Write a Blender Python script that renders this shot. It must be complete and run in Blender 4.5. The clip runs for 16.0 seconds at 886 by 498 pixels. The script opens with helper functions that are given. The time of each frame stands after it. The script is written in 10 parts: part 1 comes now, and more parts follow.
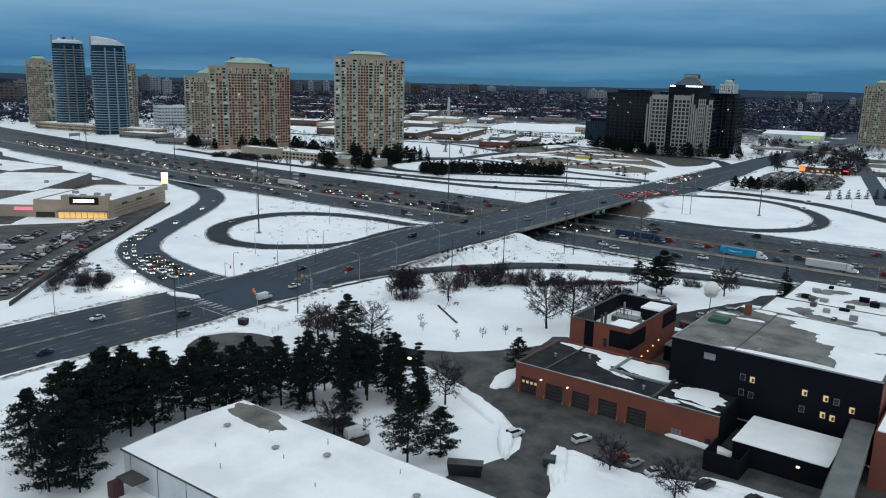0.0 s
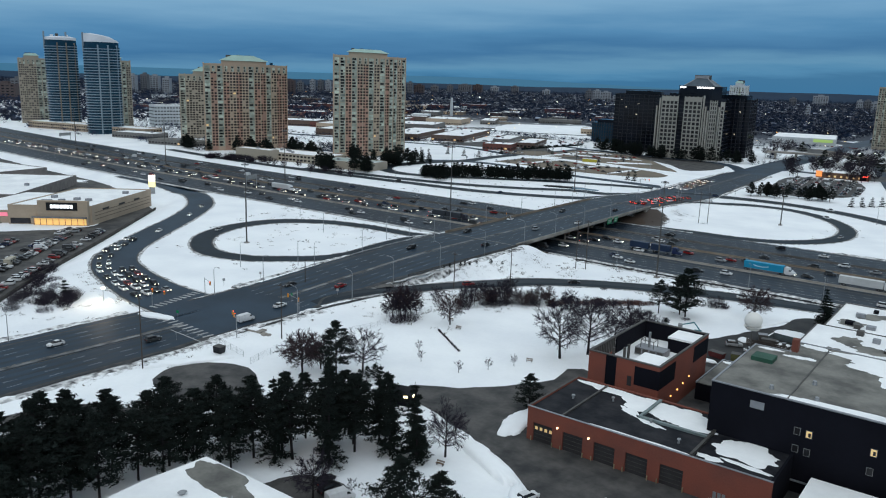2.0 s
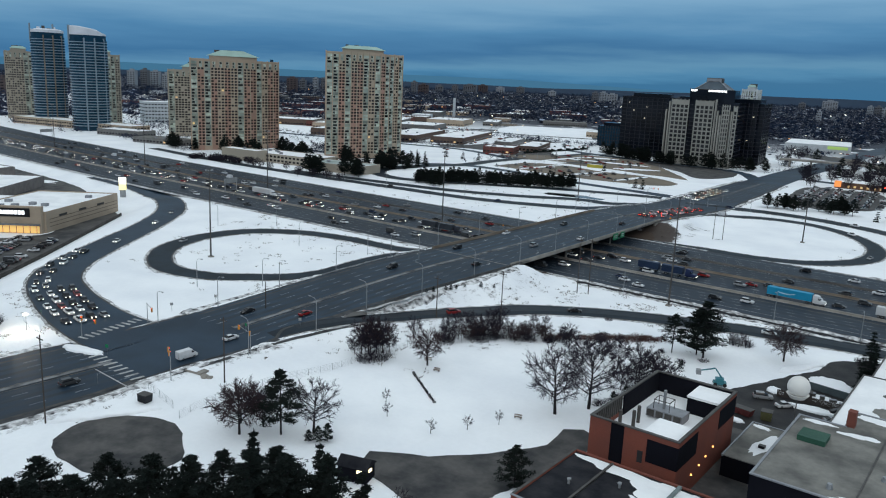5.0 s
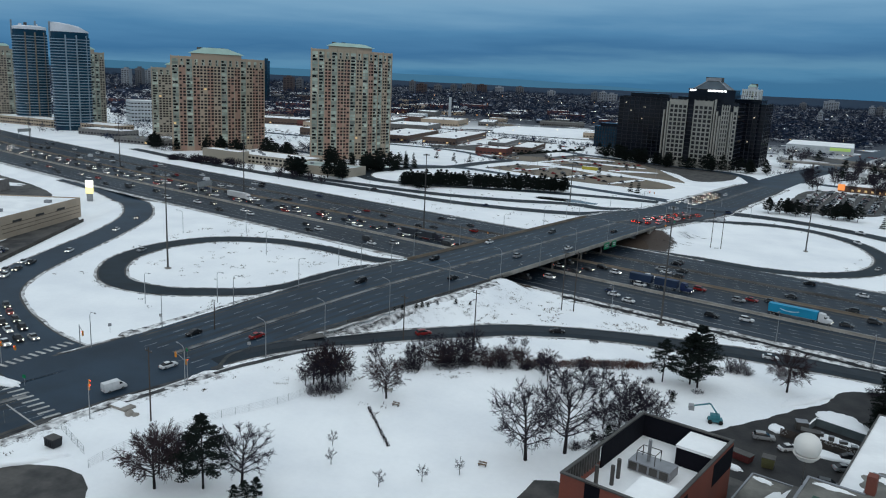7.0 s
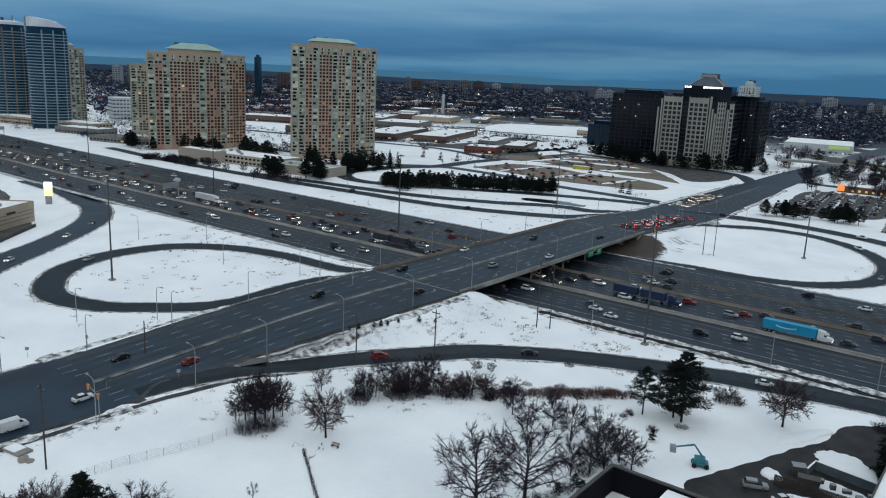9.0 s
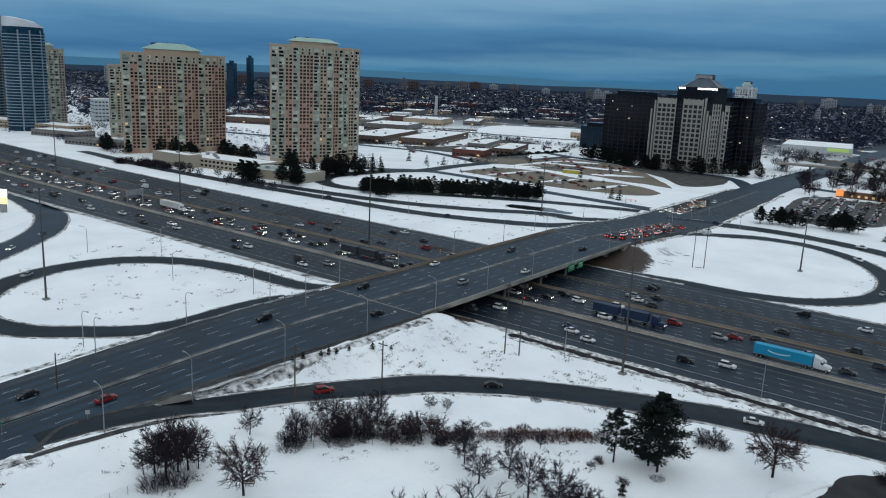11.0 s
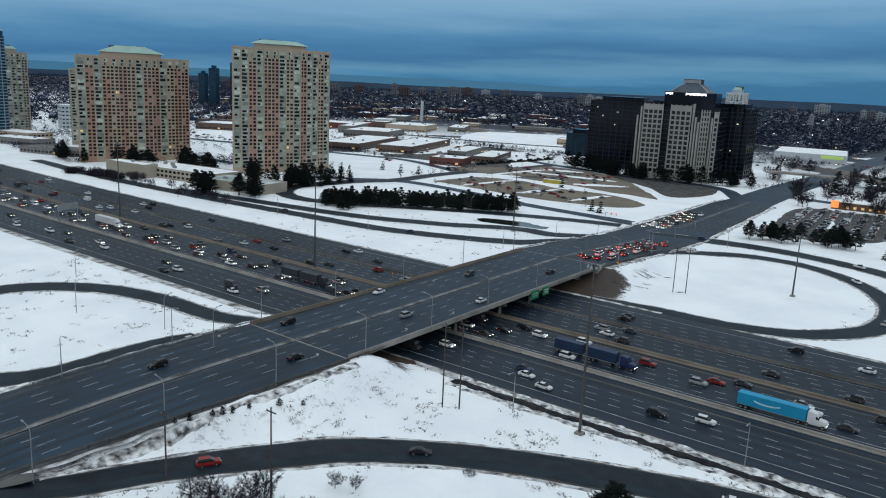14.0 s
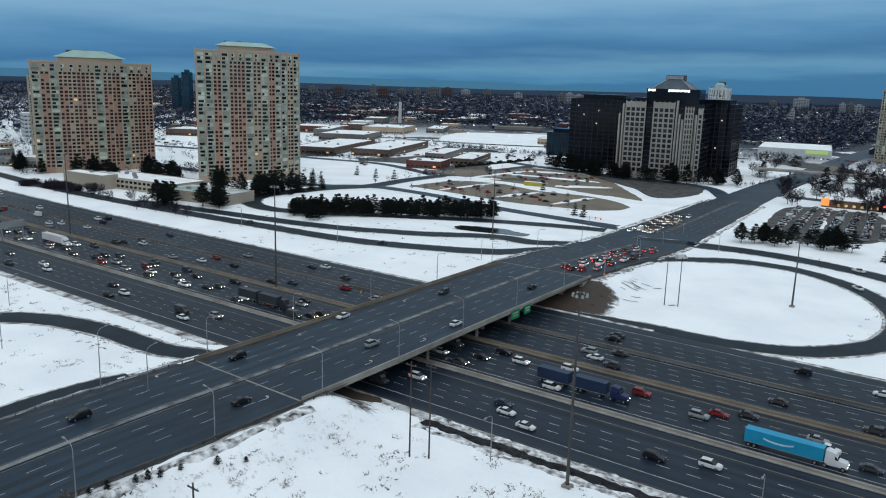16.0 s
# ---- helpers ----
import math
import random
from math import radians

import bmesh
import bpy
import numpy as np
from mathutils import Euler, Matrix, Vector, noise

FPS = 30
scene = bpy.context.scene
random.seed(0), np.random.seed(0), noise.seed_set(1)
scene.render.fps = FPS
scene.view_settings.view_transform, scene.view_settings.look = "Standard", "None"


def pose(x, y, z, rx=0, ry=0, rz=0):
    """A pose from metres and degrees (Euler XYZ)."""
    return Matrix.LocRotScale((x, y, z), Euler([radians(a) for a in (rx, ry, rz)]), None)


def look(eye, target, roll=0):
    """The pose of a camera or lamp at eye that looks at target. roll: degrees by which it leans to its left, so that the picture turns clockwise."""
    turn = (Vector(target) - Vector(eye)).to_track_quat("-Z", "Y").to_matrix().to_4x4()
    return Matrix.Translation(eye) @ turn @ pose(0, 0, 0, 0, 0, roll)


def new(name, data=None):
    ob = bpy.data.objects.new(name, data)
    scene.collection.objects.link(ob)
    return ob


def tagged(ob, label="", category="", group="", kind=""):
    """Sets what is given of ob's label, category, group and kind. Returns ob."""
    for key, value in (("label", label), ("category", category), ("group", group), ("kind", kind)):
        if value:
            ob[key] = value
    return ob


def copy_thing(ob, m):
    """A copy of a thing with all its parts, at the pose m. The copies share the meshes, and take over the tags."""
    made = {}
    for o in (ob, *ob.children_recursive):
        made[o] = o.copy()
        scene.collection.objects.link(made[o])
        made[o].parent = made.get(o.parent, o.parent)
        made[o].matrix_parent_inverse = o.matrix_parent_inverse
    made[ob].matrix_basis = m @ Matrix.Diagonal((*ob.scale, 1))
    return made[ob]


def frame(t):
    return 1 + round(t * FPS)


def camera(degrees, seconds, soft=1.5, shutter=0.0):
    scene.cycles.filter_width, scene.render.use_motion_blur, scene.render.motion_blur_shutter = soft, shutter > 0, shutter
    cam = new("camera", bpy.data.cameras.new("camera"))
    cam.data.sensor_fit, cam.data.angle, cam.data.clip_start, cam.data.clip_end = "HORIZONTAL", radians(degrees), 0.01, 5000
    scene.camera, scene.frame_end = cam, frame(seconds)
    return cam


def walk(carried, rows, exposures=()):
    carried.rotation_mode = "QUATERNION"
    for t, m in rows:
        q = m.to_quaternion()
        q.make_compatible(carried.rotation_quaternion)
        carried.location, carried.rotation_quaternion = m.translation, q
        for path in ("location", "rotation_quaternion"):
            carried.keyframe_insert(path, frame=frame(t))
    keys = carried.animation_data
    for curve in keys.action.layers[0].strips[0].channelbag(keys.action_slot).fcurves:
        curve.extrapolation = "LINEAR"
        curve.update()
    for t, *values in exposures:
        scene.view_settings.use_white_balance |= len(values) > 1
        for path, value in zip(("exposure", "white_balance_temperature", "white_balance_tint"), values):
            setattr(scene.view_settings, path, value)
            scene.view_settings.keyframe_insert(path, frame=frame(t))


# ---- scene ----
import itertools

cam = camera(59.0, 16.0, 1.1)
PATH = [
    (0, (206.559, -359.603, 77.381), (205.388, -358.040, 76.951), 1.5),
    (0.5, (202.483, -354.160, 77.376), (201.310, -352.598, 76.946), 1.5),
    (1, (198.308, -348.792, 77.200), (197.136, -347.230, 76.770), 1.6),
    (1.5, (193.974, -343.070, 77.121), (192.801, -341.508, 76.691), 1.7),
    (2, (189.992, -337.444, 76.921), (188.817, -335.884, 76.491), 1.8),
    (2.5, (186.192, -331.474, 76.753), (185.016, -329.914, 76.325), 1.9),
    (3, (182.858, -326.054, 76.559), (181.681, -324.495, 76.132), 2.0),
    (3.5, (179.837, -320.545, 76.585), (178.659, -318.987, 76.158), 2.1),
    (4, (177.174, -314.898, 76.567), (175.994, -313.341, 76.138), 2.3),
    (6.5, (166.990, -284.472, 76.356), (165.805, -282.919, 75.925), 2.7),
    (7, (165.278, -278.234, 76.312), (164.095, -276.681, 75.880), 2.7),
    (7.5, (163.748, -271.960, 76.273), (162.565, -270.406, 75.841), 2.8),
    (8, (162.325, -265.799, 76.237), (161.144, -264.245, 75.804), 2.7),
    (8.5, (160.745, -259.199, 76.296), (159.565, -257.644, 75.860), 2.7),
    (9, (159.323, -252.934, 76.148), (158.144, -251.380, 75.709), 2.7),
    (11.5, (153.278, -221.338, 76.750), (152.100, -219.782, 76.315), 2.7),
    (12, (152.032, -214.801, 76.638), (150.853, -213.244, 76.205), 2.8),
    (12.5, (150.790, -208.574, 76.585), (149.612, -207.017, 76.154), 2.8),
    (13, (149.616, -202.308, 76.500), (148.438, -200.749, 76.073), 2.9),
    (13.5, (148.132, -196.061, 76.502), (146.957, -194.500, 76.076), 2.8),
    (14, (146.039, -189.982, 76.522), (144.868, -188.416, 76.099), 2.7),
    (14.5, (143.602, -184.080, 76.546), (142.440, -182.507, 76.126), 2.3),
    (15, (140.897, -178.517, 76.515), (139.746, -176.937, 76.097), 2.2),
    (15.5, (137.901, -173.158, 76.664), (136.757, -171.572, 76.243), 1.9),
    (16, (134.555, -167.686, 76.768), (133.417, -166.096, 76.347), 1.7),
]
walk(cam, [(t, look(eye, target, roll)) for t, eye, target, roll in PATH], [(0, -0.09, 6250, 8), (3, -0.02, 6250, 8), (6.5, -0.15, 6250, 8), (9, -0.20, 6250, 8), (12.5, -0.14, 6250, 8), (14.5, -0.05, 6250, 8), (16, 0.0, 6250, 8)])

# ---- world and light: dusk under a heavy cloud deck ----
world = bpy.data.worlds.new("dusk_sky")
scene.world = world
world.use_nodes = True
wt = world.node_tree
wt.nodes.clear()


def wn(kind, **kw):
    n = wt.nodes.new(kind)
    for k, v in kw.items():
        setattr(n, k, v)
    return n


SUN_EL, SUN_ROT = radians(28), radians(205)
w_out, w_bg = wn("ShaderNodeOutputWorld"), wn("ShaderNodeBackground")
w_sky = wn("ShaderNodeTexSky", sky_type="NISHITA", sun_disc=False, sun_elevation=SUN_EL, sun_rotation=SUN_ROT)
w_co = wn("ShaderNodeTexCoord")
w_sep = wn("ShaderNodeSeparateXYZ")
w_ramp = wn("ShaderNodeValToRGB")
w_map = wn("ShaderNodeMapping")
w_map.inputs["Scale"].default_value = (2.1, 2.1, 21.0)
w_noise = wn("ShaderNodeTexNoise")
w_noise.inputs["Scale"].default_value, w_noise.inputs["Detail"].default_value, w_noise.inputs["Roughness"].default_value = 1.7, 5.0, 0.55
w_shift = wn("ShaderNodeMath", operation="MULTIPLY_ADD")
w_shift.inputs[1].default_value = 0.057
w_sub = wn("ShaderNodeMath", operation="ADD")
w_sub.inputs[1].default_value = -0.052
w_mix = wn("ShaderNodeMix", data_type="RGBA")
w_mix.inputs[0].default_value = 0.004
el = w_ramp.color_ramp.elements
el[0].position, el[0].color = 0.0, (0.045, 0.170, 0.320, 1)
el[1].position, el[1].color = 1.0, (0.82, 0.90, 0.95, 1)
for p, c in ((0.0076, (0.075, 0.235, 0.405)), (0.0168, (0.115, 0.280, 0.440)), (0.0343, (0.044, 0.165, 0.335)), (0.0572, (0.080, 0.235, 0.425)), (0.088, (0.190, 0.370, 0.550)),
             (0.2, (0.41, 0.54, 0.64)), (0.45, (0.70, 0.78, 0.84))):
    e = el.new(p)
    e.color = (*c, 1)
L = wt.links.new
L(w_co.outputs["Generated"], w_sep.inputs[0])
L(w_co.outputs["Generated"], w_map.inputs[0])
L(w_map.outputs[0], w_noise.inputs["Vector"])
L(w_noise.outputs["Fac"], w_shift.inputs[0])
L(w_sep.outputs["Z"], w_shift.inputs[2])
L(w_shift.outputs[0], w_sub.inputs[0])
w_side = wn("ShaderNodeMath", operation="MULTIPLY_ADD")
w_side.inputs[1].default_value = -0.048
L(w_sep.outputs["X"], w_side.inputs[0])
L(w_sub.outputs[0], w_side.inputs[2])
L(w_side.outputs[0], w_ramp.inputs[0])
L(w_ramp.outputs[0], w_mix.inputs[6])
L(w_sky.outputs[0], w_mix.inputs[7])
L(w_mix.outputs[2], w_bg.inputs["Color"])
w_bg.inputs["Strength"].default_value = 1.0
L(w_bg.outputs[0], w_out.inputs[0])

sun = new("sun", bpy.data.lights.new("sun", "SUN"))
sun.data.energy, sun.data.angle, sun.data.color = 0.5, radians(25), (1.0, 0.9, 0.82)
sun.matrix_world = look((0, 0, 400), (Vector((0, 0, 400)) - Vector((0.55, -0.8, 0.55))))
scene.view_settings.exposure = 0.0


# ---- materials ----
MATS = {}


def material(name, color, rough=0.8, metal=0.0, scale=0.4, var=0.25, fine=6.0, bump=0.15, tint=None, per_object=0.0, spec=0.28, coords="Object", island=0.0, stretch=None):
    """A surface with variation at two scales; tint is the second colour of its stains."""
    if name in MATS:
        return MATS[name]
    m = bpy.data.materials.new(name)
    m.use_nodes = True
    t = m.node_tree
    b = t.nodes["Principled BSDF"]
    b.inputs["Roughness"].default_value, b.inputs["Metallic"].default_value = rough, metal
    b.inputs["Specular IOR Level"].default_value = spec
    co = t.nodes.new("ShaderNodeTexCoord")
    geo = t.nodes.new("ShaderNodeNewGeometry")
    src = geo.outputs["Position"] if coords == "World" else co.outputs["Object"]
    big, small = t.nodes.new("ShaderNodeTexNoise"), t.nodes.new("ShaderNodeTexNoise")
    for n, s, d in ((big, scale, 4), (small, fine, 3)):
        n.inputs["Scale"].default_value, n.inputs["Detail"].default_value = s, d
        t.links.new(src, n.inputs["Vector"])
    if stretch:
        mp = t.nodes.new("ShaderNodeMapping")
        mp.inputs["Scale"].default_value = stretch
        t.links.new(src, mp.inputs[0])
        t.links.new(mp.outputs[0], big.inputs["Vector"])
    mix = t.nodes.new("ShaderNodeMix")
    mix.data_type = "RGBA"
    second = tint or tuple(c * (1 - var) for c in color)
    mix.inputs[6].default_value, mix.inputs[7].default_value = (*color, 1), (*second, 1)
    ramp = t.nodes.new("ShaderNodeMapRange")
    ramp.inputs["From Min"].default_value, ramp.inputs["From Max"].default_value = 0.38, 0.66
    t.links.new(big.outputs["Fac"], ramp.inputs["Value"])
    t.links.new(ramp.outputs["Result"], mix.inputs[0])
    hsv = t.nodes.new("ShaderNodeHueSaturation")
    val = t.nodes.new("ShaderNodeMapRange")
    val.inputs["To Min"].default_value, val.inputs["To Max"].default_value = 1 - var * 0.5, 1 + var * 0.5
    t.links.new(small.outputs["Fac"], val.inputs["Value"])
    value = val.outputs["Result"]
    for amount, node, socket in ((per_object, "ShaderNodeObjectInfo", "Random"), (island, "ShaderNodeNewGeometry", "Random Per Island")):
        if amount:
            o = t.nodes.new(node)
            r = t.nodes.new("ShaderNodeMapRange")
            r.inputs["To Min"].default_value, r.inputs["To Max"].default_value = 1 - amount, 1 + amount
            mul = t.nodes.new("ShaderNodeMath")
            mul.operation = "MULTIPLY"
            t.links.new(o.outputs[socket], r.inputs["Value"])
            t.links.new(r.outputs["Result"], mul.inputs[0])
            t.links.new(value, mul.inputs[1])
            value = mul.outputs[0]
    t.links.new(value, hsv.inputs["Value"])
    t.links.new(mix.outputs[2], hsv.inputs["Color"])
    t.links.new(hsv.outputs["Color"], b.inputs["Base Color"])
    if bump:
        bm = t.nodes.new("ShaderNodeBump")
        bm.inputs["Strength"].default_value, bm.inputs["Distance"].default_value = bump, 0.3
        t.links.new(small.outputs["Fac"], bm.inputs["Height"])
        t.links.new(bm.outputs["Normal"], b.inputs["Normal"])
    MATS[name] = m
    return m


def glow(name, color, strength):
    if name in MATS:
        return MATS[name]
    m = bpy.data.materials.new(name)
    m.use_nodes = True
    b = m.node_tree.nodes["Principled BSDF"]
    b.inputs["Base Color"].default_value = (*color, 1)
    b.inputs["Emission Color"].default_value, b.inputs["Emission Strength"].default_value = (*color, 1), strength
    MATS[name] = m
    return m


SNOW = material("snow", (0.905, 0.92, 0.93), 0.75, scale=0.045, var=0.07, fine=0.8, bump=0.4, tint=(0.81, 0.83, 0.855), coords="World", spec=0.3)
SNOW_ROOF = material("roof_snow", (0.91, 0.915, 0.915), 0.75, scale=0.1, var=0.07, fine=1.2, bump=0.2, tint=(0.77, 0.78, 0.79), spec=0.3)
ASPHALT = material("asphalt", (0.021, 0.041, 0.066), 0.55, scale=0.05, var=0.35, fine=2.5, bump=0.08, tint=(0.011, 0.022, 0.037), coords="World", spec=0.16)
ASPHALT_RAMP = material("wet_ramp_asphalt", (0.016, 0.026, 0.036), 0.6, scale=0.12, var=0.4, fine=1.8, bump=0.06, tint=(0.009, 0.015, 0.021), coords="World", spec=0.12)
ASPHALT_HWY = material("highway_asphalt", (0.013, 0.0245, 0.041), 0.5, scale=1.0, var=0.4, fine=1.5, bump=0.06, tint=(0.006, 0.0105, 0.017), coords="World", spec=0.14, stretch=(0.006, 0.45, 1.0))
LOT = material("parking_asphalt", (0.088, 0.084, 0.080), 0.75, scale=0.16, var=0.55, fine=0.9, tint=(0.030, 0.031, 0.033), coords="World", spec=0.25)
LOT_BROWN = material("gritty_parking_asphalt", (0.19, 0.155, 0.115), 0.85, scale=0.03, var=0.2, fine=0.8, tint=(0.13, 0.112, 0.09), coords="World")
SHOULDER = material("shoulder_grime", (0.12, 0.115, 0.11), 0.85, scale=0.08, var=0.3, fine=1.1, tint=(0.07, 0.066, 0.062), coords="World")
DIRT = material("dead_grass_soil", (0.058, 0.041, 0.030), 0.95, scale=0.1, var=0.4, fine=1.6, bump=0.5, tint=(0.06, 0.045, 0.035), coords="World")
CONCRETE = material("concrete", (0.30, 0.28, 0.25), 0.85, scale=0.12, var=0.3, fine=1.8, tint=(0.19, 0.175, 0.155), coords="World")
CONCRETE_BROWN = material("stained_concrete", (0.20, 0.165, 0.13), 0.85, scale=0.12, var=0.3, fine=1.5, tint=(0.13, 0.105, 0.08), coords="World")
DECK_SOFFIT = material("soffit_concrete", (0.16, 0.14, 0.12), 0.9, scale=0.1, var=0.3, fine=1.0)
PAINT = material("road_paint", (0.46, 0.46, 0.45), 0.7, scale=0.3, var=0.4, fine=3.0, tint=(0.24, 0.24, 0.24), coords="World")
PAINT_YELLOW = material("yellow_road_paint", (0.26, 0.21, 0.13), 0.7, scale=0.3, var=0.4, fine=3.0, coords="World")
STEEL = material("galvanised_steel", (0.33, 0.34, 0.35), 0.5, 0.6, scale=0.5, var=0.2, fine=3.0, bump=0.0)
STEEL_DARK = material("weathered_steel", (0.10, 0.095, 0.09), 0.6, 0.5, scale=0.5, var=0.3, fine=3.0, bump=0.0)
PRECAST = material("beige_precast", (0.42, 0.32, 0.24), 0.85, scale=0.03, var=0.14, fine=0.5, bump=0.05, tint=(0.37, 0.31, 0.235))
PRECAST_PINK = material("rose_precast", (0.37, 0.225, 0.17), 0.85, scale=0.05, var=0.14, fine=0.6, bump=0.05, tint=(0.33, 0.215, 0.165))
PRECAST_PALE = material("pale_precast", (0.35, 0.31, 0.25), 0.85, scale=0.03, var=0.12, fine=0.5, bump=0.05)
SOLARIUM = material("pale_green_glazing", (0.40, 0.44, 0.37), 0.3, scale=0.15, var=0.4, fine=0.7, bump=0.0, tint=(0.20, 0.24, 0.21), island=0.45)
WINDOW_DARK = material("dark_window", (0.024, 0.024, 0.027), 0.15, scale=0.4, var=0.4, fine=1.0, bump=0.0, per_object=0.6, island=0.6)
COPPER = material("green_copper_roof", (0.36, 0.50, 0.44), 0.6, scale=0.1, var=0.15, fine=0.8, bump=0.05)
GLASS_BLUE = material("blue_curtain_glass", (0.014, 0.052, 0.090), 0.12, 0.2, scale=0.09, var=0.4, fine=0.25, bump=0.0)
GLASS_BLACK = material("black_curtain_glass", (0.007, 0.010, 0.017), 0.1, 0.0, scale=0.05, var=0.6, fine=0.2, bump=0.0, spec=0.2)
SLAB_PALE = material("pale_slab_edge", (0.20, 0.26, 0.31), 0.7, scale=0.1, var=0.2, fine=1.0, bump=0.0)
BRICK = material("red_brick", (0.20, 0.062, 0.042), 0.85, scale=0.15, var=0.3, fine=3.0, tint=(0.155, 0.056, 0.042))
DARK_CLAD = material("charcoal_cladding", (0.007, 0.0075, 0.012), 0.9, scale=0.1, var=0.25, fine=1.0, spec=0.1)
ROOF_DARK = material("wet_dark_roofing", (0.010, 0.011, 0.015), 0.65, scale=0.25, var=0.5, fine=1.2, tint=(0.030, 0.030, 0.034), spec=0.08)
ROOF_GRAVEL = material("grey_gravel_roof", (0.21, 0.205, 0.185), 0.9, scale=0.16, var=0.4, fine=1.5, tint=(0.10, 0.098, 0.092))
ROOF_EDGE = material("roof_edge_metal", (0.30, 0.31, 0.33), 0.5, 0.5, scale=0.3, var=0.2, fine=1.0, bump=0.0)
WALL_WHITE = material("white_panel_wall", (0.52, 0.55, 0.57), 0.7, scale=0.2, var=0.15, fine=1.0)
TAN_WALL = material("tan_stucco", (0.40, 0.32, 0.24), 0.85, scale=0.1, var=0.15, fine=1.0)
PINE = material("pine_needles", (0.014, 0.020, 0.018), 0.95, scale=0.4, var=0.4, fine=2.0, bump=0.0, tint=(0.009, 0.012, 0.010), island=0.35, spec=0.1)
BARK = material("bark", (0.026, 0.023, 0.026), 0.95, scale=0.6, var=0.3, fine=3.0, bump=0.3, spec=0.08)
TWIG = material("bare_twigs", (0.033, 0.028, 0.040), 0.95, scale=0.6, var=0.3, fine=3.0, bump=0.0, island=0.3, spec=0.08)
REED = material("reddish_scrub", (0.115, 0.062, 0.056), 0.95, scale=0.4, var=0.4, fine=2.0, bump=0.0, island=0.4, spec=0.08)
RUBBER = material("tyre_rubber", (0.02, 0.02, 0.02), 0.9, var=0.1, bump=0.0)
CAR_GLASS = material("car_glass", (0.015, 0.017, 0.02), 0.08, var=0.1, bump=0.0)
LAMP_WARM = glow("warm_lamp", (1.0, 0.78, 0.42), 3.5)
LAMP_WHITE = glow("white_headlamp", (1.0, 0.90, 0.70), 8.0)
LAMP_RED = glow("red_tail_lamp", (1.0, 0.05, 0.03), 7.0)
LAMP_AMBER = glow("amber_lamp", (1.0, 0.45, 0.12), 2.6)
WIN_LIT = glow("lit_window", (1.0, 0.66, 0.28), 0.24)
SIGN_LIT = glow("lit_white_sign", (1.0, 1.0, 1.0), 1.6)


# ---- mesh helpers ----
def mesh_object(name, verts, faces, mats, parent=None, label="", face_mats=None, smooth=False):
    me = bpy.data.meshes.new(name)
    me.from_pydata(verts, [], faces)
    for m in (mats if isinstance(mats, (list, tuple)) else [mats]):
        me.materials.append(m)
    if face_mats is not None:
        me.polygons.foreach_set("material_index", face_mats)
    if smooth:
        me.polygons.foreach_set("use_smooth", [True] * len(me.polygons))
    me.update()
    ob = new(name, me)
    if parent is not None:
        ob.parent = parent
    if label:
        ob["label"] = label
    return ob


class Geo:
    """Verts and faces gathered for one mesh."""

    def __init__(self):
        self.v, self.f, self.m = [], [], []

    def add(self, verts, faces, mi=0):
        n = len(self.v)
        self.v += [tuple(p) for p in verts]
        self.f += [tuple(i + n for i in f) for f in faces]
        self.m += [mi] * len(faces)

    def box(self, x0, x1, y0, y1, z0, z1, mi=0, m=None):
        p = [Vector((x, y, z)) for z in (z0, z1) for x, y in ((x0, y0), (x1, y0), (x1, y1), (x0, y1))]
        if m is not None:
            p = [m @ q for q in p]
        self.add(p, [(3, 2, 1, 0), (4, 5, 6, 7), (0, 1, 5, 4), (1, 2, 6, 5), (2, 3, 7, 6), (3, 0, 4, 7)], mi)

    def tube(self, p0, p1, r0, r1, n=6, mi=0, cap=True):
        p0, p1 = Vector(p0), Vector(p1)
        d = (p1 - p0).normalized()
        a = d.orthogonal().normalized()
        b = d.cross(a)
        ring = [[p + r * (math.cos(2 * math.pi * k / n) * a + math.sin(2 * math.pi * k / n) * b) for k in range(n)] for p, r in ((p0, r0), (p1, r1))]
        faces = [(k, (k + 1) % n, n + (k + 1) % n, n + k) for k in range(n)]
        if cap:
            faces += [tuple(range(n - 1, -1, -1)), tuple(range(n, 2 * n))]
        self.add(ring[0] + ring[1], faces, mi)

    def prism(self, poly, z0, z1, mi=0, top=None):
        n = len(poly)
        self.add([(x, y, z0) for x, y in poly] + [(x, y, z1) for x, y in poly], [(k, (k + 1) % n, n + (k + 1) % n, n + k) for k in range(n)] + [tuple(range(n - 1, -1, -1))], mi)
        self.add([(x, y, z1) for x, y in poly], [tuple(range(n))], mi if top is None else top)

    def frustum(self, poly, z0, z1, shrink, mi=0, cx=None, cy=None):
        n = len(poly)
        cx = sum(p[0] for p in poly) / n if cx is None else cx
        cy = sum(p[1] for p in poly) / n if cy is None else cy
        up = [(cx + (x - cx) * shrink, cy + (y - cy) * shrink) for x, y in poly]
        self.add([(x, y, z0) for x, y in poly] + [(x, y, z1) for x, y in up], [(k, (k + 1) % n, n + (k + 1) % n, n + k) for k in range(n)] + [tuple(range(n - 1, -1, -1)), tuple(range(n, 2 * n))], mi)

    def ob(self, name, mats, parent=None, label="", smooth=False):
        return mesh_object(name, self.v, self.f, mats, parent, label, self.m, smooth)


# Places are noted on an oblique survey grid; metres() turns them into world metres, with x along the highway and y along the road over it.
AX, BX, AY = 1.0632, -0.2622, 1.1739
ROAD_WIDE, ROAD_LONG = 1.0917, 1.143


def metres(x, y):
    return AX * x + BX * y, AY * y


def grid(x, y):
    return (x - BX / AY * y) / AX, y / AY


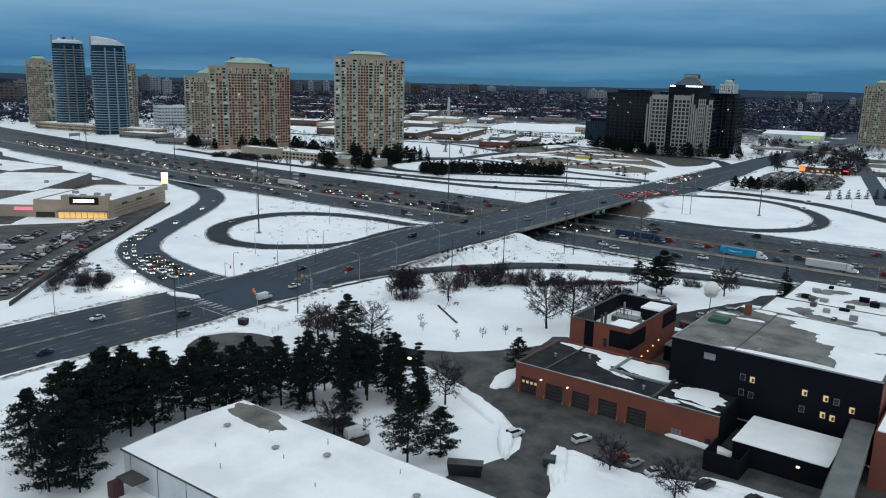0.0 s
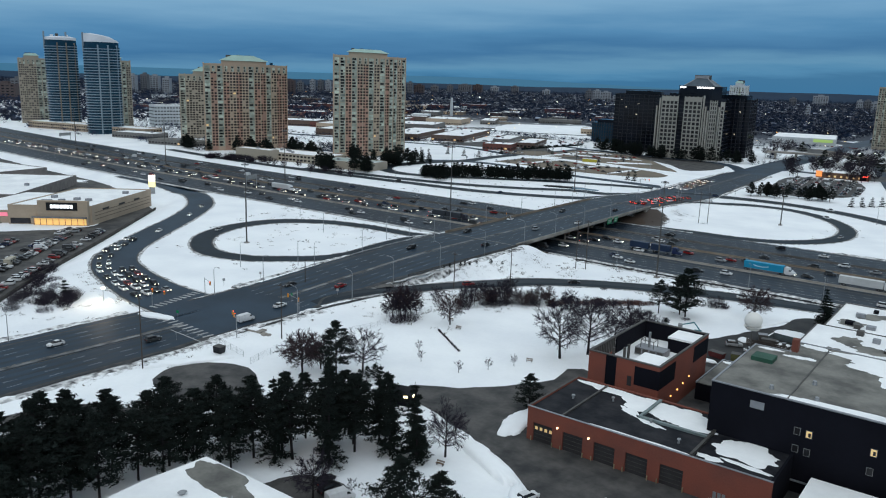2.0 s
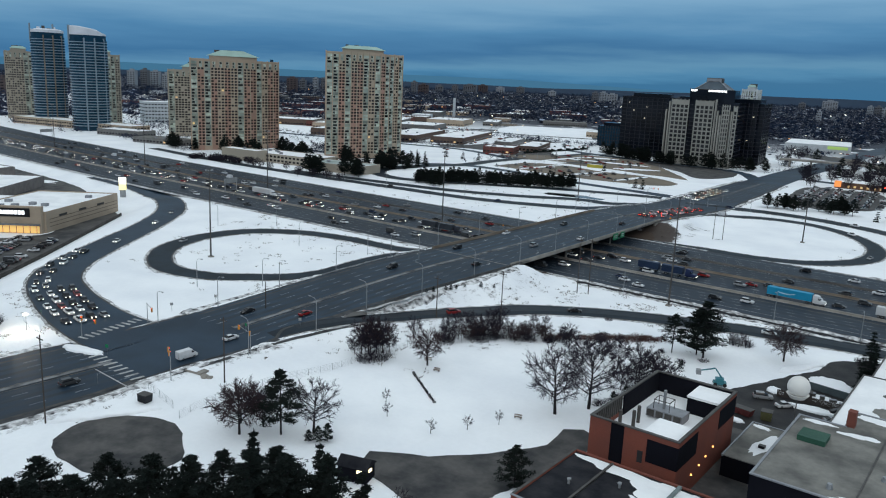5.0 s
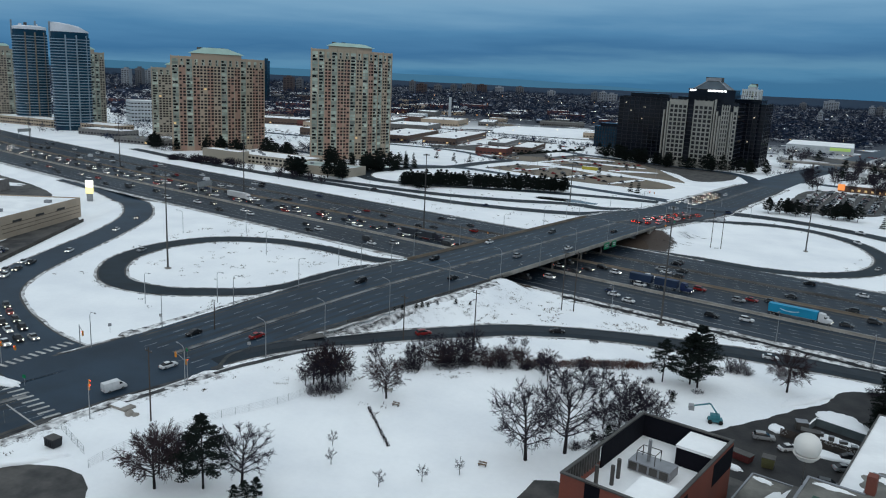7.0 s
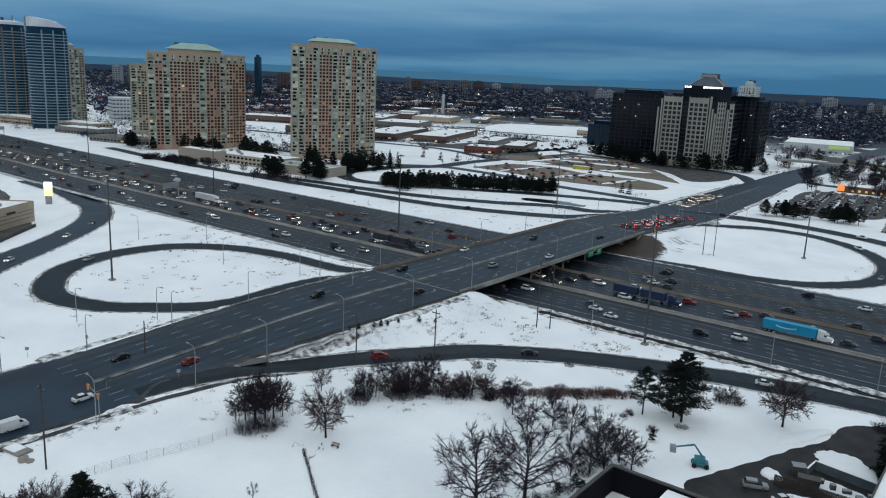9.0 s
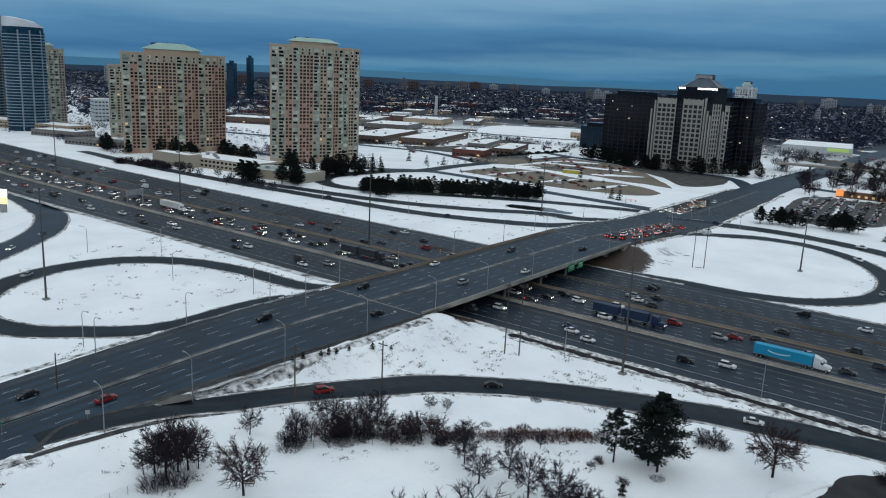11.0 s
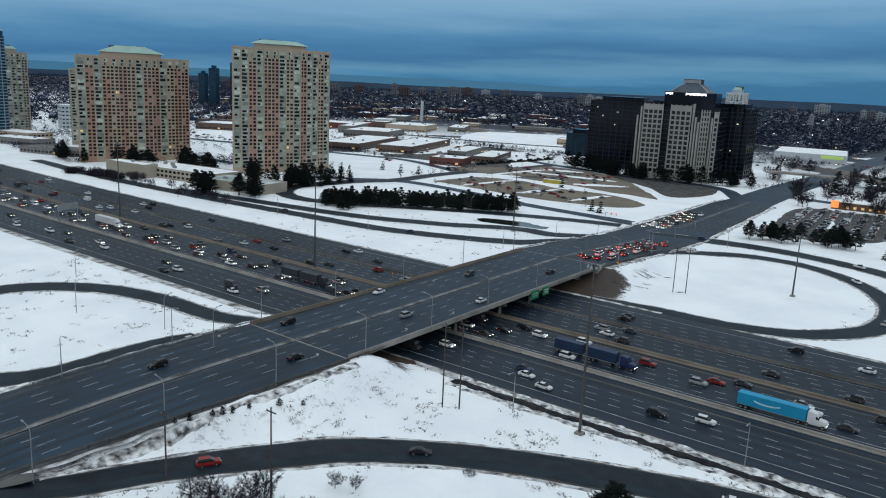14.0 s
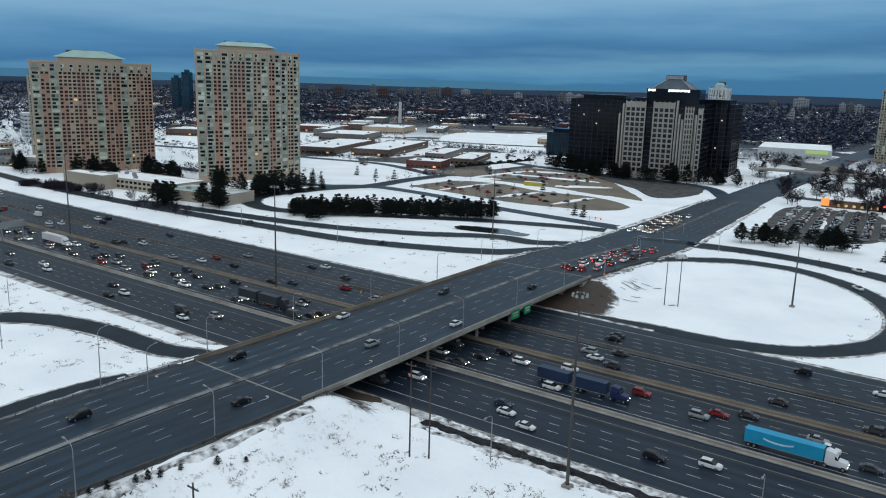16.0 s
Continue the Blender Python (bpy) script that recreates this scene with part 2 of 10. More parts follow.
def turned(rz):
    """A heading on the grid, in degrees, as a heading in the world."""
    a = radians(rz)
    return math.degrees(math.atan2(AY * math.sin(a), AX * math.cos(a) + BX * math.sin(a)))


def grown(rz):
    """How far lengths along a heading, and across it, grow from the grid to metres."""
    a = radians(rz)
    k = math.hypot(AY * math.sin(a), AX * math.cos(a) + BX * math.sin(a))
    return k, AX * AY / k


def lay(pts):
    """Grid points (x, y) or (x, y, half width) in metres."""
    P = np.array([p[:2] for p in pts], float)
    d = np.gradient(P, axis=0)
    d /= np.maximum(1e-9, np.linalg.norm(d, axis=1))[:, None]
    k = np.hypot(AX * d[:, 0] + BX * d[:, 1], AY * d[:, 1])
    return [(*metres(p[0], p[1]), *(q * AX * AY / w for q in p[2:])) for p, w in zip(pts, k)]


def thing(name, label, category, x=0, y=0, z=0, rz=0, group="", kind="", on_grid=True):
    ob = new(name)
    ob.empty_display_size = 0.5
    if on_grid:
        (x, y), rz = metres(x, y), turned(rz)
    ob.matrix_world = pose(x, y, z, 0, 0, rz)
    return tagged(ob, label, category, group, kind)


def spline(pts, step=3.0):
    """Points along a smooth curve through pts (tuples of any length)."""
    P = [np.array(p, float) for p in pts]
    P = [2 * P[0] - P[1]] + P + [2 * P[-1] - P[-2]]
    out = []
    for a, b, c, d in zip(P, P[1:], P[2:], P[3:]):
        n = max(2, int(np.linalg.norm((c - b)[:2]) / step))
        for k in range(n):
            t = k / n
            out.append(0.5 * (2 * b + (c - a) * t + (2 * a - 5 * b + 4 * c - d) * t * t + (3 * b - a - 3 * c + d) * t ** 3))
    out.append(P[-2])
    return np.array(out)


def widen(t, rz):
    """Give a building noted in grid lengths its true width and depth."""
    kx, ky = grown(rz)
    for ob in t.children_recursive:
        if ob.matrix_basis.translation.length > 0:
            ob.location.x *= kx
            ob.location.y *= ky
            continue
        for v in ob.data.vertices:
            v.co.x *= kx
            v.co.y *= ky
    return t


def ease(v, a, b):
    t = np.clip((v - a) / (b - a), 0, 1)
    return t * t * (3 - 2 * t)


# ---- the lie of the land ----
# highway along x, its carriageways between y = -27 and y = 66; the arterial road crosses it on a bridge
ROAD = spline(lay([(-92, -330, 19), (-70, -235, 19), (-55, -180, 19), (-43, -140, 18.5), (-29, -91, 18.2), (-14, -41, 18), (0, 18, 18), (14, 78, 18.5), (24, 124, 19), (38, 190, 19), (55, 270, 17), (72, 350, 15),
               (92, 440, 14), (118, 540, 13), (170, 760, 12), (250, 1050, 12)]), 4.0)


def road_z(y):
    return 6.2 * ease(y, -202, -56.5) * (1 - ease(y, 82, 223))


def hy(x):
    """How far the highway bends away to the far side."""
    return 0.00009 * np.minimum(0, x + 185) ** 2


def road_off(x, y):
    """Signed distance from the arterial road's middle, and its half width there."""
    cx = np.interp(y, ROAD[:, 1], ROAD[:, 0])
    hw = np.interp(y, ROAD[:, 1], ROAD[:, 2])
    slope = np.interp(y, ROAD[:, 1], np.gradient(ROAD[:, 0], ROAD[:, 1]))
    return (x - cx) / np.sqrt(1 + slope ** 2), hw


# the road's edge on the studio's side narrows before the slip road leaves it: y, distance from the middle
NEAR_EDGE = np.array([(-400, 17.2), (-260, 16.9), (-225, 16.8), (-215, 16.5), (-203, 14.9), (-190, 13.7), (-180, 14.4), (-170, 15.4), (-162, 16.0), (-156, 11.6), (-150, 11.9), (-145, 13.1), (-138, 14.7), (-129, 14.9), (-113, 17.3), (-95, 18.9), (-80, 20.0), (-40, 20.1)])


def near_edge(y):
    return np.interp(y, NEAR_EDGE[:, 0], NEAR_EDGE[:, 1])


def road_out(x, y):
    """Distance outwards from the arterial road's edge, negative on the road."""
    off, hw = road_off(x, y)
    return np.where((off > 0) & (np.asarray(y) < -40), off - near_edge(y), np.abs(off) - hw)


def lopsided(row):
    """The road's rows moved so that both edges are true."""
    row = np.array(row, float)
    t = np.gradient(row[:, :2], axis=0)
    t /= np.linalg.norm(t, axis=1)[:, None]
    r = np.where(row[:, 1] < -40, near_edge(row[:, 1]), row[:, 2])
    c, h = (r - row[:, 2]) / 2, (r + row[:, 2]) / 2
    row[:, 0] += t[:, 1] * c
    row[:, 1] -= t[:, 0] * c
    row[:, 2] = h
    return row


def land(x, y):
    """Height of the ground."""
    x, y = np.asarray(x, float), np.asarray(y, float)
    u, v = grid(x, y)
    out = road_out(x, y)
    bank = road_z(y) * (1 - ease(out, 1.0, 17.0))
    # the cutting under the bridge
    cut = ease(v, -42, -26) * (1 - ease(v, 62, 84))
    z = bank * (1 - cut)
    z = np.where(out < 0.8, z - 0.25, z)
    d_lot = (u + 113) * -0.80 + (v + 210) * -0.60
    dip = -3.0 * ease(d_lot, -15, -1.5) * ease(-y + hy(x), 30.5, 42)
    low = np.where((y - hy(x) > -33) & (y - hy(x) < 70.5), -0.12, 0.0)
    pond = -2.4 * np.exp(-(((u + 42) / 23) ** 4 + ((v - 155 - 0.15 * (u + 42)) / 8) ** 4))
    return z + dip + low + pond


def axis(lo, hi, a, b, fine, grow):
    """Grid lines, fine between a and b and ever wider beyond."""
    mid = list(np.arange(a, b + fine, fine))
    s, v = fine, mid[-1]
    up = []
    while v < hi:
        s *= grow
        v += s
        up.append(min(v, hi))
    s, v = fine, a
    dn = []
    while v > lo:
        s *= grow
        v -= s
        dn.append(max(v, lo))
    return np.array(dn[::-1] + mid + up)


GX, GY = axis(-4700, 4700, -360, 270, 2.5, 1.12), axis(-3000, 4900, -316, 270, 2.5, 1.12)
gxx, gyy = np.meshgrid(GX, GY)
GZ = land(gxx, gyy)

# ramps: control points (x, y, half width)
LOOP_NEAR = lay([(-34, -29, 2.87), (-58, -36, 2.95), (-84, -37, 3.12), (-110, -43, 3.44), (-131, -58, 3.94), (-139, -80, 4.26), (-133, -101, 4.43), (-114, -114.5, 3.94), (-92, -112, 3.44), (-74, -100, 3.28), (-60, -89, 3.28), (-51, -78, 3.12), (-45, -68, 2.46), (-40.5, -58, 0.82)])
LOOP_FAR = lay([(34, 92, 3.04), (40, 118, 3.04), (54, 146, 3.27), (76, 164, 3.42), (102, 166, 3.57), (124, 150, 3.65), (134, 122, 3.65), (128, 92, 3.50), (108, 70, 3.27), (84, 61, 3.04), (58, 60, 2.89), (20, 57, 2.58)])
RAMP_S = lay([(-58, -160, 11), (-80, -160, 9.5), (-104, -156, 8.6), (-128, -148, 8), (-144, -134, 7.5), (-160, -108, 7), (-176, -80, 6.5), (-196, -54, 6.5), (-226, -36, 6), (-265, -28, 5), (-320, -25, 4)])
RAMP_NEAR = [(3.6, -161, 2.6), (5.5, -150.3, 3.6), (9.5, -142.1, 3.3), (13.7, -133.3, 3.5), (17.5, -124.0, 3.9), (21.6, -112.9, 4.0), (26.4, -101.9, 4.4), (32.9, -91.0, 4.9), (41.1, -80.1, 4.9), (52.2, -71.1, 4.7), (63.3, -64.0, 4.7), (75.0, -58.3, 4.8), (86.7, -53.7, 5.0), (97.8, -49.4, 4.9), (109.2, -46.2, 5.2),
             (120.4, -43.6, 5.2), (130.1, -41.8, 5.0), (156.0, -38.6, 4.8), (188.0, -34.5, 4.4), (267.0, -31.9, 3.9), (449.0, -30.5, 3.4)]
RAMP_FAR = lay([(30, 178, 6), (60, 186, 5.5), (100, 187, 5), (140, 172, 5), (172, 140, 5), (205, 95, 5), (250, 66, 4.5), (340, 58, 4)])
RAMP_LEFT = lay([(10, 126, 4.0), (-14, 117, 4.5), (-45, 104, 4.2), (-90, 92, 4), (-150, 88, 4), (-230, 84, 4), (-330, 84, 4), (-430, 92, 3.5)])
RAMP_LEFT2 = lay([(12, 146, 4.0), (-10, 141, 4.3), (-34, 140, 4), (-70, 122, 4), (-120, 106, 4), (-180, 98, 4), (-250, 90, 3.5)])
LANE_DRIVE = lay([(12, 190, 4), (-20, 182, 4), (-60, 168, 4), (-100, 150, 4), (-135, 134, 4), (-165, 122, 4.5), (-190, 126, 5), (-204, 145, 6), (-199, 172, 6.5), (-188, 199, 6.5), (-171, 224, 6), (-163, 269, 5.5), (-150, 310, 5.5), (-130, 359, 5.5), (-114, 410, 5.5)])


def centre_line(pts):
    """A road's middle with even steps: x, y, half width and a smoothed height."""
    line = spline(pts, 2.0)
    z = np.where((road_out(line[:, 0], line[:, 1]) < 6) & (line[:, 1] < 258) & ((line[:, 1] < -51.6) | (line[:, 1] > 91.6)), np.asarray(road_z(line[:, 1])), land(line[:, 0], line[:, 1]))
    pad = np.pad(z, 6, mode="edge")
    z = np.convolve(pad, np.ones(13) / 13, mode="valid")
    return np.column_stack([line, z])


BEDS = [centre_line(p) for p in (LOOP_NEAR, LOOP_FAR, RAMP_S, RAMP_NEAR, RAMP_FAR, RAMP_LEFT, RAMP_LEFT2, LANE_DRIVE)]


def cut_bed(line):
    """Shape the ground to carry a road."""
    x0, x1, y0, y1 = line[:, 0].min() - 20, line[:, 0].max() + 20, line[:, 1].min() - 20, line[:, 1].max() + 20
    js, is_ = np.where((gyy > y0) & (gyy < y1) & (gxx > x0) & (gxx < x1))
    px, py = gxx[js, is_], gyy[js, is_]
    d2 = (px[:, None] - line[None, :, 0]) ** 2 + (py[:, None] - line[None, :, 1]) ** 2
    k = d2.argmin(1)
    d = np.sqrt(d2[np.arange(len(k)), k])
    hw, z = line[k, 2], line[k, 3]
    w = 1 - ease(d, hw + 1.5, hw + 9)
    w = np.where(road_out(px, py) < 0.6, 0, w)
    old = GZ[js, is_]
    new_z = old * (1 - w) + (z - 0.12) * w
    GZ[js, is_] = np.where(d < hw + 1.6, np.where(w > 0, z - 0.2, old), new_z)


for bed in BEDS:
    cut_bed(bed)


def ground_z(x, y):
    """Height of the ground's mesh at a place."""
    i = int(np.clip(np.searchsorted(GX, x) - 1, 0, len(GX) - 2))
    j = int(np.clip(np.searchsorted(GY, y) - 1, 0, len(GY) - 2))
    u, v = (x - GX[i]) / (GX[i + 1] - GX[i]), (y - GY[j]) / (GY[j + 1] - GY[j])
    return float(GZ[j, i] * (1 - u) * (1 - v) + GZ[j, i + 1] * u * (1 - v) + GZ[j + 1, i] * (1 - u) * v + GZ[j + 1, i + 1] * u * v)


def wear_map():
    """Where the snow lies thin: verges, banks and the scrub line."""
    near = np.full(gxx.shape, 1e9)
    jj, ii = np.where((np.abs(gxx) < 520) & (gyy > -330) & (gyy < 490))
    for line in BEDS:
        for p in line[::3]:
            near[jj, ii] = np.minimum(near[jj, ii], np.hypot(gxx[jj, ii] - p[0], gyy[jj, ii] - p[1]) - p[2])
    off = road_off(gxx, gyy)[0]
    out = road_out(gxx, gyy)
    near = np.minimum(near, out)
    by_road = 1 - ease(near, 2.0, 7.5)
    gx, gy = grid(gxx, gyy)
    shoulder = (1 - ease(out, 4.0, 15.0)) * np.where((off > 0) & (gy > -215) & (gy < -30), np.where(gy < -128, 1.2, 0.72), 0.0)
    bank = ((gy > -100) & (gy < -26) & (gx > -20) & (gx < 62)) * ease(gy - (-104 + 0.62 * gx), 2, 16) * 0.66
    strip = ease(gy, -34, -28) * (1 - ease(gy, -26, -24)) * (gx > 40) * 0.9
    scrub = np.exp(-((gy - (-127 + 0.69 * (gx + 10))) / 5.0) ** 2) * ((gx > -14) & (gx < 80)) * 0.8
    corner = np.exp(-(((gx + 108) / 22) ** 2 + ((gy + 183) / 12) ** 2)) * 0.95
    loop = np.exp(-(((gx + 92) / 36) ** 2 + ((gy + 76) / 22) ** 2)) * 0.74
    fields = np.where((gy > -135) & (gy < 190) & ((gy < -26) | (gy > 58)) & (gx > -240) & (gx < 20), 0.56, 0.0)
    slopes = 2.4 * np.exp(-(((gx - 35) / 12) ** 2 + ((gy - 70) / 13) ** 4)) + 1.35 * np.exp(-(((gx - 9) / 9) ** 2 + ((gy + 33) / 7) ** 2))
    return np.maximum.reduce([by_road * 0.8, shoulder, bank, strip, scrub, corner, loop, fields, slopes])


WEAR = wear_map()


def make_ground():
    nx, ny = len(GX), len(GY)
    verts = np.stack([gxx.ravel(), gyy.ravel(), GZ.ravel()], 1).tolist()
    i, j = np.meshgrid(np.arange(nx - 1), np.arange(ny - 1))
    a = (j * nx + i).ravel()
    faces = np.stack([a, a + 1, a + nx + 1, a + nx], 1).tolist()
    ob = mesh_object("ground", verts, faces, GROUND, smooth=True)
    ob.data.attributes.new("wear", "FLOAT", "POINT").data.foreach_set("value", WEAR.ravel().astype(np.float32))
    return tagged(ob, "snow-covered ground with dead grass showing through", "ground", kind="structure")


def ground_material():
    """Snow, with soil and dead grass showing on the banks and scrubby verges."""
    m = SNOW.copy()
    m.name = "patchy_snow"
    t = m.node_tree
    b = t.nodes["Principled BSDF"]
    link = b.inputs["Base Color"].links[0].from_socket
    geo = t.nodes.new("ShaderNodeNewGeometry")
    sep = t.nodes.new("ShaderNodeSeparateXYZ")
    t.links.new(geo.outputs["Position"], sep.inputs[0])
    n = t.nodes.new("ShaderNodeTexNoise")
    n.inputs["Scale"].default_value, n.inputs["Detail"].default_value, n.inputs["Roughness"].default_value = 0.30, 10, 0.84
    t.links.new(geo.outputs["Position"], n.inputs["Vector"])
    slope = t.nodes.new("ShaderNodeSeparateXYZ")
    t.links.new(geo.outputs["True Normal"], slope.inputs[0])
    steep = t.nodes.new("ShaderNodeMapRange")
    steep.inputs["From Min"].default_value, steep.inputs["From Max"].default_value = 0.995, 0.88
    steep.inputs["To Min"].default_value, steep.inputs["To Max"].default_value = 0.0, 0.12
    t.links.new(slope.outputs["Z"], steep.inputs["Value"])
    worn = t.nodes.new("ShaderNodeAttribute")
    worn.attribute_name = "wear"
    less = t.nodes.new("ShaderNodeMath")
    less.operation = "MULTIPLY_ADD"
    less.inputs[1].default_value, less.inputs[2].default_value = 0.36, -0.30
    t.links.new(worn.outputs["Fac"], less.inputs[0])
    sum_ = t.nodes.new("ShaderNodeMath")
    t.links.new(less.outputs[0], sum_.inputs[0])
    t.links.new(steep.outputs["Result"], sum_.inputs[1])
    add = t.nodes.new("ShaderNodeMath")
    t.links.new(n.outputs["Fac"], add.inputs[0])
    t.links.new(sum_.outputs[0], add.inputs[1])
    edge = t.nodes.new("ShaderNodeMapRange")
    edge.inputs["From Min"].default_value, edge.inputs["From Max"].default_value = 0.60, 0.74
    t.links.new(add.outputs[0], edge.inputs["Value"])
    mix = t.nodes.new("ShaderNodeMix")
    mix.data_type = "RGBA"
    mix.inputs[7].default_value = (0.055, 0.042, 0.035, 1)
    t.links.new(edge.outputs["Result"], mix.inputs[0])
    t.links.new(link, mix.inputs[6])
    # far off the land is a patchwork of snowy lots and dark woods and gardens, with blue haze put into the dark colour
    far = t.nodes.new("ShaderNodeTexNoise")
    far.inputs["Scale"].default_value, far.inputs["Detail"].default_value, far.inputs["Roughness"].default_value = 0.02, 8, 0.7
    t.links.new(geo.outputs["Position"], far.inputs["Vector"])
    fr = t.nodes.new("ShaderNodeMapRange")
    fr.inputs["From Min"].default_value, fr.inputs["From Max"].default_value = 0.37, 0.42
    t.links.new(far.outputs["Fac"], fr.inputs["Value"])
    dist = t.nodes.new("ShaderNodeMapRange")
    dist.inputs["From Min"].default_value, dist.inputs["From Max"].default_value = 634, 916
    t.links.new(sep.outputs["Y"], dist.inputs["Value"])
    mul = t.nodes.new("ShaderNodeMath")
    mul.operation = "MULTIPLY"
    t.links.new(fr.outputs["Result"], mul.inputs[0])
    t.links.new(dist.outputs["Result"], mul.inputs[1])
    mix2 = t.nodes.new("ShaderNodeMix")
    mix2.data_type = "RGBA"
    mix2.inputs[7].default_value = (0.024, 0.031, 0.048, 1)
    t.links.new(mul.outputs[0], mix2.inputs[0])
    t.links.new(mix.outputs[2], mix2.inputs[6])
    t.links.new(mix2.outputs[2], b.inputs["Base Color"])
    return m


GROUND = ground_material()
ground = make_ground()


# ---- roads ----
def ribbon(name, pts, mat, lift=0.06, step=3.0, across=4, zf=None, parent=None, side=None):
    """A road along control points (x, y, half width), laid on the ground or at the heights zf gives."""
    line = spline(pts, step)
    d = np.gradient(line[:, :2], axis=0)
    d /= np.linalg.norm(d, axis=1)[:, None]
    verts, faces = [], []
    for p, t in zip(line, d):
        for k in range(across + 1):
            s = (2 * k / across - 1) * p[2]
            if side:
                s = side[0] + (side[1] - side[0]) * k / across
            x, y = p[0] + t[1] * s, p[1] - t[0] * s
            verts.append((x, y, (zf(x, y) if zf else ground_z(x, y)) + lift))
    n = across + 1
    for r in range(len(line) - 1):
        for k in range(across):
            a = r * n + k
            faces.append((a, a + 1, a + n + 1, a + n))
    return mesh_object(name, verts, faces, mat, parent)


def road_top(x, y):
    return float(road_z(y))


def hw_band(name, y0, y1, x0, x1, mat, z=0.0, parent=None, lanes=2):
    """A lengthwise band of the highway."""
    xs = np.concatenate([np.arange(x0, min(x1, -180), 12), np.arange(max(x0, -180), x1 + 1, 40)]) if x0 < -180 else np.array([x0, x1])
    verts = [(x, AY * y + hy(x), z) for x in xs for y in np.linspace(y0, y1, lanes)]
    faces = [(r * lanes + k, (r + 1) * lanes + k, (r + 1) * lanes + k + 1, r * lanes + k + 1) for r in range(len(xs) - 1) for k in range(lanes - 1)]
    return mesh_object(name, verts, faces, mat, parent)


HX0, HX1 = -1500, 1100
highway = tagged(new("highway"), "wide grey asphalt highway with many lanes in carriageways", "highway", kind="structure")
for y0, y1, mat in ((-23.9, -2.3, ASPHALT_HWY), (-0.6, 19.2, ASPHALT_HWY), (21.2, 36.2, ASPHALT_HWY), (37.4, 56.5, ASPHALT_HWY)):
    hw_band("carriageway", y0, y1, HX0, HX1, mat, 0.0, highway, 5)
hw_band("median_strip", 19.2, 21.2, HX0, HX1, SHOULDER, -0.01, highway)


def barrier(name, yc, label, mat, h=0.85, w=0.35, cap=None, x0=HX0, x1=HX1):
    """A concrete safety barrier with sloped faces along the highway."""
    prof = [(-w, 0), (-w * 0.9, 0.1), (-w * 0.45, 0.3), (-w * 0.35, h), (w * 0.35, h), (w * 0.45, 0.3), (w * 0.9, 0.1), (w, 0)]
    xs = np.concatenate([np.arange(x0, -180, 12), np.arange(-180, x1 + 1, 40)])
    g = Geo()
    n = len(prof)
    g.add([(x, AY * yc + hy(x) + a, b) for x in xs for a, b in prof], [(r * n + k, r * n + k + 1, (r + 1) * n + k + 1, (r + 1) * n + k) for r in range(len(xs) - 1) for k in range(n - 1)])
    return tagged(g.ob(name, mat), label, "barrier", kind="structure")


barrier("concrete_barrier", -1.45, "long pale concrete barrier between the highway carriageways", CONCRETE, w=0.85)
barrier("concrete_barrier", 20.2, "long rust-stained concrete median barrier", CONCRETE_BROWN, w=0.7)
barrier("concrete_barrier", 36.8, "long dark weathered barrier between the far carriageways", SHOULDER, w=0.6)

g = Geo()
for yl, x0, x1 in ((-16.3, -760, 420), (-13.1, -760, 420), (-9.9, -760, 420), (4.2, -760, 420), (7.4, -760, 420), (10.6, -760, 420), (13.8, -760, 420),
                   (25.4, -760, 420), (28.6, -760, 420), (31.8, -760, 420), (41.8, -760, 420), (45.0, -760, 420), (48.2, -760, 420)):
    for x in np.arange(x0 + (yl * 7) % 6, x1, 6.4):
        y = AY * yl + hy(x)
        g.add([(x, y - 0.09, 0.012), (x + 2.9, y - 0.09, 0.012), (x + 2.9, y + 0.09, 0.012), (x, y + 0.09, 0.012)], [(0, 1, 2, 3)])
tagged(g.ob("lane_marking", PAINT, highway), kind="stuff")
for yl, mat in ((-20.4, PAINT), (-5.6, PAINT_YELLOW), (1.6, PAINT), (17.3, PAINT_YELLOW), (22.6, PAINT_YELLOW), (35.0, PAINT), (39.0, PAINT_YELLOW), (52.5, PAINT)):
    hw_band("edge_line", yl - 0.1, yl + 0.1, HX0, HX1, mat, 0.012, highway)

RIDGE = material("ploughed_dirty_snow", (0.80, 0.80, 0.80), 0.85, scale=0.5, var=0.3, fine=2.6, bump=0.8, tint=(0.055, 0.053, 0.055), coords="World")
VERGE = material("slushy_verge", (0.66, 0.67, 0.68), 0.85, scale=0.28, var=0.35, fine=1.8, bump=0.6, tint=(0.11, 0.095, 0.08), coords="World")


WET_EDGE = material("wet_grit", (0.022, 0.022, 0.023), 0.6, scale=0.4, var=0.4, fine=2.0, tint=(0.06, 0.056, 0.05), coords="World")


WET_BAND = material("black_wet_asphalt", (0.006, 0.009, 0.014), 0.45, scale=0.3, var=0.5, fine=2.0, bump=0.05, tint=(0.012, 0.018, 0.026), coords="World", spec=0.1)


GRIT_WALK = material("gritty_path", (0.075, 0.075, 0.077), 0.8, scale=0.25, var=0.4, fine=1.6, tint=(0.022, 0.022, 0.024), coords="World")


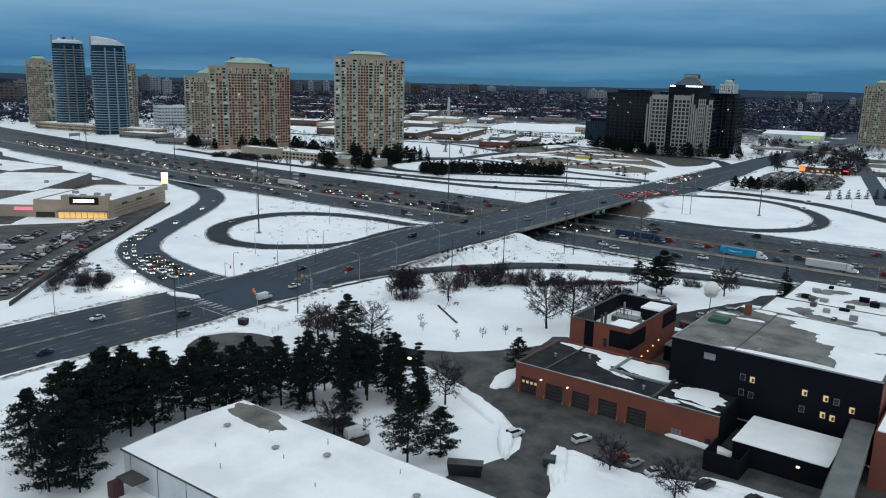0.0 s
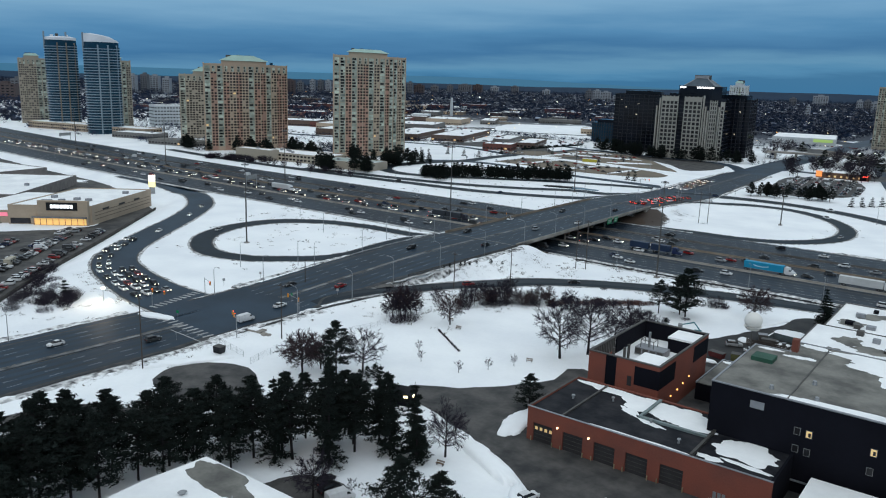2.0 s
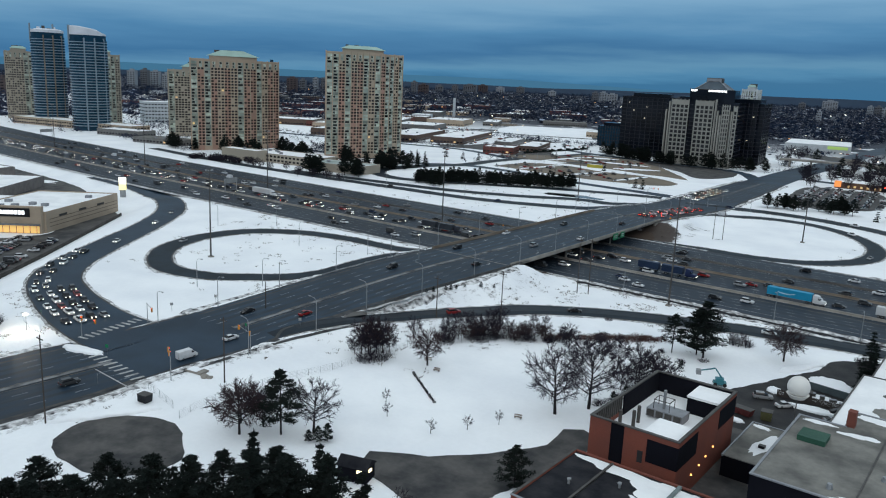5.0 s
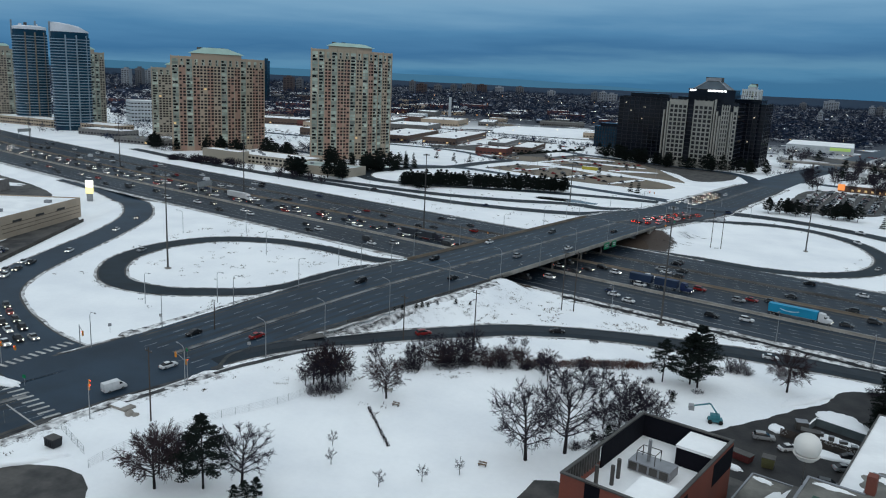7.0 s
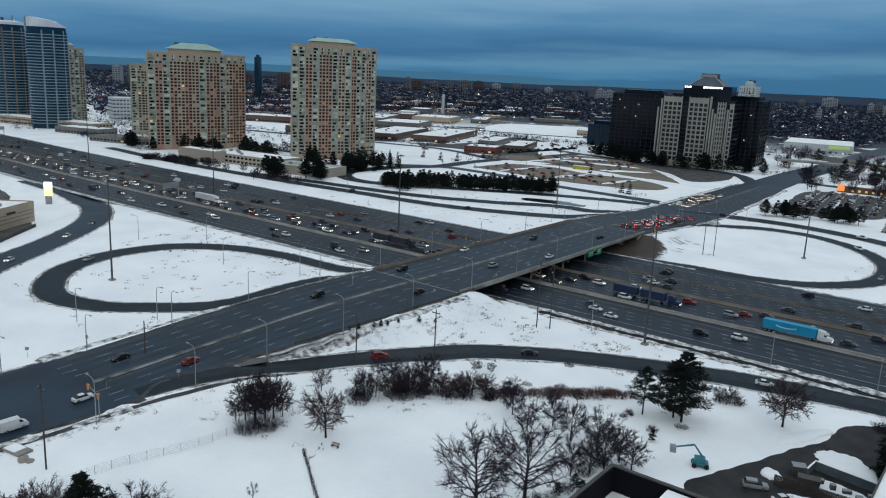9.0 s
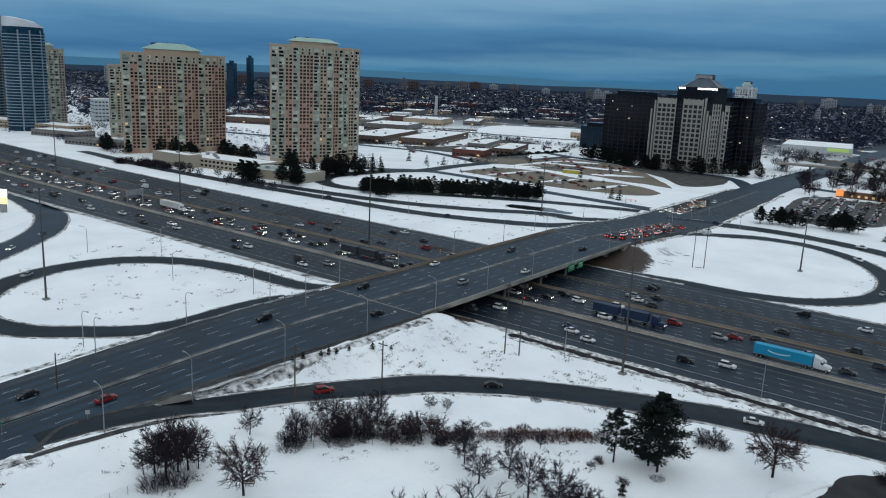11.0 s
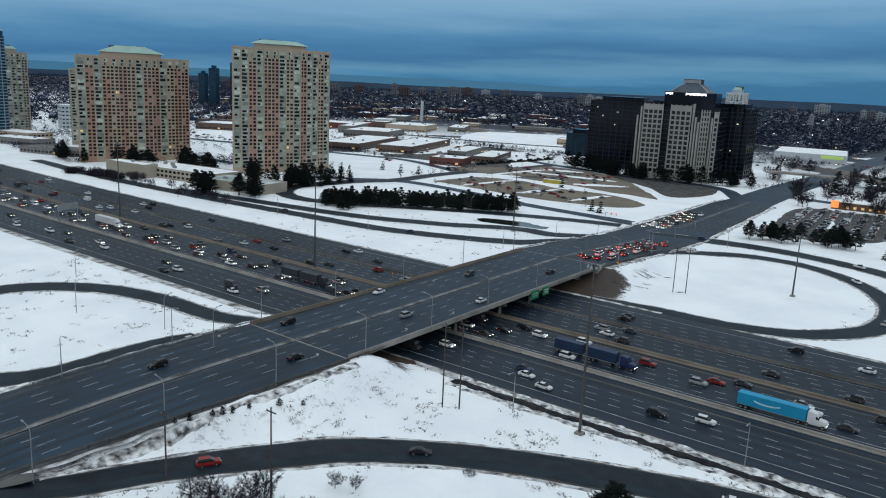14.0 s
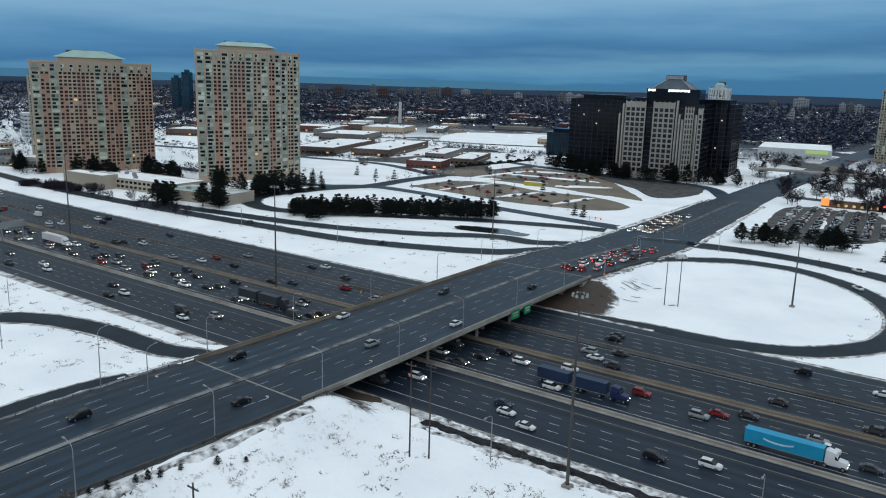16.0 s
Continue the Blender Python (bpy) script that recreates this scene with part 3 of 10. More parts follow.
def bed_ribbon(name, line, mat, lift, grow=0.0, across=4, off=0.0, zf=None):
    """A road strip lying on its bed; its edges waver a little where grow is set."""
    d = np.gradient(line[:, :2], axis=0)
    d /= np.linalg.norm(d, axis=1)[:, None]
    verts, faces = [], []
    for i, (p, t) in enumerate(zip(line, d)):
        for k in range(across + 1):
            s = 2 * k / across - 1
            w = p[2] + (grow * (0.75 + 0.5 * noise.noise((p[0] * 0.15, p[1] * 0.15, s))) if grow else 0)
            o = off + s * w
            x, y = p[0] + t[1] * o, p[1] - t[0] * o
            verts.append((x, y, (zf(x, y) if zf else p[3]) + lift))
    n = across + 1
    for r in range(len(line) - 1):
        faces += [(r * n + k, r * n + k + 1, (r + 1) * n + k + 1, (r + 1) * n + k) for k in range(across)]
    return mesh_object(name, verts, faces, mat)


def bed_height(line):
    """Heights along a slip road that starts level with the arterial road."""
    def zf(x, y):
        p3 = line[((line[:, 0] - x) ** 2 + (line[:, 1] - y) ** 2).argmin(), 3]
        w = 1 - float(ease(y, -142, -126))
        return w * float(road_z(y)) + (1 - w) * p3
    return zf


for name, line, lift in zip(("loop_ramp", "loop_ramp", "exit_ramp", "entry_ramp", "entry_ramp", "exit_ramp", "exit_ramp", "access_road"), BEDS, (0.02, 0.02, 0.03, 0.02, 0.02, 0.02, 0.03, 0.02)):
    zf = bed_height(line) if line is BEDS[3] else None
    tagged(bed_ribbon(name, line, ASPHALT if line is BEDS[2] else ASPHALT_RAMP, lift, zf=zf), "curving grey asphalt slip road with snow along its edges", "road", kind="structure")
    if line is BEDS[3]:
        band = line[4:].copy()
        band[:, 2] *= 0.5
        tagged(bed_ribbon("wet_lane", band, WET_BAND, lift + 0.02, off=-1.0, zf=zf), "black wet wheel track along a slip road", "road", kind="structure")
    tagged(bed_ribbon("wet_edge", line, WET_EDGE, lift - 0.04, 0.8, zf=zf), "dark wet grit along the edge of a slip road", "road edge", kind="structure")
    tagged(bed_ribbon("verge", line, VERGE, lift - 0.07, 1.9, zf=zf), "dirty slush strip beside a slip road", "verge", kind="structure")
tagged(hw_band("wet_edge", -24.6, -23.8, -560, 560, WET_EDGE, -0.015), "dark wet grit along the highway edge", "road edge", kind="structure")
tagged(hw_band("wet_edge", 56.4, 57.4, -560, 560, WET_EDGE, -0.015), "dark wet grit along the highway edge", "road edge", kind="structure")
xs_ = np.arange(34, 420, 1.2)
DITCH = material("black_ditch", (0.008, 0.009, 0.012), 0.7, scale=0.5, var=0.4, fine=2.4, bump=0.5, tint=(0.03, 0.03, 0.032), coords="World", spec=0.08)
for k, (out, wide, high, mat) in enumerate(((31.6, 3.2, 0.12, DITCH), (28.4, 3.4, 0.5, RIDGE), (34.4, 3.0, 0.35, RIDGE))):
    v_, f_ = [], []
    for x in xs_:
        grow_ = 1 + 0.5 * float(ease(x, 95, 125))
        for j in range(5):
            w_ = out + wide * grow_ * (j / 4 - 0.5) + 0.5 * wide + 0.9 * noise.noise((x * 0.10, j * 0.3, 5.0 + k)) + 1.3 * noise.noise((x * 0.37, j * 0.9, 8.0 + k))
            v_.append((x, -w_, ground_z(x, -w_) + 0.06 + (high * max(-0.4, 0.35 + 1.2 * noise.noise((x * 0.25, j * 1.7, 2.0 + k))) if 0 < j < 4 else (0.0 if k == 0 else -0.2))))
    f_ = [(r * 5 + j, r * 5 + j + 1, r * 5 + j + 6, r * 5 + j + 5) for r in range(len(xs_) - 1) for j in range(4)]
    tagged(mesh_object("highway_ditch" if k == 0 else "snow_ridge", v_, f_, mat, smooth=True), "ragged black wet ditch along the highway" if k == 0 else "lumpy ridge of dirty ploughed snow beside the highway", "ditch" if k == 0 else "snow ridge", kind="structure")
v_, f_ = [], []
for x in np.arange(120, 420, 1.2):
    for j in range(5):
        w_ = 68.0 + 4.2 * j / 4 + 0.9 * noise.noise((x * 0.12, j * 0.4, 3.0)) + 0.9 * noise.noise((x * 0.4, j * 0.9, 6.0))
        v_.append((x, w_, ground_z(x, w_) + (0.08 + 0.45 * max(-0.2, 0.3 + 1.2 * noise.noise((x * 0.28, j * 1.7, 4.0))) if 0 < j < 4 else -0.12)))
f_ = [(r + j, r + j + 5, r + j + 6, r + j + 1) for r in range(0, len(v_) - 5, 5) for j in range(4)]
tagged(mesh_object("snow_ridge", v_, f_, RIDGE, smooth=True), "lumpy ridge of dirty ploughed snow beside the highway", "snow ridge", kind="structure")
v_, f_ = [], []
track = random.Random(8)
for k in range(26):
    x, y = metres(44 + track.gauss(0, 6), 96 + track.gauss(0, 9))
    a, ln, wd = math.radians(track.gauss(35, 14)), track.uniform(1.5, 6), track.uniform(0.25, 0.6)
    for q in range(5):
        px, py = x + math.cos(a) * ln * (q / 4 - 0.5), y + math.sin(a) * ln * (q / 4 - 0.5)
        hw_ = wd * math.sin(math.pi * (0.12 + 0.76 * q / 4))
        v_ += [(px - math.sin(a) * e, py + math.cos(a) * e, ground_z(px, py) + 0.07) for e in (-hw_, hw_)]
    f_ += [(10 * k + 2 * q, 10 * k + 2 * q + 2, 10 * k + 2 * q + 3, 10 * k + 2 * q + 1) for q in range(4)]
tagged(mesh_object("snow_track", v_, f_, GRIT_WALK), "short dark scrape marks in the loop's snow", "tracks", kind="stuff")
hw_verge = hw_band("verge", -27.6, -23.8, -560, 560, VERGE, -0.03)
tagged(hw_verge, "dirty slush strip beside the highway", "verge", kind="structure")
tagged(hw_band("verge", 56.3, 59.0, -600, 560, VERGE, -0.03), "dirty slush strip beside the highway", "verge", kind="structure")

arterial = tagged(new("arterial_road"), "six-lane grey asphalt road rising to a bridge", "road", kind="structure")
near_part, far_part = [p for p in ROAD[::3] if p[1] < -42.3], [p for p in ROAD[::3] if p[1] > 89]
BRIDGE0, BRIDGE1 = near_part[-1], far_part[0]
for pts in (near_part, far_part):
    ribbon("carriageway", lopsided(spline(pts, 2.0)), ASPHALT, 0.0, 4.0, 6, road_top, arterial)
for pts in (near_part, [p for p in far_part if p[1] < 388]):
    row = lopsided(spline(pts, 2.0))
    row = np.column_stack([row, [road_top(0, q[1]) for q in row]])
    tagged(bed_ribbon("wet_edge", row, GRIT_WALK, -0.05, 1.5, zf=road_top), "dark wet grit along the road's edge", "road edge", kind="structure")
    tagged(bed_ribbon("verge", row, VERGE, -0.10, 2.9, zf=road_top), "dirty slush strip beside the road", "verge", kind="structure")
tagged(ribbon("footpath", [(6.9, -200, 0.8), (8.6, -176, 0.8), (10.4, -160, 0.8), (11.8, -153.6, 0.8), (13.6, -146.8, 0.8), (15.5, -139.7, 0.8), (17.0, -134.6, 0.6)], GRIT_WALK, 0.08, 1.5, 2), "narrow wet gritty footpath through the snow", "path", kind="structure")
g = Geo()
GORE = [(8.4, -137.0), (10.0, -136.0), (11.7, -132.8), (12.6, -130.4), (9.8, -129.2), (8.0, -131.5)]
g.add([(x, y, road_top(x, y) - 0.03) for x, y in GORE], [tuple(range(len(GORE)))])
tagged(g.ob("gore_paving", SHOULDER), "bare brownish paved wedge where the slip road leaves", "pavement", kind="structure")
mid_part = [near_part[-1]] + [p for p in ROAD[::3] if -42.3 <= p[1] <= 89] + [far_part[0]]


def along(off0, off1, pts, name, mat, lift, parent, zf=road_top):
    """A thin band that follows the road at a sideways distance."""
    return ribbon(name, pts, mat, lift, 4.0, 1, zf, parent, side=(off0 * ROAD_WIDE, off1 * ROAD_WIDE))

# ---- the bridge ----
def road_frame(y):
    """Pose on the road's middle at y, its x axis across (to the camera's side) and y axis along."""
    x = float(np.interp(y, ROAD[:, 1], ROAD[:, 0]))
    dx = float(np.interp(y, ROAD[:, 1], np.gradient(ROAD[:, 0], ROAD[:, 1])))
    return pose(x, y, 0, 0, 0, -math.degrees(math.atan(dx)))


def make_bridge():
    b = thing("road_bridge", "long grey concrete highway overpass with pale parapets", "bridge")
    ribbon("deck", mid_part, ASPHALT, 0.0, 4.0, 6, road_top, b)
    line = spline(mid_part, 4.0)
    d = np.gradient(line[:, :2], axis=0)
    d /= np.linalg.norm(d, axis=1)[:, None]

    def section(name, prof, mat, label=""):
        n = len(prof)
        v = [(p[0] + t[1] * s * ROAD_WIDE, p[1] - t[0] * s * ROAD_WIDE, float(road_z(p[1])) + h) for p, t in zip(line, d) for s, h in prof]
        f = [(r * n + k, r * n + (k + 1) % n, (r + 1) * n + (k + 1) % n, (r + 1) * n + k) for r in range(len(line) - 1) for k in range(n)]
        f += [tuple(range(n)), tuple(range(len(v) - 1, len(v) - n - 1, -1))]
        return mesh_object(name, v, f, mat, b, label)

    for s in (-1, 1):
        section("parapet", [(s * 17.55, 0.0), (s * 17.7, 0.75), (s * 17.65, 1.0), (s * 18.05, 1.0), (s * 18.1, -0.5), (s * 17.6, -0.5)], CONCRETE if s > 0 else CONCRETE_BROWN, "weathered concrete parapet wall")
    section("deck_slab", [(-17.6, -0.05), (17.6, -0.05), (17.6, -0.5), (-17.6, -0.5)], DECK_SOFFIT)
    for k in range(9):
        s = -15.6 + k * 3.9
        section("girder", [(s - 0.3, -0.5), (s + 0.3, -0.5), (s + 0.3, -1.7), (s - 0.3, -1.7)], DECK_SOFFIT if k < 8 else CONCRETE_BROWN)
    for y in (-1.45, 20.2, 36.8):
        m = road_frame(AY * y)
        g = Geo()
        g.box(-18, 18, -0.6, 0.6, 3.65, 4.5, 0, m)
        g.ob("pier_cap", CONCRETE_BROWN, b)
        for k in range(6):
            g = Geo()
            p = m @ Vector((-15.8 + k * 6.3, 0, 0))
            g.tube((p.x, p.y, -0.2), (p.x, p.y, 3.7), 0.5, 0.5, 10)
            g.ob("pier_column", CONCRETE, b)
    for y, s in ((BRIDGE0[1] + 0.6, 1), (BRIDGE1[1] - 0.6, -1)):
        m = road_frame(y)
        g = Geo()
        z = float(road_z(y))
        g.box(-19.5, 19.5, -0.7, 0.7, 1.0, z - 0.15, 0, m)
        g.box(18.6, 19.9, -7.0, 0.7, 1.0, z - 0.1, 0, m)
        g.ob("abutment", CONCRETE, b)
    # earth slopes below the deck ends
    for y0, y1 in ((BRIDGE0[1], -29.3), (BRIDGE1[1], 69.3)):
        a, c = road_frame(y0), road_frame(y1)
        v = [a @ Vector((-26, 0, 3.6)), a @ Vector((26, 0, 3.6)), c @ Vector((26, 0, -0.1)), c @ Vector((-26, 0, -0.1))]
        rows = []
        for i in range(9):
            for j in range(13):
                u, w = i / 8, j / 12
                p = v[0].lerp(v[1], w).lerp(v[3].lerp(v[2], w), u)
                edge = min(1.0, max(0.0, (22 - abs(w * 52 - 26)) / 4 + 1))
                rows.append((p.x, p.y, p.z * edge - 0.3 * (1 - edge) + 0.25 * noise.noise(p * 0.4)))
        f = [(i * 13 + j, i * 13 + j + 1, i * 13 + j + 14, i * 13 + j + 13) for i in range(8) for j in range(12)]
        tagged(mesh_object("earth_slope", rows, f, DIRT, smooth=True), "bare brown earth slope beneath the bridge end", "embankment", kind="structure")
    for y in (BRIDGE0[1], BRIDGE1[1]):
        g = Geo()
        g.box(-19.1, 19.1, -0.25, 0.25, float(road_z(y)) + 0.003, float(road_z(y)) + 0.05, 0, road_frame(y))
        g.ob("expansion_joint", CONCRETE, b, "pale concrete expansion joint")
    return b


bridge = make_bridge()


def ridge(line, side, out, wide, high, seed, zf):
    """A ragged windrow of ploughed snow and grit along one side of a road."""
    d = np.gradient(line[:, :2], axis=0)
    d /= np.linalg.norm(d, axis=1)[:, None]
    v, f, n = [], [], 6
    for p, t in zip(line, d):
        lump = 0.55 + 0.9 * noise.noise((p[0] * 0.12, p[1] * 0.12, seed)) + 0.4 * noise.noise((p[0] * 0.5, p[1] * 0.5, seed + 3.0))
        for k in range(n + 1):
            w = k / n
            o = side * (p[2] + out + 0.5 * noise.noise((p[0] * 0.3, p[1] * 0.3, seed + 9.0)) + w * wide * (0.8 + 0.4 * lump))
            x, y = p[0] + t[1] * o, p[1] - t[0] * o
            z = zf(x, y)
            bump = max(0.0, lump) * math.sin(math.pi * w) * high * (1 + 0.5 * noise.noise((x * 1.1, y * 1.1, seed)))
            v.append((x, y, z + (bump if 0 < k < n else -0.25)))
    for r in range(len(line) - 1):
        f += [(r * (n + 1) + k, r * (n + 1) + k + 1, (r + 1) * (n + 1) + k + 1, (r + 1) * (n + 1) + k) for k in range(n)]
    return tagged(mesh_object("snow_ridge", v, f, RIDGE, smooth=True), "ragged ridge of ploughed dirty snow beside the road", "snow ridge", kind="structure")


for pts in (near_part, [p for p in far_part if p[1] < 388]):
    row = lopsided(spline(pts, 1.2))
    for side in (-1, 1):
        keep = row[(row[:, 1] < -205) | (row[:, 1] > -168)] if side < 0 else row[(row[:, 1] < -163) | (row[:, 1] > -127)]
        for run in np.split(keep, np.where(np.diff(keep[:, 1]) > 10)[0] + 1):
            if len(run) > 8:
                ridge(run, side, 1.5, 3.0, 0.5, 3.0 + side, lambda x, y: max(ground_z(x, y), float(road_z(y)) - 0.12) if road_out(x, y) < 1.2 else ground_z(x, y))
for line in BEDS[:5]:
    for side in (-1, 1):
        t_ = np.gradient(line[:, :2], axis=0)
        t_ /= np.linalg.norm(t_, axis=1)[:, None]
        keep = line[road_out(line[:, 0] + side * t_[:, 1] * (line[:, 2] + 2), line[:, 1] - side * t_[:, 0] * (line[:, 2] + 2)) > 5]
        keep = keep[(keep[:, 1] < -36) | (keep[:, 1] > 74)]
        for run in np.split(keep, np.where(np.linalg.norm(np.diff(keep[:, :2], axis=0), axis=1) > 6)[0] + 1):
            if len(run) > 8:
                ridge(run, side, 0.5, 1.3, 0.22, 7.0 + side, ground_z)
ALL_ROAD = [tuple(p) for p in ROAD[::3]]
OILY = material("oil_darkened_asphalt", (0.015, 0.027, 0.042), 0.55, scale=1.0, var=0.35, fine=1.2, bump=0.05, tint=(0.009, 0.015, 0.022), coords="World", spec=0.2, stretch=(0.5, 0.06, 1.0))


def road_marks():
    """Lane lines, stop lines, zebra crossing and the raised median of the arterial road."""
    line = spline([p for p in ALL_ROAD if p[1] < 388], 1.0)
    d = np.gradient(line[:, :2], axis=0)
    d /= np.linalg.norm(d, axis=1)[:, None]
    s = np.concatenate([[0], np.cumsum(np.linalg.norm(np.diff(line[:, :2], axis=0), axis=1))])

    def at(dist, off):
        x, y = np.interp(dist, s, line[:, 0]), np.interp(dist, s, line[:, 1])
        tx, ty = np.interp(dist, s, d[:, 0]), np.interp(dist, s, d[:, 1])
        off *= ROAD_WIDE
        return (x + ty * off, y - tx * off, float(road_z(y)) + 0.05)

    g = Geo()
    for off in (-13.3, -9.9, -6.5, 4.5, 7.9, 11.3):
        for q in np.arange(4 + off % 2, s[-1] - 4, 10.3):
            p = at(q + 1.5, off)
            if -202 < p[1] < -167 or 194 < p[1] < 235 or (p[1] < -40 and off * ROAD_WIDE > near_edge(p[1]) - 1.6):
                continue
            g.add([at(q, off - 0.09), at(q, off + 0.09), at(q + 3.6, off + 0.09), at(q + 3.6, off - 0.09)], [(0, 1, 2, 3)])
    tagged(g.ob("lane_marking", material("worn_road_paint", (0.34, 0.36, 0.38), 0.8, scale=0.3, var=0.4, fine=1.5, bump=0.0, tint=(0.16, 0.18, 0.20), coords="World"), arterial), kind="stuff")
    for a, b_ in ((-388, -207), (-162, 188), (241, 388)):
        ys = [p for p in ALL_ROAD if a - 8 < p[1] < b_ + 8]
        if len(ys) < 3:
            continue
        along(-1.0, 0.35, ys, "median_kerb", material("grimy_kerb", (0.22, 0.225, 0.23), 0.85, scale=0.22, var=0.4, fine=2.0, tint=(0.05, 0.05, 0.052), coords="World"), 0.14, arterial)
        along(0.9, 1.02, ys, "edge_line", PAINT_YELLOW, 0.04, arterial)
        along(-1.6, -1.48, ys, "edge_line", PAINT_YELLOW, 0.04, arterial)
        for off in (-15.0, -11.6, -8.2, -4.6, 2.8, 6.2, 9.6, 13.4):
            fit = [p for p in ys if p[1] > -40 or (off + 1.2) * ROAD_WIDE < near_edge(p[1])]
            for p, q in itertools.groupby(enumerate(fit), lambda e: e[0] - ys.index(e[1])):
                run = [e[1] for e in q]
                if len(run) > 2:
                    along(off - 0.8, off + 0.8, run, "worn_lane", OILY, 0.02, arterial)
        row = lopsided(spline(ys, 2.0))
        row[:, 0] += row[:, 2] - 0.6
        row[:, 2] = 0.55
        ribbon("gutter", row, WET_EDGE, 0.03, 4.0, 1, road_top, arterial)
        along(-17.4, -16.4, ys, "gutter", WET_EDGE, 0.03, arterial)
    return at, s, line


road_point, ROAD_S, ROAD_LINE = road_marks()


def ROAD_AT(s, off):
    return road_point(s * ROAD_LONG, off)


# ---- towers ----
def lerp2(a, b, t):
    return (a[0] + (b[0] - a[0]) * t, a[1] + (b[1] - a[1]) * t)


def face_frame(a, b):
    """Pose with x from a to b along a wall, and y into the building."""
    ang = math.degrees(math.atan2(b[1] - a[1], b[0] - a[0]))
    return pose(a[0], a[1], 0, 0, 0, ang), math.hypot(b[0] - a[0], b[1] - a[1])


PANE = {}


def pane_mesh(w, h, mat):
    """One shared window: a dark pane in a thin raised frame."""
    key = (round(w, 2), round(h, 2), mat.name)
    if key not in PANE:
        g = Geo()
        g.box(-w / 2, w / 2, -0.06, 0.0, -h / 2, h / 2)
        me = bpy.data.meshes.new("window")
        me.from_pydata(g.v, [], g.f)
        me.materials.append(mat)
        PANE[key] = me
    return PANE[key]


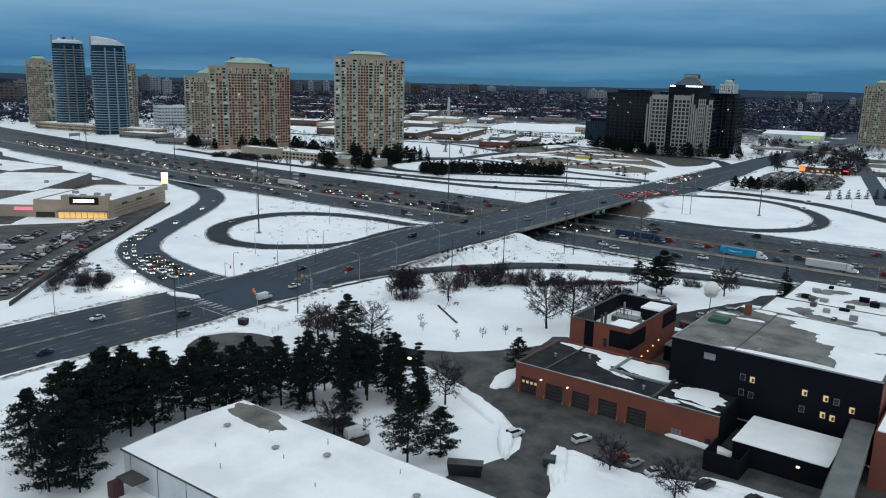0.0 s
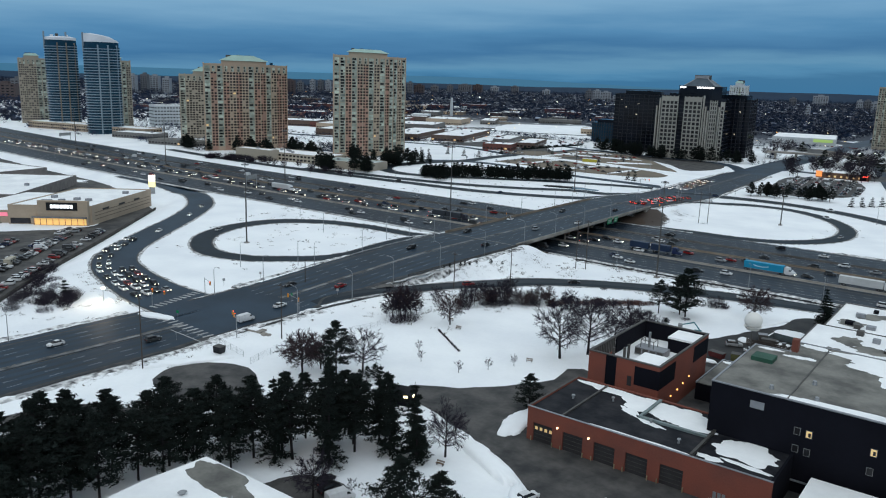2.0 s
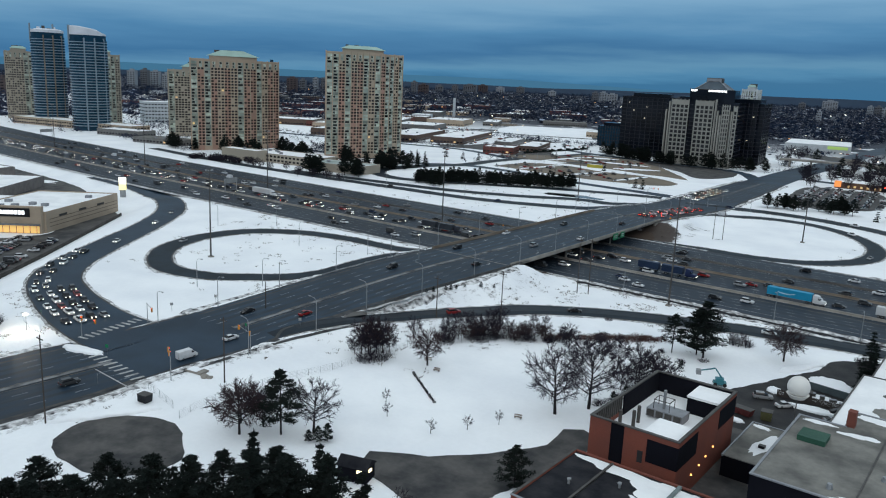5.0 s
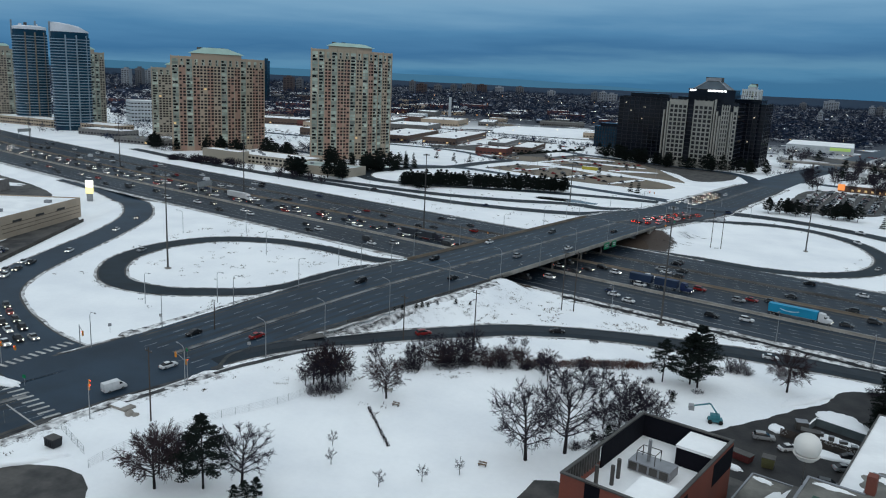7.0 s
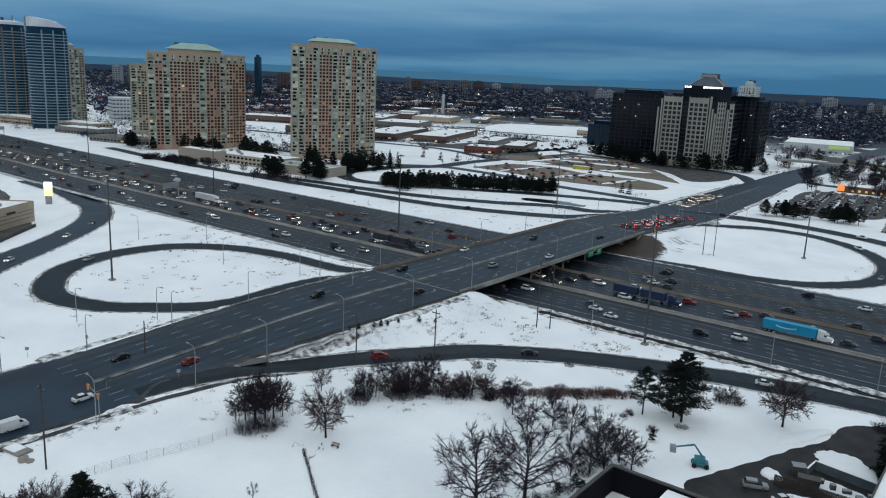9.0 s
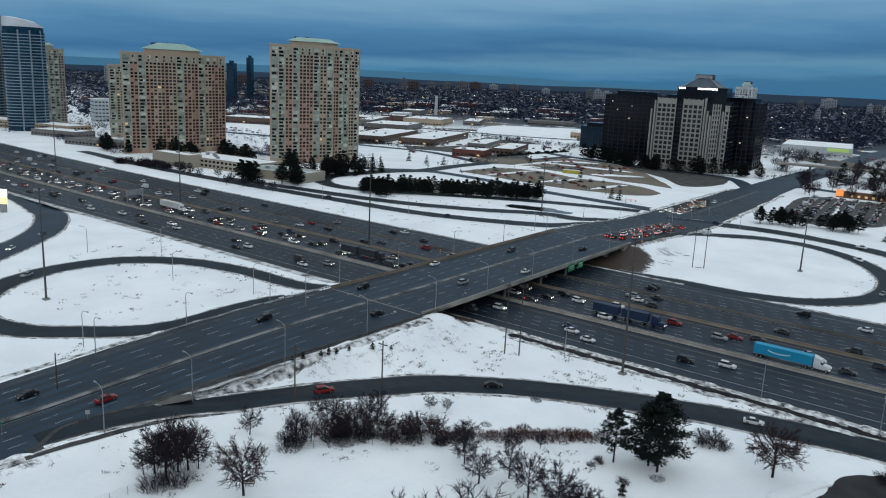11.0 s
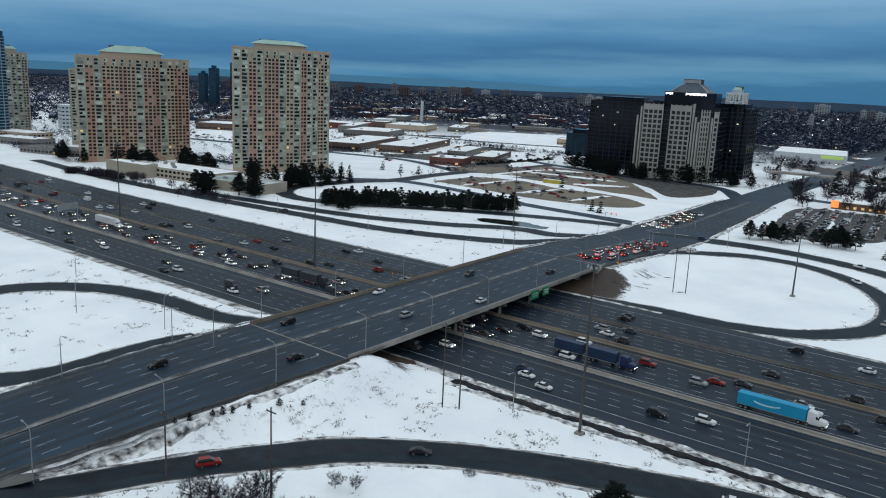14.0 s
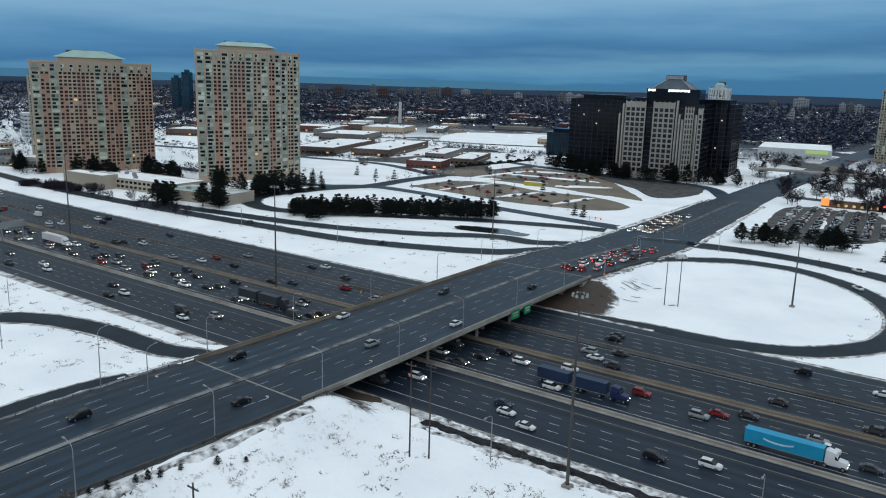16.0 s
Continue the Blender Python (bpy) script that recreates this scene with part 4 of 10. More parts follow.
def residential_tower(name, label, a, b, bulge, depth, height, floors, bays, wall, dome=True, singles=60, seed=1, base_z=0.0):
    """A slab apartment tower: front from a to b bent outwards in the middle, glazed bays, punched windows, a stepped crown and a green roof."""
    rnd = random.Random(seed)
    t = thing(name, label, "apartment tower")
    a, b = metres(*a), metres(*b)
    depth *= 1.1
    nx, ny = (b[1] - a[1]), -(b[0] - a[0])
    ln = math.hypot(nx, ny)
    nx, ny = nx / ln, ny / ln
    mid = lerp2(a, b, 0.5)
    front = [a, (lerp2(a, b, 0.27)[0] + nx * bulge * 0.55, lerp2(a, b, 0.27)[1] + ny * bulge * 0.55), (lerp2(a, b, 0.62)[0] + nx * bulge, lerp2(a, b, 0.62)[1] + ny * bulge), b]
    ib, ia = lerp2(b, a, 0.24), lerp2(a, b, 0.30)
    back = [(ib[0] - nx * depth, ib[1] - ny * depth), (ia[0] - nx * depth, ia[1] - ny * depth)]
    plan = front + back
    g = Geo()
    g.prism(plan, base_z, height, 0, 1)
    g.ob("wall", [wall, ROOF_GRAVEL], t)
    g = Geo()
    cx, cy = sum(p[0] for p in plan) / 6, sum(p[1] for p in plan) / 6
    core = [(cx + (x - cx) * 0.5, cy + (y - cy) * 0.55) for x, y in plan]
    g.prism(core, height, height + 4.2)
    g.ob("penthouse", wall, t)
    g = Geo()
    eaves = [(cx + (x - cx) * 0.56, cy + (y - cy) * 0.62) for x, y in plan]
    g.frustum(eaves, height + 4.2, height + (9.5 if dome else 7.2), 0.42 if dome else 0.6)
    g.ob("green_roof", COPPER, t, "pale green copper hipped roof")
    for k in range(3):
        p = lerp2(front[0], front[3], 0.36 + 0.12 * k)
        q = (p[0] - nx * depth * 0.45, p[1] - ny * depth * 0.45)
        w, h = rnd.uniform(0.8, 2.2), rnd.uniform(0.6, 1.4)
        z = height + (8.5 if dome else 7.0)
        g = Geo()
        g.box(q[0] - w, q[0] + w, q[1] - w, q[1] + w, z - 2.5, z + h)
        g.ob("roof_plant", STEEL_DARK, t)
    fh = (height - base_z - 5.0) / floors
    glaz, win, slabs, piers, rose = Geo(), Geo(), Geo(), Geo(), Geo()
    count = 0
    for fi, (p, q) in enumerate(zip(plan, plan[1:] + plan[:1])):
        m, w = face_frame(p, q)
        parap = Geo()
        parap.box(-0.1, w + 0.1, -0.35, 0.3, height - 0.2, height + 1.0, 0, m)
        parap.ob("roof_parapet", wall, t)
        n = max(2, int(round(w / bays)))
        bw = w / n
        for i in range(n + 1):
            piers.box(i * bw - 0.32, i * bw + 0.32, -0.75, 0.0, base_z, height + (0.6 if i % 3 else 1.6), 0, m)
        for i in range(n):
            solar = rnd.random() < 0.42
            width = bw * (0.86 if solar else 0.42)
            if not solar and rnd.random() < 0.62:
                rose.box(i * bw + 0.32, (i + 1) * bw - 0.32, -0.05, 0.0, base_z, height - 2 * fh - rnd.choice((1, 1, 4)) * fh, 0, m)
            for fl in range(floors):
                z = base_z + 4.0 + fl * fh
                xc = (i + 0.5) * bw
                if solar or fl >= floors - 2:
                    glaz.box(xc - width / 2, xc + width / 2, -0.28, 0.0, z + 0.22, z + fh - 0.16, 0, m)
                    slabs.box(xc - width / 2 - 0.1, xc + width / 2 + 0.1, -0.4, 0.0, z - 0.16, z + 0.22, 0, m)
                    if rnd.random() < 0.7:
                        win.box(xc - width * 0.42, xc + width * rnd.uniform(-0.1, 0.4), -0.33, -0.2, z + 0.55, z + fh - 0.5, 0 if rnd.random() > 0.002 else 1, m)
                else:
                    for o in (-0.27, 0.27):
                        x, ww, hh = xc + o * bw, bw * 0.36, fh * 0.60
                        lit = 1 if rnd.random() < 0.002 else 0
                        if fi == 1 and fl >= floors - 8 and count < singles and not lit:
                            ob = new("window", pane_mesh(ww, hh, WINDOW_DARK))
                            ob.parent = t
                            ob.matrix_local = m @ pose(x, -0.05, z + fh * 0.55)
                            count += 1
                        elif rnd.random() < 0.85:
                            win.box(x - ww / 2, x + ww / 2, -0.11, 0.0, z + fh * 0.26, z + fh * 0.84, lit, m)
    tagged(piers.ob("pier", wall, t), kind="stuff")
    tagged(rose.ob("rose_panel", PRECAST_PINK if wall is PRECAST else wall, t), kind="stuff")
    tagged(glaz.ob("glazed_bay", SOLARIUM, t), kind="stuff")
    tagged(win.ob("window", [WINDOW_DARK, WIN_LIT], t), kind="stuff")
    tagged(slabs.ob("balcony_edge", PRECAST_PALE, t), kind="stuff")
    return t


residential_tower("apartment_tower", "tall beige precast apartment tower with a pale green roof", (-277.1, 158.8), (-244.4, 228.8), 9, 26, 92.5, 32, 6.2, PRECAST, False, 60, 3)
residential_tower("apartment_tower", "broad beige apartment tower with a pale green domed roof", (-396.5, 109.1), (-362.2, 183.8), 7, 27, 81.5, 28, 6.4, PRECAST, True, 60, 5)
residential_tower("apartment_tower", "beige apartment tower partly hidden behind another", (-508, 164), (-470, 220), 4, 24, 70, 25, 6.4, PRECAST_PALE, True, 20, 7)
residential_tower("apartment_tower", "slim beige apartment tower beside the blue glass towers", (-798.7, 135.2), (-783.5, 161.9), 2, 21, 83, 27, 6.0, PRECAST_PALE, False, 0, 9)
residential_tower("apartment_tower", "slim beige apartment tower beside the blue glass towers", (-664.6, 160.0), (-643.7, 192.3), 2, 21, 83, 28, 6.0, PRECAST_PALE, False, 0, 11)
residential_tower("apartment_tower", "pale green-grey apartment tower at a road corner", (186, 714), (230, 708), 3, 26, 80, 25, 3.6, PRECAST_PALE, False, 0, 13)


def glass_tower(cx, cy, rx, ry, rot, height, curved):
    """A blue glass tower with a rounded front, pale slab edges and a white crown: a slanting shell or a flat one between fins."""
    t = thing("glass_tower", "tall blue glass apartment tower with a slanted white crown" if curved else "tall blue glass apartment tower with a white flat-topped crown", "apartment tower")
    (kx, ky), (cx, cy) = grown(rot), metres(cx, cy)
    rx, ry = rx * kx, ry * ky
    m = pose(cx, cy, 0, 0, 0, turned(rot))
    n = 48

    def ring(k, z):
        return [m @ Vector((k * rx * math.copysign(abs(math.cos(a)) ** 0.9, math.cos(a)), k * ry * math.copysign(abs(math.sin(a)) ** 0.9, math.sin(a)), z)) for a in (2 * math.pi * i / n for i in range(n))]

    def shell(name, rings, mat, label="", cap=True):
        v = [tuple(p) for r in rings for p in r]
        f = [(j * n + k, j * n + (k + 1) % n, (j + 1) * n + (k + 1) % n, (j + 1) * n + k) for j in range(len(rings) - 1) for k in range(n)]
        return mesh_object(name, v, f + ([tuple(range(len(v) - n, len(v)))] if cap else []), mat, t, label)

    shell("curtain_wall", [ring(1, 0), ring(1, height - 7)], GLASS_BLUE)
    fl = 31
    g = Geo()
    for k in range(fl):
        z = 5 + k * (height - 12) / fl
        for q, r in ((0.0, 1.02), (0.9, 1.02)):
            g.v += [tuple(p) for p in ring(r, z + q)]
        o = len(g.v) - 2 * n
        g.f += [(o + i, o + (i + 1) % n, o + n + (i + 1) % n, o + n + i) for i in range(n)] + [tuple(range(o + n, o + 2 * n)), tuple(range(o + n - 1, o - 1, -1))]
        g.m += [0] * (n + 2)
    tagged(g.ob("slab_edge", SLAB_PALE, t), kind="stuff")
    for a in (-1.9, -1.35, -0.75):
        p = Vector((rx * 1.01 * math.cos(a), ry * 1.01 * math.sin(a), 0))
        g = Geo()
        g.box(p.x - 0.7, p.x + 0.7, p.y - 0.7, p.y + 0.7, 0, height - 5, 0, m)
        g.ob("pilaster", SLAB_PALE if curved else CONCRETE_BROWN, t)
    shell("upper_storey", [ring(0.96, height - 7), ring(0.96, height - 2)], GLASS_BLUE)
    white = material("white_crown", (0.62, 0.65, 0.70), 0.6, scale=0.1, var=0.15, fine=1.0)
    low = ring(0.97, height - 2)
    inv = m.inverted()
    for k, s in ((0.97, 0), (0.6, 1)):
        top = []
        for p in ring(k, 0):
            lx = (inv @ p).x / rx
            top.append(Vector((p.x, p.y, height + (4.5 - 3.2 * lx - 3.0 * max(0, lx) ** 2 + 1.2 * s if curved else 1.0 + 1.5 * s))))
        if s == 0:
            rim = top
    shell("crown", [low, rim, top], white, "slanted white roof crown" if curved else "white roof parapet")
    for x in (-0.98, 0.35) if not curved else (-0.98,):
        g = Geo()
        g.box(x * rx - 0.7, x * rx + 0.7, -2.5, 2.5, height - 12, height + 8, 0, m)
        g.ob("roof_fin", SLAB_PALE, t)
    for k in range(4):
        g = Geo()
        x = -0.5 * rx + 0.3 * rx * k
        g.box(x - 1.6, x + 1.6, -2, 2, height - 2, height + 4.5 + 1.5 * math.sin(k * 2.1), 0, m)
        g.ob("roof_plant", (white, STEEL_DARK, CONCRETE_BROWN)[k % 3], t)
    return t


glass_tower(-704.6, 141.0, 17.5, 13, 58, 108, False)
glass_tower(-609.5, 136.2, 18.5, 13, 58, 105, True)


MULLION = material("black_mullion", (0.022, 0.024, 0.032), 0.5, 0.0, scale=0.3, var=0.3, bump=0.0, spec=0.2)


def office_tower(cx, cy, rot, w, d, height, name, label):
    """A black or blue glass office block with notched corners, spandrel lines and ribs."""
    t = thing(name, label, "office tower", cx, cy, 0, rot)
    glass = GLASS_BLUE if name == "office_block" else GLASS_BLACK
    c = w * 0.12
    plan = [(-w / 2 + c, -d / 2), (w / 2 - c, -d / 2), (w / 2 - c, -d / 2 + c), (w / 2, -d / 2 + c), (w / 2, d / 2), (-w / 2, d / 2), (-w / 2, -d / 2 + c), (-w / 2 + c, -d / 2 + c)]
    g = Geo()
    g.prism(plan, 0, height)
    g.ob("curtain_wall", glass, t)
    g = Geo()
    for k in range(int(height / 4)):
        g.prism([(x * 1.004, y * 1.004) for x, y in plan], 3.2 + 4 * k, 4.0 + 4 * k)
    tagged(g.ob("spandrel", material("dark_spandrel", (0.012, 0.012, 0.018), 0.3, 0.0, scale=0.1, var=0.4, fine=0.5, bump=0), t), kind="stuff")
    for i in range(9):
        x = -w / 2 + c + (w - 2 * c) * i / 8
        g = Geo()
        g.box(x - 0.35, x + 0.35, -d / 2 - 0.6, -d / 2, 0, height + 0.4)
        g.ob("mullion", MULLION, t)
    for i in range(5):
        y = -d / 2 + c + (d - c) * i / 4
        g = Geo()
        g.box(w / 2, w / 2 + 0.6, y - 0.5, y + 0.5, 0, height + 0.4)
        g.ob("mullion", MULLION, t)
    g = Geo()
    g.box(-w * 0.3, w * 0.40, -d * 0.3, d * 0.36, height, height + 4)
    g.ob("penthouse", GLASS_BLACK, t)
    rnd = random.Random(int(height * 7 + w))
    g = Geo()
    for k in range(4 if name == "office_tower" else 0):
        x, z = rnd.uniform(-w / 2 + c + 1, w / 2 - c - 3), 5.0 + 4 * rnd.randint(0, int(height / 4) - 3)
        g.box(x, x + rnd.uniform(0.8, 1.8), -d / 2 - 0.04, -d / 2, z, z + 1.1)
    if g.v:
        tagged(g.ob("lit_window", glow("pale_office_light", (1.0, 0.85, 0.62), 0.35), t), kind="stuff")
    return widen(t, rot)


STONE = material("pale_office_precast", (0.32, 0.315, 0.285), 0.8, scale=0.05, var=0.2, fine=0.7, tint=(0.27, 0.265, 0.24))


def main_office(cx, cy, rot):
    """The tallest office: black glass with pale precast bays of punched windows, a cut corner, a dark drum and a pyramid roof."""
    t = thing("office_tower", "pale precast and black glass office tower with a pyramid roof", "office tower", cx, cy, 0, rot)
    H, F = 63.0, -27.0
    cut = 13.0
    plan = [(-24.5, F + 2), (30, F + 2), (30 + cut, F + 2 + cut), (30 + cut, 20), (-24.5, 20)]
    g = Geo()
    g.prism(plan, 0, H)
    g.ob("curtain_wall", GLASS_BLACK, t)
    g = Geo()
    for k in range(15):
        g.prism([(3 + (x - 3) * 1.004, y * 1.004) for x, y in plan], 3.2 + 4 * k, 3.9 + 4 * k)
    tagged(g.ob("spandrel", MATS["dark_spandrel"], t), kind="stuff")
    count = 0
    win = Geo()
    corner = pose(30.6, F + 1.4, 0, 0, 0, 45)
    for m, bw, n, top in ((pose(-18.5, F, 0), 16.5, 4, H + 0.5), (pose(5, F, 0), 17.0, 4, H + 0.5), (corner, 7.6, 3, H - 3.0), (corner @ pose(12.6, 0, 0), 3.6, 1, H - 4.0)):
        g = Geo()
        g.box(0, bw, 0, 2.2, 0, top, 0, m)
        bay = g.ob("precast_bay", STONE, t)
        for k in range(n + 1):
            x = k * bw / n
            g = Geo()
            g.box(x - 0.45, x + 0.45, -0.5, 0, 0, top + 1.4, 0, m)
            g.ob("pilaster", STONE, bay)
        g = Geo()
        for fl in range(int(top / 4.2)):
            g.box(0.45, bw - 0.45, -0.2, 0, 4.7 + fl * 4.2, 5.4 + fl * 4.2, 0, m)
        tagged(g.ob("sill_band", STONE, bay), kind="stuff")
        for k in range(n):
            for fl in range(int((top - 5) / 4.2)):
                x, z, ww = (k + 0.5) * bw / n, 7.4 + fl * 4.2, min(2.9, bw / n - 1.0)
                if count < 120:
                    ob = new("window", pane_mesh(ww, 2.9, WINDOW_DARK))
                    ob.parent = t
                    ob.matrix_local = m @ pose(x, -0.004, z)
                    count += 1
                else:
                    win.box(x - ww / 2, x + ww / 2, -0.07, 0, z - 1.45, z + 1.45, 0, m)
    tagged(win.ob("window", WINDOW_DARK, t), kind="stuff")
    for m, x, top in ((pose(0, F, 0), -24.2, H - 9), (pose(0, F, 0), -21.2, H - 1), (pose(0, F, 0), 23.6, H + 3), (pose(0, F, 0), 26.0, H - 8), (pose(0, F, 0), 28.4, H - 12), (corner, 9.6, H - 8)):
        g = Geo()
        g.box(x, x + 1.3, -1.0, 2.2, 0, top, 0, m)
        g.ob("pier_fin", STONE, t)
    g = Geo()
    g.box(-20, 44, F - 1.5, F, 0, 4.6)
    for k in range(14):
        g.box(-19 + 4.5 * k, -17.6 + 4.5 * k, F - 2.0, F - 1.5, 0, 5.2)
    g.ob("entrance_base", STONE, t)
    g = Geo()
    g.prism([(-4, F + 8), (30, F + 8), (38, F + 16), (38, 12), (-4, 12)], H, H + 12)
    g.ob("crown_drum", GLASS_BLACK, t)
    g = Geo()
    g.box(-13, -2, F + 6, 8, H, H + 4.5)
    g.ob("roof_step", GLASS_BLACK, t)
    g = Geo()
    g.frustum([(0, F + 10), (32, F + 10), (32, 10), (0, 10)], H + 12.4, H + 20.0, 0.36)
    g.ob("pyramid_roof", material("grey_metal_roof", (0.085, 0.11, 0.135), 0.45, 0.4, scale=0.1, var=0.25, fine=1.0), t, "grey metal pyramid roof")
    g = Geo()
    for x0, y0 in ((0, F + 10), (32, F + 10), (32, 10)):
        x1, y1 = 16 + (x0 - 16) * 0.36, -3.5 + (y0 + 3.5) * 0.36
        g.tube((x0, y0, H + 12.5), (x1, y1, H + 20.2), 0.45, 0.45, 5)
    g.ob("roof_hip", ROOF_EDGE, t, "pale metal roof hip")
    g = Geo()
    g.box(8.5, 23.5, -8.5, 1.5, H + 19.5, H + 23.6)
    g.ob("lantern", STEEL_DARK, t)
    g = Geo()
    g.box(8.9, 23.1, -8.8, -8.5, H + 20.2, H + 23.0)
    g.ob("lantern_louvre", ROOF_EDGE, t)
    for x, wd in ((-3, 7.5), (14, 18)):
        for k in range(int(wd / 1.6)):
            g = Geo()
            g.box(x + k * 1.6, x + k * 1.6 + 1.2, F + 7.6, F + 7.9, H + 9.9 + 0.3 * (k % 2), H + 11.8)
            g.ob("sign_bar", SIGN_LIT, t, "glowing white bar of a rooftop sign")
    g = Geo()
    g.prism([(-4.6, F + 7.4), (30.4, F + 7.4), (38.6, F + 15.6), (38.6, 12.6), (-4.6, 12.6)], H + 12, H + 12.4)
    g.ob("cornice", STEEL_DARK, t)
    return t


ot = office_tower(-64, 462, 14, 56, 40, 64, "office_tower", "black glass office tower with a lit rooftop sign")
for k in range(6):
    g = Geo()
    g.box(8 + 2.1 * k, 9.6 + 2.1 * k, -14.6, -14.2, 65.6, 67.4)
    g.ob("sign_bar", SIGN_LIT, ot, "glowing white bar of a rooftop sign")
office_tower(32, 474, 6, 44, 40, 63, "office_tower", "black glass office tower with vertical ribs")
main_office(-8, 425, 6)
office_tower(-121, 524, 8, 34, 20, 25, "office_block", "low blue glass office block")


# ---- podiums, garages and low blocks by the towers ----
def box_building(name, label, x, y, rz, w, d, h, wall, roof=SNOW_ROOF, rows=1, wins=True, z=None, category="building", lit=0.0, seed=0):
    """A flat-roofed block: walls, parapet, snowy roof, window strips and roof units."""
    rnd = random.Random(seed * 77 + int(abs(x)))
    z = ground_z(*metres(x, y)) if z is None else z
    t = thing(name, label, category, x, y, z, rz)
    w, d = w * grown(rz)[0], d * grown(rz)[1]
    g = Geo()
    g.box(-w / 2, w / 2, -d / 2, d / 2, -1.0, h)
    g.ob("wall", wall, t)
    g = Geo()
    g.box(-w / 2 + 0.4, w / 2 - 0.4, -d / 2 + 0.4, d / 2 - 0.4, h - 0.1, h + 0.12)
    g.ob("roof", roof, t)
    g = Geo()
    for a in ((-w / 2, w / 2, -d / 2, -d / 2 + 0.35), (-w / 2, w / 2, d / 2 - 0.35, d / 2), (-w / 2, -w / 2 + 0.35, -d / 2 + 0.35, d / 2 - 0.35), (w / 2 - 0.35, w / 2, -d / 2 + 0.35, d / 2 - 0.35)):
        g.box(*a, h, h + 0.5)
    g.ob("roof_parapet", wall, t)
    if wins:
        g = Geo()
        for r in range(rows):
            zc = 1.4 + r * (h - 0.8) / rows
            n = max(2, int(w / 4.0))
            for k in range(n):
                xx = -w / 2 + (k + 0.5) * w / n
                g.box(xx - 1.3, xx + 1.3, -d / 2 - 0.05, -d / 2 + 0.02, zc, zc + min(1.5, h / rows * 0.5), 1 if rnd.random() < lit else 0)
            n = max(2, int(d / 4.0))
            for k in range(n):
                yy = -d / 2 + (k + 0.5) * d / n
                for s in (-1, 1):
                    g.box(s * w / 2 - 0.05, s * w / 2 + 0.05, yy - 1.3, yy + 1.3, zc, zc + min(1.5, h / rows * 0.5), 1 if rnd.random() < lit else 0)
        tagged(g.ob("window", [WINDOW_DARK, WIN_LIT], t), kind="stuff")
    if w > 15:
        for k in range(rnd.randint(1, 4)):
            g = Geo()
            ux, uy = rnd.uniform(-w * 0.38, w * 0.38), rnd.uniform(-d * 0.36, d * 0.36)
            g.box(ux - 1.2, ux + 1.2, uy - 0.9, uy + 0.9, h + 0.1, h + 1.5)
            g.box(ux - 0.9, ux + 0.9, uy - 0.6, uy + 0.6, h + 1.5, h + 1.7)
            g.ob("roof_unit", ROOF_EDGE, t)
    return t


box_building("podium", "low beige podium with a snowy roof garden below an apartment tower", -288, 120, 6, 88, 24, 7, PRECAST_PALE, SNOW_ROOF, 2)
box_building("podium", "low beige terrace with a pale green roof below an apartment tower", -222, 118, 8, 52, 22, 6, PRECAST_PALE, material("faded_green_roof", (0.24, 0.30, 0.27), 0.8, scale=0.08, var=0.3, fine=0.8, tint=(0.55, 0.58, 0.58)), 2, False)
box_building("garage_wall", "pale concrete garage wall beside the highway", -318, 102, 4, 40, 10, 9, PRECAST_PALE, SNOW_ROOF, 1, False)
box_building("podium", "low beige podium building beneath apartment towers", -640, 138, 10, 190, 22, 8, TAN_WALL, SNOW_ROOF, 2)
box_building("office_block", "white and pale green low office block", -660, 258, 58, 46, 24, 27, WALL_WHITE, SNOW_ROOF, 6)

# ---- paved yards ----
def paved(name, outline, mat, label, z=0.06, category="pavement", step=4.0):
    """A flat paved area inside a smooth outline."""
    ring = spline(lay(list(outline) + [outline[0]]), 1.6 if max(abs(p[0]) + abs(p[1]) for p in outline) < 300 else step)[:-1]
    d = np.gradient(ring, axis=0)
    d /= np.maximum(1e-6, np.linalg.norm(d, axis=1))[:, None]
    push = np.array([noise.noise((p[0] * 0.35, p[1] * 0.35, 1.7)) * 0.7 + noise.noise((p[0] * 0.09, p[1] * 0.09, 4.2)) * 1.2 for p in ring])
    ring = ring + np.column_stack([d[:, 1], -d[:, 0]]) * push[:, None]
    bm = bmesh.new()
    vs = [bm.verts.new((p[0], p[1], z)) for p in ring]
    es = [bm.edges.new((a, b)) for a, b in zip(vs, vs[1:] + vs[:1])]
    bmesh.ops.triangle_fill(bm, edges=es, use_beauty=True)
    bmesh.ops.recalc_face_normals(bm, faces=bm.faces)
    if bm.faces and bm.faces[0].normal.z < 0:
        bmesh.ops.reverse_faces(bm, faces=bm.faces)
    me = bpy.data.meshes.new(name)
    bm.to_mesh(me)
    bm.free()
    me.materials.append(mat)
    return tagged(new(name, me), label, category, kind="structure")


